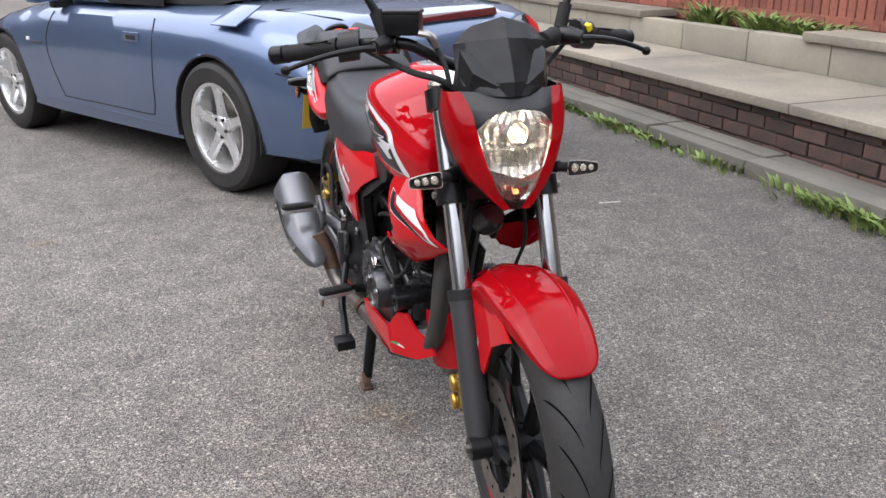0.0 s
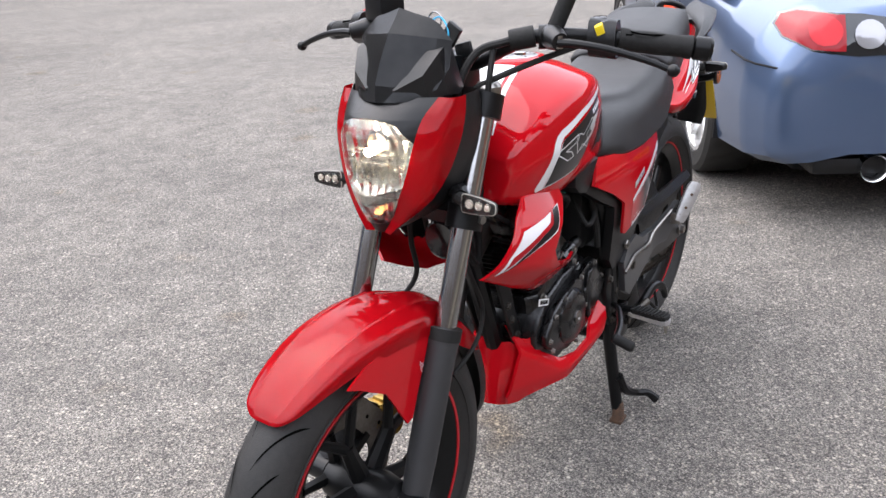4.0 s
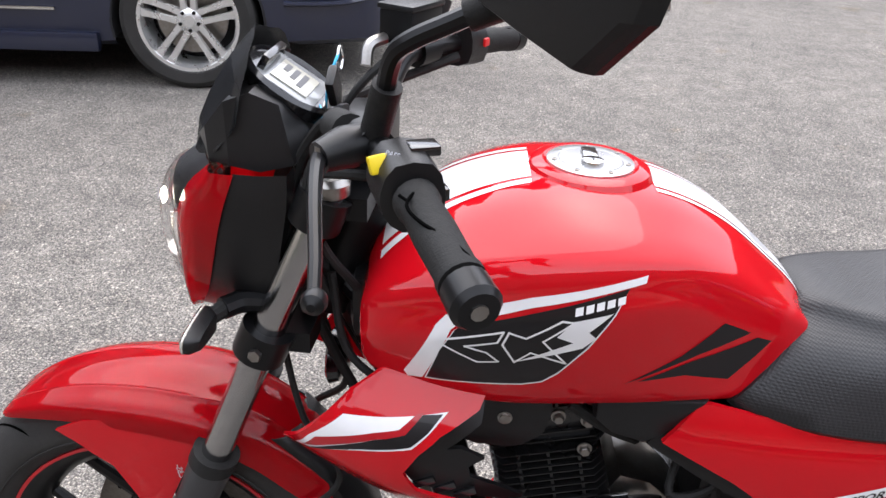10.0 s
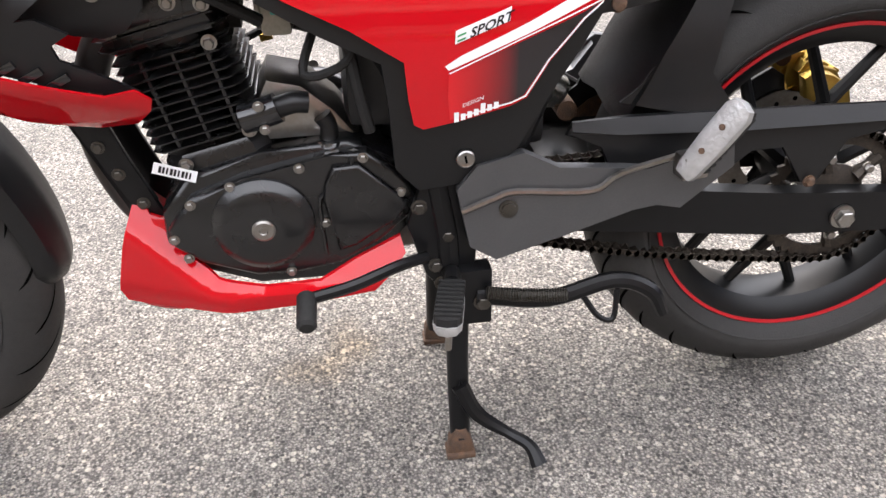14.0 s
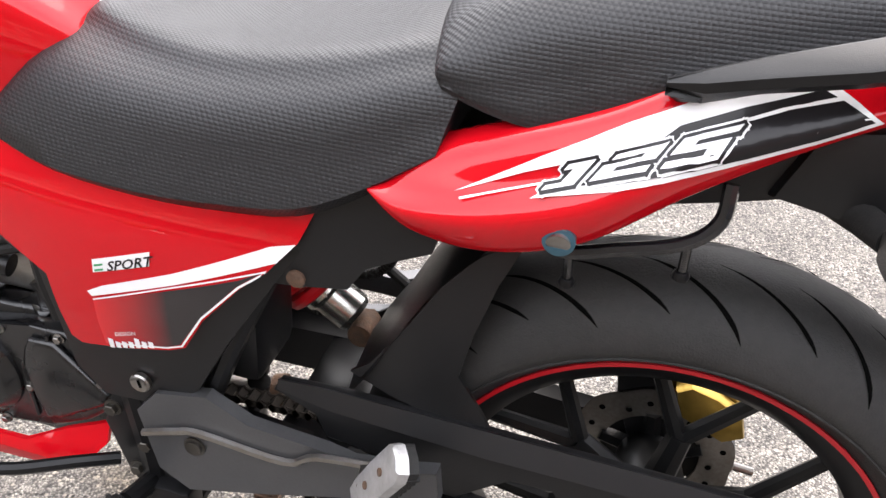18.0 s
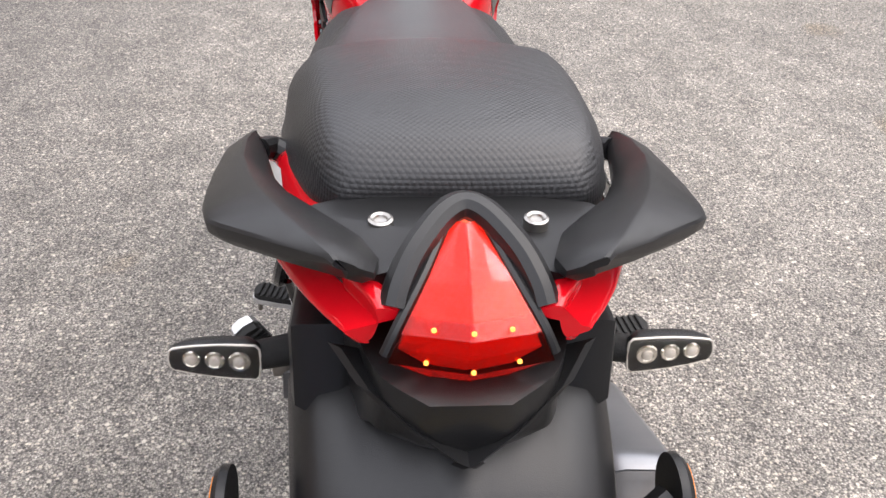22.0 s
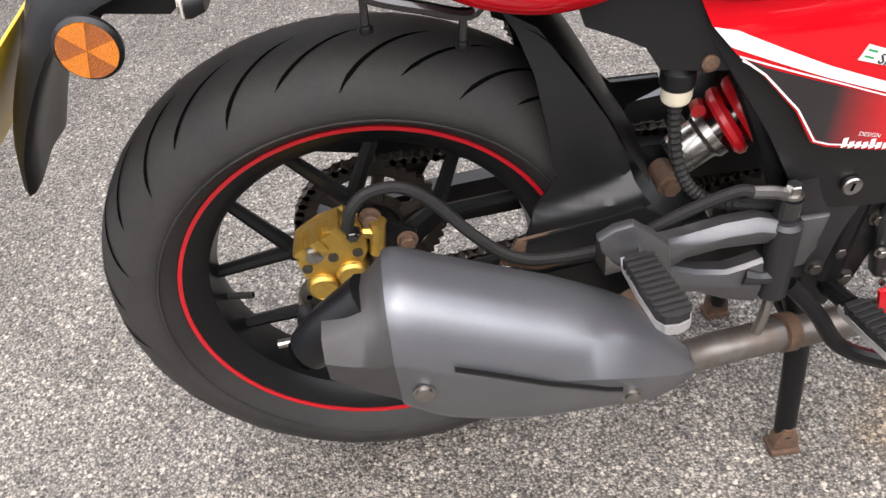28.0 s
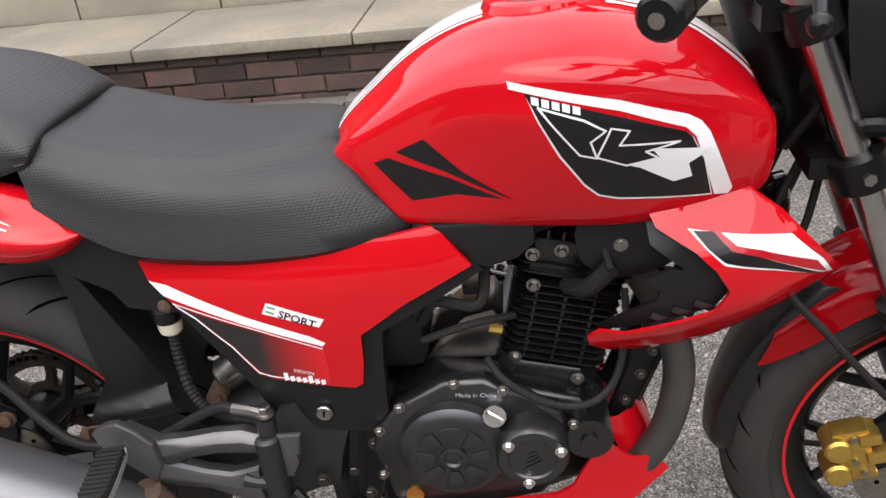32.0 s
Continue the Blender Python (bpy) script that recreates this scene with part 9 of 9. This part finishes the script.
def roadster():
    root = tagged(empty("sports_car"), "metallic light blue two-seat sports car with silver wheels", "car")
    P = paint("blue_paint", (0.1, 0.15, 0.26), 0.6)
    st = [(-0.83, 0.56, 0.3, 0.57, 0.66, 0), (-0.815, 0.68, 0.27, 0.59, 0.72, 0), (-0.76, 0.78, 0.25, 0.62, 0.8, 0), (-0.62, 0.84, 0.23, 0.68, 0.84, 0), (-0.35, 0.868, 0.22, 0.74, 0.86, 0), (0.0, 0.875, 0.21, 0.78, 0.87, 0), (0.45, 0.865, 0.19, 0.79, 0.87, 0), (1.2, 0.855, 0.18, 0.79, 0.85, 0),
          (1.75, 0.86, 0.18, 0.78, 0.85, 0), (2.1, 0.87, 0.19, 0.74, 0.83, 0), (2.4, 0.872, 0.2, 0.71, 0.79, 0), (2.8, 0.83, 0.2, 0.62, 0.71, 0), (3.1, 0.72, 0.2, 0.54, 0.6, 0), (3.22, 0.56, 0.22, 0.48, 0.52, 0)]
    body, sample = car_body(st, 2.4, 0.35, P, root)
    tree = BVHTree.FromPolygons([v.co for v in body.data.vertices], [list(p.vertices) for p in body.data.polygons])
    for ax, w in ((0, 0.225), (2.4, 0.205)):
        for s in (1, -1):
            car_wheel("wheel", root, pose(ax, s * 0.755, 0.316) @ (pose(0, 0, 0) if s > 0 else pose(0, 0, 0, 0, 0, 180)), 0.316, w, 0.213, 5, False)
    hood = mat("soft_top", (0.015, 0.015, 0.016), 0.9, grain=0.3, scale=120, bump=0.3, bscale=300)
    part("soft_top", loft([spline([(x, y * w, z0 + (zt - z0) * h) for y, h in ((1, 0), (0.96, 0.5), (0.8, 0.9), (0.4, 1.0), (0, 1.02), (-0.4, 1.0), (-0.8, 0.9), (-0.96, 0.5), (-1, 0))], 2) for x, w, z0, zt in ((0.22, 0.6, 0.86, 0.88), (0.4, 0.66, 0.86, 1.08), (0.75, 0.68, 0.86, 1.22), (1.15, 0.66, 0.86, 1.25), (1.3, 0.63, 0.86, 1.22))], caps=False, closed=False), hood, root, "black folding fabric roof", 50)
    part("windscreen", loft([[(1.3, -0.62, 1.21), (1.33, 0, 1.23), (1.3, 0.62, 1.21)], [(1.8, -0.72, 0.85), (1.9, 0, 0.86), (1.8, 0.72, 0.85)]], caps=False, closed=False), CARGLASS, root)
    for s in (1, -1):
        part("side_window", loft([[(0.55, s * 0.735, 0.85), (0.65, s * 0.66, 1.12)], [(1.2, s * 0.735, 0.85), (1.25, s * 0.64, 1.18)], [(1.72, s * 0.735, 0.85), (1.4, s * 0.64, 1.16)]], caps=False, closed=False), CARGLASS, root)
        mirror = part("door_mirror", box(-0.05, 0.05, -0.09, 0.09, -0.055, 0.055, 0.03, m=pose(1.62, s * 0.88, 0.9, 0, 0, s * 10)), P, root)
        part("mirror_foot", box(-0.03, 0.03, -0.06, 0.06, -0.04, 0.03, 0.01, m=pose(1.62, s * 0.78, 0.85)), PLASTIC, mirror)
        # shut lines, handle, fuel flap, side marker
        seam = lambda x, z0, z1, n=8: [(x + 0.0 * k, s * (sample(x)[1] * 1.0 + 0.0015), z0 + (z1 - z0) * k / n) for k in range(n + 1)]

        def side_pt(x, z):
            _, w, zs, zb, zd, t = sample(x)
            f = (z - zs) / (zb - zs)
            ks = ((0, 0.97), (0.16, 0.985), (0.3, 0.992), (0.46, 1.0), (0.6, 0.998), (0.74, 0.99), (0.88, 0.975), (1.0, 0.945), (1.3, 0.88))
            for (a, ya), (b, yb) in zip(ks, ks[1:]):
                if f <= b:
                    return Vector((x, s * (w * (ya + (yb - ya) * max(0, (f - a) / (b - a)))), z))
            return Vector((x, s * w * 0.88, z))

        lines = ([(0.52, 0.8), (0.52, 0.6), (0.54, 0.42), (0.57, 0.33), (0.62, 0.31), (1.0, 0.305), (1.4, 0.3), (1.62, 0.3)], [(1.62, 0.3), (1.68, 0.42), (1.75, 0.6), (1.7, 0.74), (1.66, 0.79)])
        for ln in lines:
            pts = spline([(a, 0, b) for a, b in ln], 4)
            part("door_seam", tube([side_pt(p.x, p.z) for p in pts], 0.0035, 5, 1), DARKIN, root)
        part("sill_line", tube([side_pt(a, 0.27) for a in (0.42, 0.8, 1.2, 1.6, 1.9)], 0.004, 5, 1), P, root)
        h = part("door_handle", box(-0.075, 0.075, -0.006, 0.008, -0.025, 0.025, 0.006, m=pose(0.72, s * 0.846, 0.7)), P, root)
        part("handle_recess", box(-0.05, 0.05, 0.004, 0.0095, -0.014, 0.01, 0.003, m=pose(0.72, s * 0.846, 0.7) if s > 0 else pose(0.72, s * 0.856, 0.7)), DARKIN, h)
        part("side_marker", box(-0.018, 0.018, -0.003, 0.005, -0.011, 0.011, 0.003, m=pose(1.98, s * 0.862, 0.62)), WHITE, root, "small pale side marker lamp")
        for k in range(5):
            part("badge_bar", box(-0.011, 0.011, -0.002, 0.003, -0.007, 0.007, 0.002, m=pose(1.92 - k * 0.028, s * 0.863, 0.605)), GREY, root)
        # tail lamp laid on the rear corner
        mir = lambda pts: [(s * y, z) for y, z in pts]
        disc_at = lambda y, z, r: [(y + r * math.cos(6.2832 * i / 18), z + r * 0.92 * math.sin(6.2832 * i / 18)) for i in range(18)]
        lens_at = lambda name, pts, m, lift, up: link(name, lay_on(net(mir(pts), 0.025), tree, "x", s, lift, 0.03), m, up, "", 60)
        lamp = lens_at("tail_lamp", [(0.36, 0.64), (0.39, 0.75), (0.5, 0.768), (0.68, 0.778), (0.735, 0.765), (0.755, 0.73), (0.74, 0.69), (0.66, 0.65), (0.52, 0.634)], CARGLASS, 0.004, root)
        lamp["label"] = "dark tail lamp with round red and clear lenses"
        lens_at("red_lens", [(0.56, 0.65), (0.56, 0.765), (0.68, 0.772), (0.73, 0.76), (0.748, 0.73), (0.735, 0.694), (0.66, 0.656)], TAILRED, 0.0065, lamp)
        lens_at("red_round", disc_at(0.62, 0.715, 0.052), TAILRED2, 0.009, lamp)
        lens_at("clear_round", disc_at(0.485, 0.703, 0.05), TAILCLEAR, 0.009, lamp)
        tip = part("exhaust_tip", lathe([(0.045, -0.83), (0.05, -0.835), (0.05, -0.7), (0.046, -0.7), (0.042, -0.82)], (0, s * 0.41, 0.235), "x", 28, closed=True), CHROME, root, "chrome exhaust tip")
        part("tip_inside", lathe([(0.042, -0.79), (0.042, -0.78)], (0, s * 0.41, 0.235), "x", 20), DARKIN, tip)
    part("fuel_flap", box(-0.1, 0.1, -0.085, 0.085, -0.003, 0.004, 0.006, m=pose(-0.12, 0.77, 0.838, -28, 0, 0)), P, root)
    part("boot_seam", tube([(-0.79, -0.42, 0.6), (-0.76, -0.44, 0.74), (-0.6, -0.56, 0.826), (-0.2, -0.6, 0.852), (-0.2, 0.6, 0.852), (-0.6, 0.56, 0.826), (-0.76, 0.44, 0.74), (-0.79, 0.42, 0.6)], 0.004, 5, 1), DARKIN, root)
    part("bumper_seam", tube([(-0.5, 0.858, 0.62), (-0.7, 0.822, 0.6), (-0.8, 0.6, 0.57), (-0.832, 0.3, 0.562), (-0.836, 0, 0.56), (-0.832, -0.3, 0.562), (-0.8, -0.6, 0.57), (-0.7, -0.822, 0.6), (-0.5, -0.858, 0.62)], 0.004, 5, 3), DARKIN, root)
    part("high_brake_lamp", box(-0.03, 0.02, -0.32, 0.32, -0.018, 0.02, 0.008, m=pose(-0.745, 0, 0.8, 0, 20, 0)), mat("dark_red_lamp", (0.09, 0.004, 0.006), 0.12, coat=1), root, "dark red high brake lamp")
    rec = part("plate_recess", box(-0.004, 0.004, -0.3, 0.3, -0.075, 0.075, 0.003, m=pose(-0.838, 0, 0.44)), P, root)
    plate = part("number_plate", box(-0.005, 0.003, -0.26, 0.26, -0.0555, 0.0555, 0.002, m=pose(-0.846, 0, 0.44)), PLATEY, root, "yellow number plate with black bars")
    for y in (0.205, 0.148, 0.091, 0.034, -0.075, -0.133, -0.19):
        part("plate_bar", box(-0.0015, 0.001, -0.022, 0.022, -0.036, 0.036, m=pose(-0.852, y, 0.44)), BLACKD, plate)
    part("rear_badge", lathe([(0.035, -0.79), (0.035, -0.785), (0.025, -0.783)], (0, 0, 0.68), "x", 20), CHROME, root)
    part("rear_fog_lamp", box(-0.01, 0.01, -0.05, 0.05, -0.02, 0.02, 0.004, m=pose(-0.815, 0, 0.275)), mat("fog_red", (0.3, 0.01, 0.01), 0.2, coat=1), root)
    part("rear_valance", box(-0.8, -0.5, -0.62, 0.62, 0.2, 0.27, 0.03), PLASTIC, root)
    part("floor_pan", box(-0.6, 2.9, -0.62, 0.62, 0.16, 0.24, 0.03), DARKIN, root)
    return root


roadster().matrix_world = pose(-2.05, 0.465, 0, 0, 0, 208.2)


def saloon(name, label, color, detail=True):
    root = tagged(empty(name), label, "car")
    P = paint(name + "_paint", color, 0.3)
    st = [(-0.98, 0.6, 0.28, 0.68, 0.9, 0), (-0.96, 0.74, 0.26, 0.7, 0.96, 0), (-0.86, 0.84, 0.24, 0.74, 1.0, 0), (-0.5, 0.875, 0.22, 0.84, 1.02, 0), (0.0, 0.885, 0.2, 0.9, 1.0, 0), (0.8, 0.885, 0.19, 0.92, 1.0, 0), (1.8, 0.885, 0.19, 0.92, 1.0, 0), (2.3, 0.885, 0.2, 0.88, 0.98, 0),
          (2.76, 0.88, 0.2, 0.82, 0.92, 0), (3.2, 0.84, 0.2, 0.74, 0.82, 0), (3.45, 0.74, 0.2, 0.66, 0.72, 0), (3.58, 0.56, 0.22, 0.58, 0.62, 0)]
    body, sample = car_body(st, 2.76, 0.36, P, root)
    for ax in (0, 2.76):
        for s in (1, -1):
            car_wheel("wheel", root, pose(ax, s * 0.77, 0.322) @ (pose(0, 0, 0) if s > 0 else pose(0, 0, 0, 0, 0, 180)), 0.322, 0.23, 0.235, 5, True)
    part("cabin_glass", loft([spline([(x, y * w, 0.98 + (zt - 0.98) * h) for y, h in ((1, 0), (0.93, 0.5), (0.82, 0.92), (0.4, 1), (0, 1), (-0.4, 1), (-0.82, 0.92), (-0.93, 0.5), (-1, 0))], 2) for x, w, zt in ((-0.45, 0.7, 1.0), (-0.1, 0.74, 1.3), (0.35, 0.76, 1.43), (1.1, 0.77, 1.45), (1.6, 0.75, 1.4), (2.3, 0.74, 1.0))], caps=False, closed=False), CARGLASS, root, "dark tinted windows", 50)
    part("roof", loft([spline([(x, y * w, z - 0.05 * y * y) for y in (-1, -0.5, 0, 0.5, 1)], 3) for x, w, z in ((0.0, 0.56, 1.36), (0.4, 0.61, 1.455), (1.1, 0.62, 1.475), (1.55, 0.6, 1.43))], caps=False, closed=False), P, root)
    for s in (1, -1):
        part("sill_skirt", box(0.42, 2.35, s * 0.87 - 0.03, s * 0.87 + 0.03, 0.17, 0.26, 0.015), P, root)
        part("sill_trim", box(0.6, 1.6, s * 0.888 - 0.003, s * 0.888 + 0.004, 0.36, 0.375, 0.003), CHROME, root, "thin chrome side trim")
        part("bumper_crease", tube([(-0.45, s * 0.88, 0.42), (-0.7, s * 0.868, 0.43), (-0.9, s * 0.81, 0.46)], 0.012, 6), P, root)
        part("bumper_fold", tube([(-0.4, s * 0.885, 0.6), (-0.7, s * 0.872, 0.64), (-0.92, s * 0.79, 0.72)], 0.01, 6), P, root)
        tip = part("exhaust_tip", lathe([(0.036, -1.0), (0.04, -1.0), (0.04, -0.86), (0.036, -0.86)], (0, s * 0.5, 0.27), "x", 20, closed=True), CHROME, root, "chrome exhaust tip")
        part("tip_inside", lathe([(0.036, -0.95), (0.036, -0.94)], (0, s * 0.5, 0.27), "x", 16), DARKIN, tip)
        part("tail_lamp", box(-0.06, 0.04, -0.14, 0.14, -0.07, 0.07, 0.02, m=pose(-0.9, s * 0.66, 0.83, 0, 0, s * 22)), mat("lamp_red", (0.3, 0.01, 0.015), 0.15, coat=1), root)
    part("rear_bumper_lip", box(-1.0, -0.8, -0.7, 0.7, 0.22, 0.29, 0.03), PLASTIC, root)
    part("floor_pan", box(-0.7, 3.2, -0.62, 0.62, 0.17, 0.26, 0.03), DARKIN, root)
    return root


saloon("saloon_car", "navy blue saloon car with twin-spoke silver alloy wheels", (0.008, 0.012, 0.035)).matrix_world = pose(2.27, -3.98, 0, 0, 0, 6)
saloon("parked_saloon", "black saloon car parked across the car park", (0.006, 0.006, 0.007)).matrix_world = pose(-1.9, -8.75, 0, 0, 0, 3)


# a second motorcycle standing crosswise at the far edge
other = tagged(empty("second_motorcycle"), "black motorcycle parked at the edge of the tarmac", "motorcycle")
for y in (0.0, 1.36):
    w = wheel("wheel", other, pose(0, y, 0.3, 0, 0, 90), 0.3, 0.13, grooves=12, stripe=ALLOYB)
part("frame", tube([(0, 1.05, 0.85), (0, 0.75, 0.75), (0, 0.45, 0.55), (0, 0.1, 0.35)], 0.05, 10), SATIN, other)
part("tank", loft([spline([(y, x, z) for y, z in ((0, zt), (w, zt - 0.06), (w, zt - 0.2), (0, zt - 0.24), (-w, zt - 0.2), (-w, zt - 0.06))], 3, True) for x, zt, w in ((0.6, 0.85, 0.1), (0.8, 1.0, 0.16), (1.0, 0.98, 0.14))]), GLOSSB, other)
part("seat", box(-0.12, 0.12, -0.1, 0.6, 0.75, 0.86, 0.04), VINYL, other)
part("engine", box(-0.16, 0.16, 0.45, 0.85, 0.28, 0.62, 0.05), ENGINE, other)
part("exhaust", tube([(0.15, 0.7, 0.4), (0.17, 0.4, 0.28), (0.17, 0.0, 0.36)], [0.03, 0.04, 0.06], 12), SATIN, other)
for s in (1, -1):
    part("fork_leg", rod((s * 0.1, 1.06, 0.95), (s * 0.1, 1.36, 0.3), 0.024, 12), SATIN, other)
    part("swing_arm", rod((s * 0.1, 0.5, 0.36), (s * 0.1, 0.0, 0.3), 0.024, 10), SATIN, other)
part("handlebar", tube([(-0.36, 0.92, 1.02), (-0.1, 1.0, 1.0), (0.1, 1.0, 1.0), (0.36, 0.92, 1.02)], 0.014, 8), SATIN, other)
part("headlight", lathe([(0.06, 1.12), (0.09, 1.16), (0.09, 1.2), (0.04, 1.21)], (0, 0, 0.88), "y", 20), GLOSSB, other)
part("side_stand", tube([(-0.1, 0.55, 0.3), (-0.2, 0.5, 0.15), (-0.24, 0.48, 0.0)], 0.013, 8), SATIN, other)
other.matrix_world = pose(3.7, -0.97, 0, 0, 0, -14)


# ---- bricks, last of all ----
stretcher, soldier, header = brick_mesh(0.214, 0.1, 0.064), brick_mesh(0.064, 0.1, 0.214), brick_mesh(0.214, 0.1, 0.064)
rng = random.Random(9)
for c in range(4):
    z = 0.058 + c * 0.0745
    x = -6.6 + (0.11 if c % 2 else 0)
    while x < X1 - 0.1:
        lay(stretcher, BRICKD, terrace, pose(x, 0.085 + rng.uniform(-0.004, 0.004), z, 0, rng.uniform(-0.6, 0.6), rng.uniform(-0.8, 0.8)))
        x += 0.2245 if x > -3.6 else 0.2245
for c in range(2):
    x = -6.0 + (0.11 if c % 2 else 0)
    while x < 1.4:
        lay(header, BRICKR, back, pose(x, 1.2 + rng.uniform(-0.003, 0.003), 0.54 + c * 0.0745))
        x += 0.2245
x = -6.0
while x < 1.4:
    lay(soldier, BRICKR, back, pose(x, 1.2 + rng.uniform(-0.003, 0.003), 0.73))
    x += 0.0745
for c in range(4):
    x = -6.0 + (0.11 if c % 2 else 0)
    while x < 1.4:
        lay(header, BRICKR, back, pose(x, 1.2 + rng.uniform(-0.003, 0.003), 0.88 + c * 0.0745))
        x += 0.2245
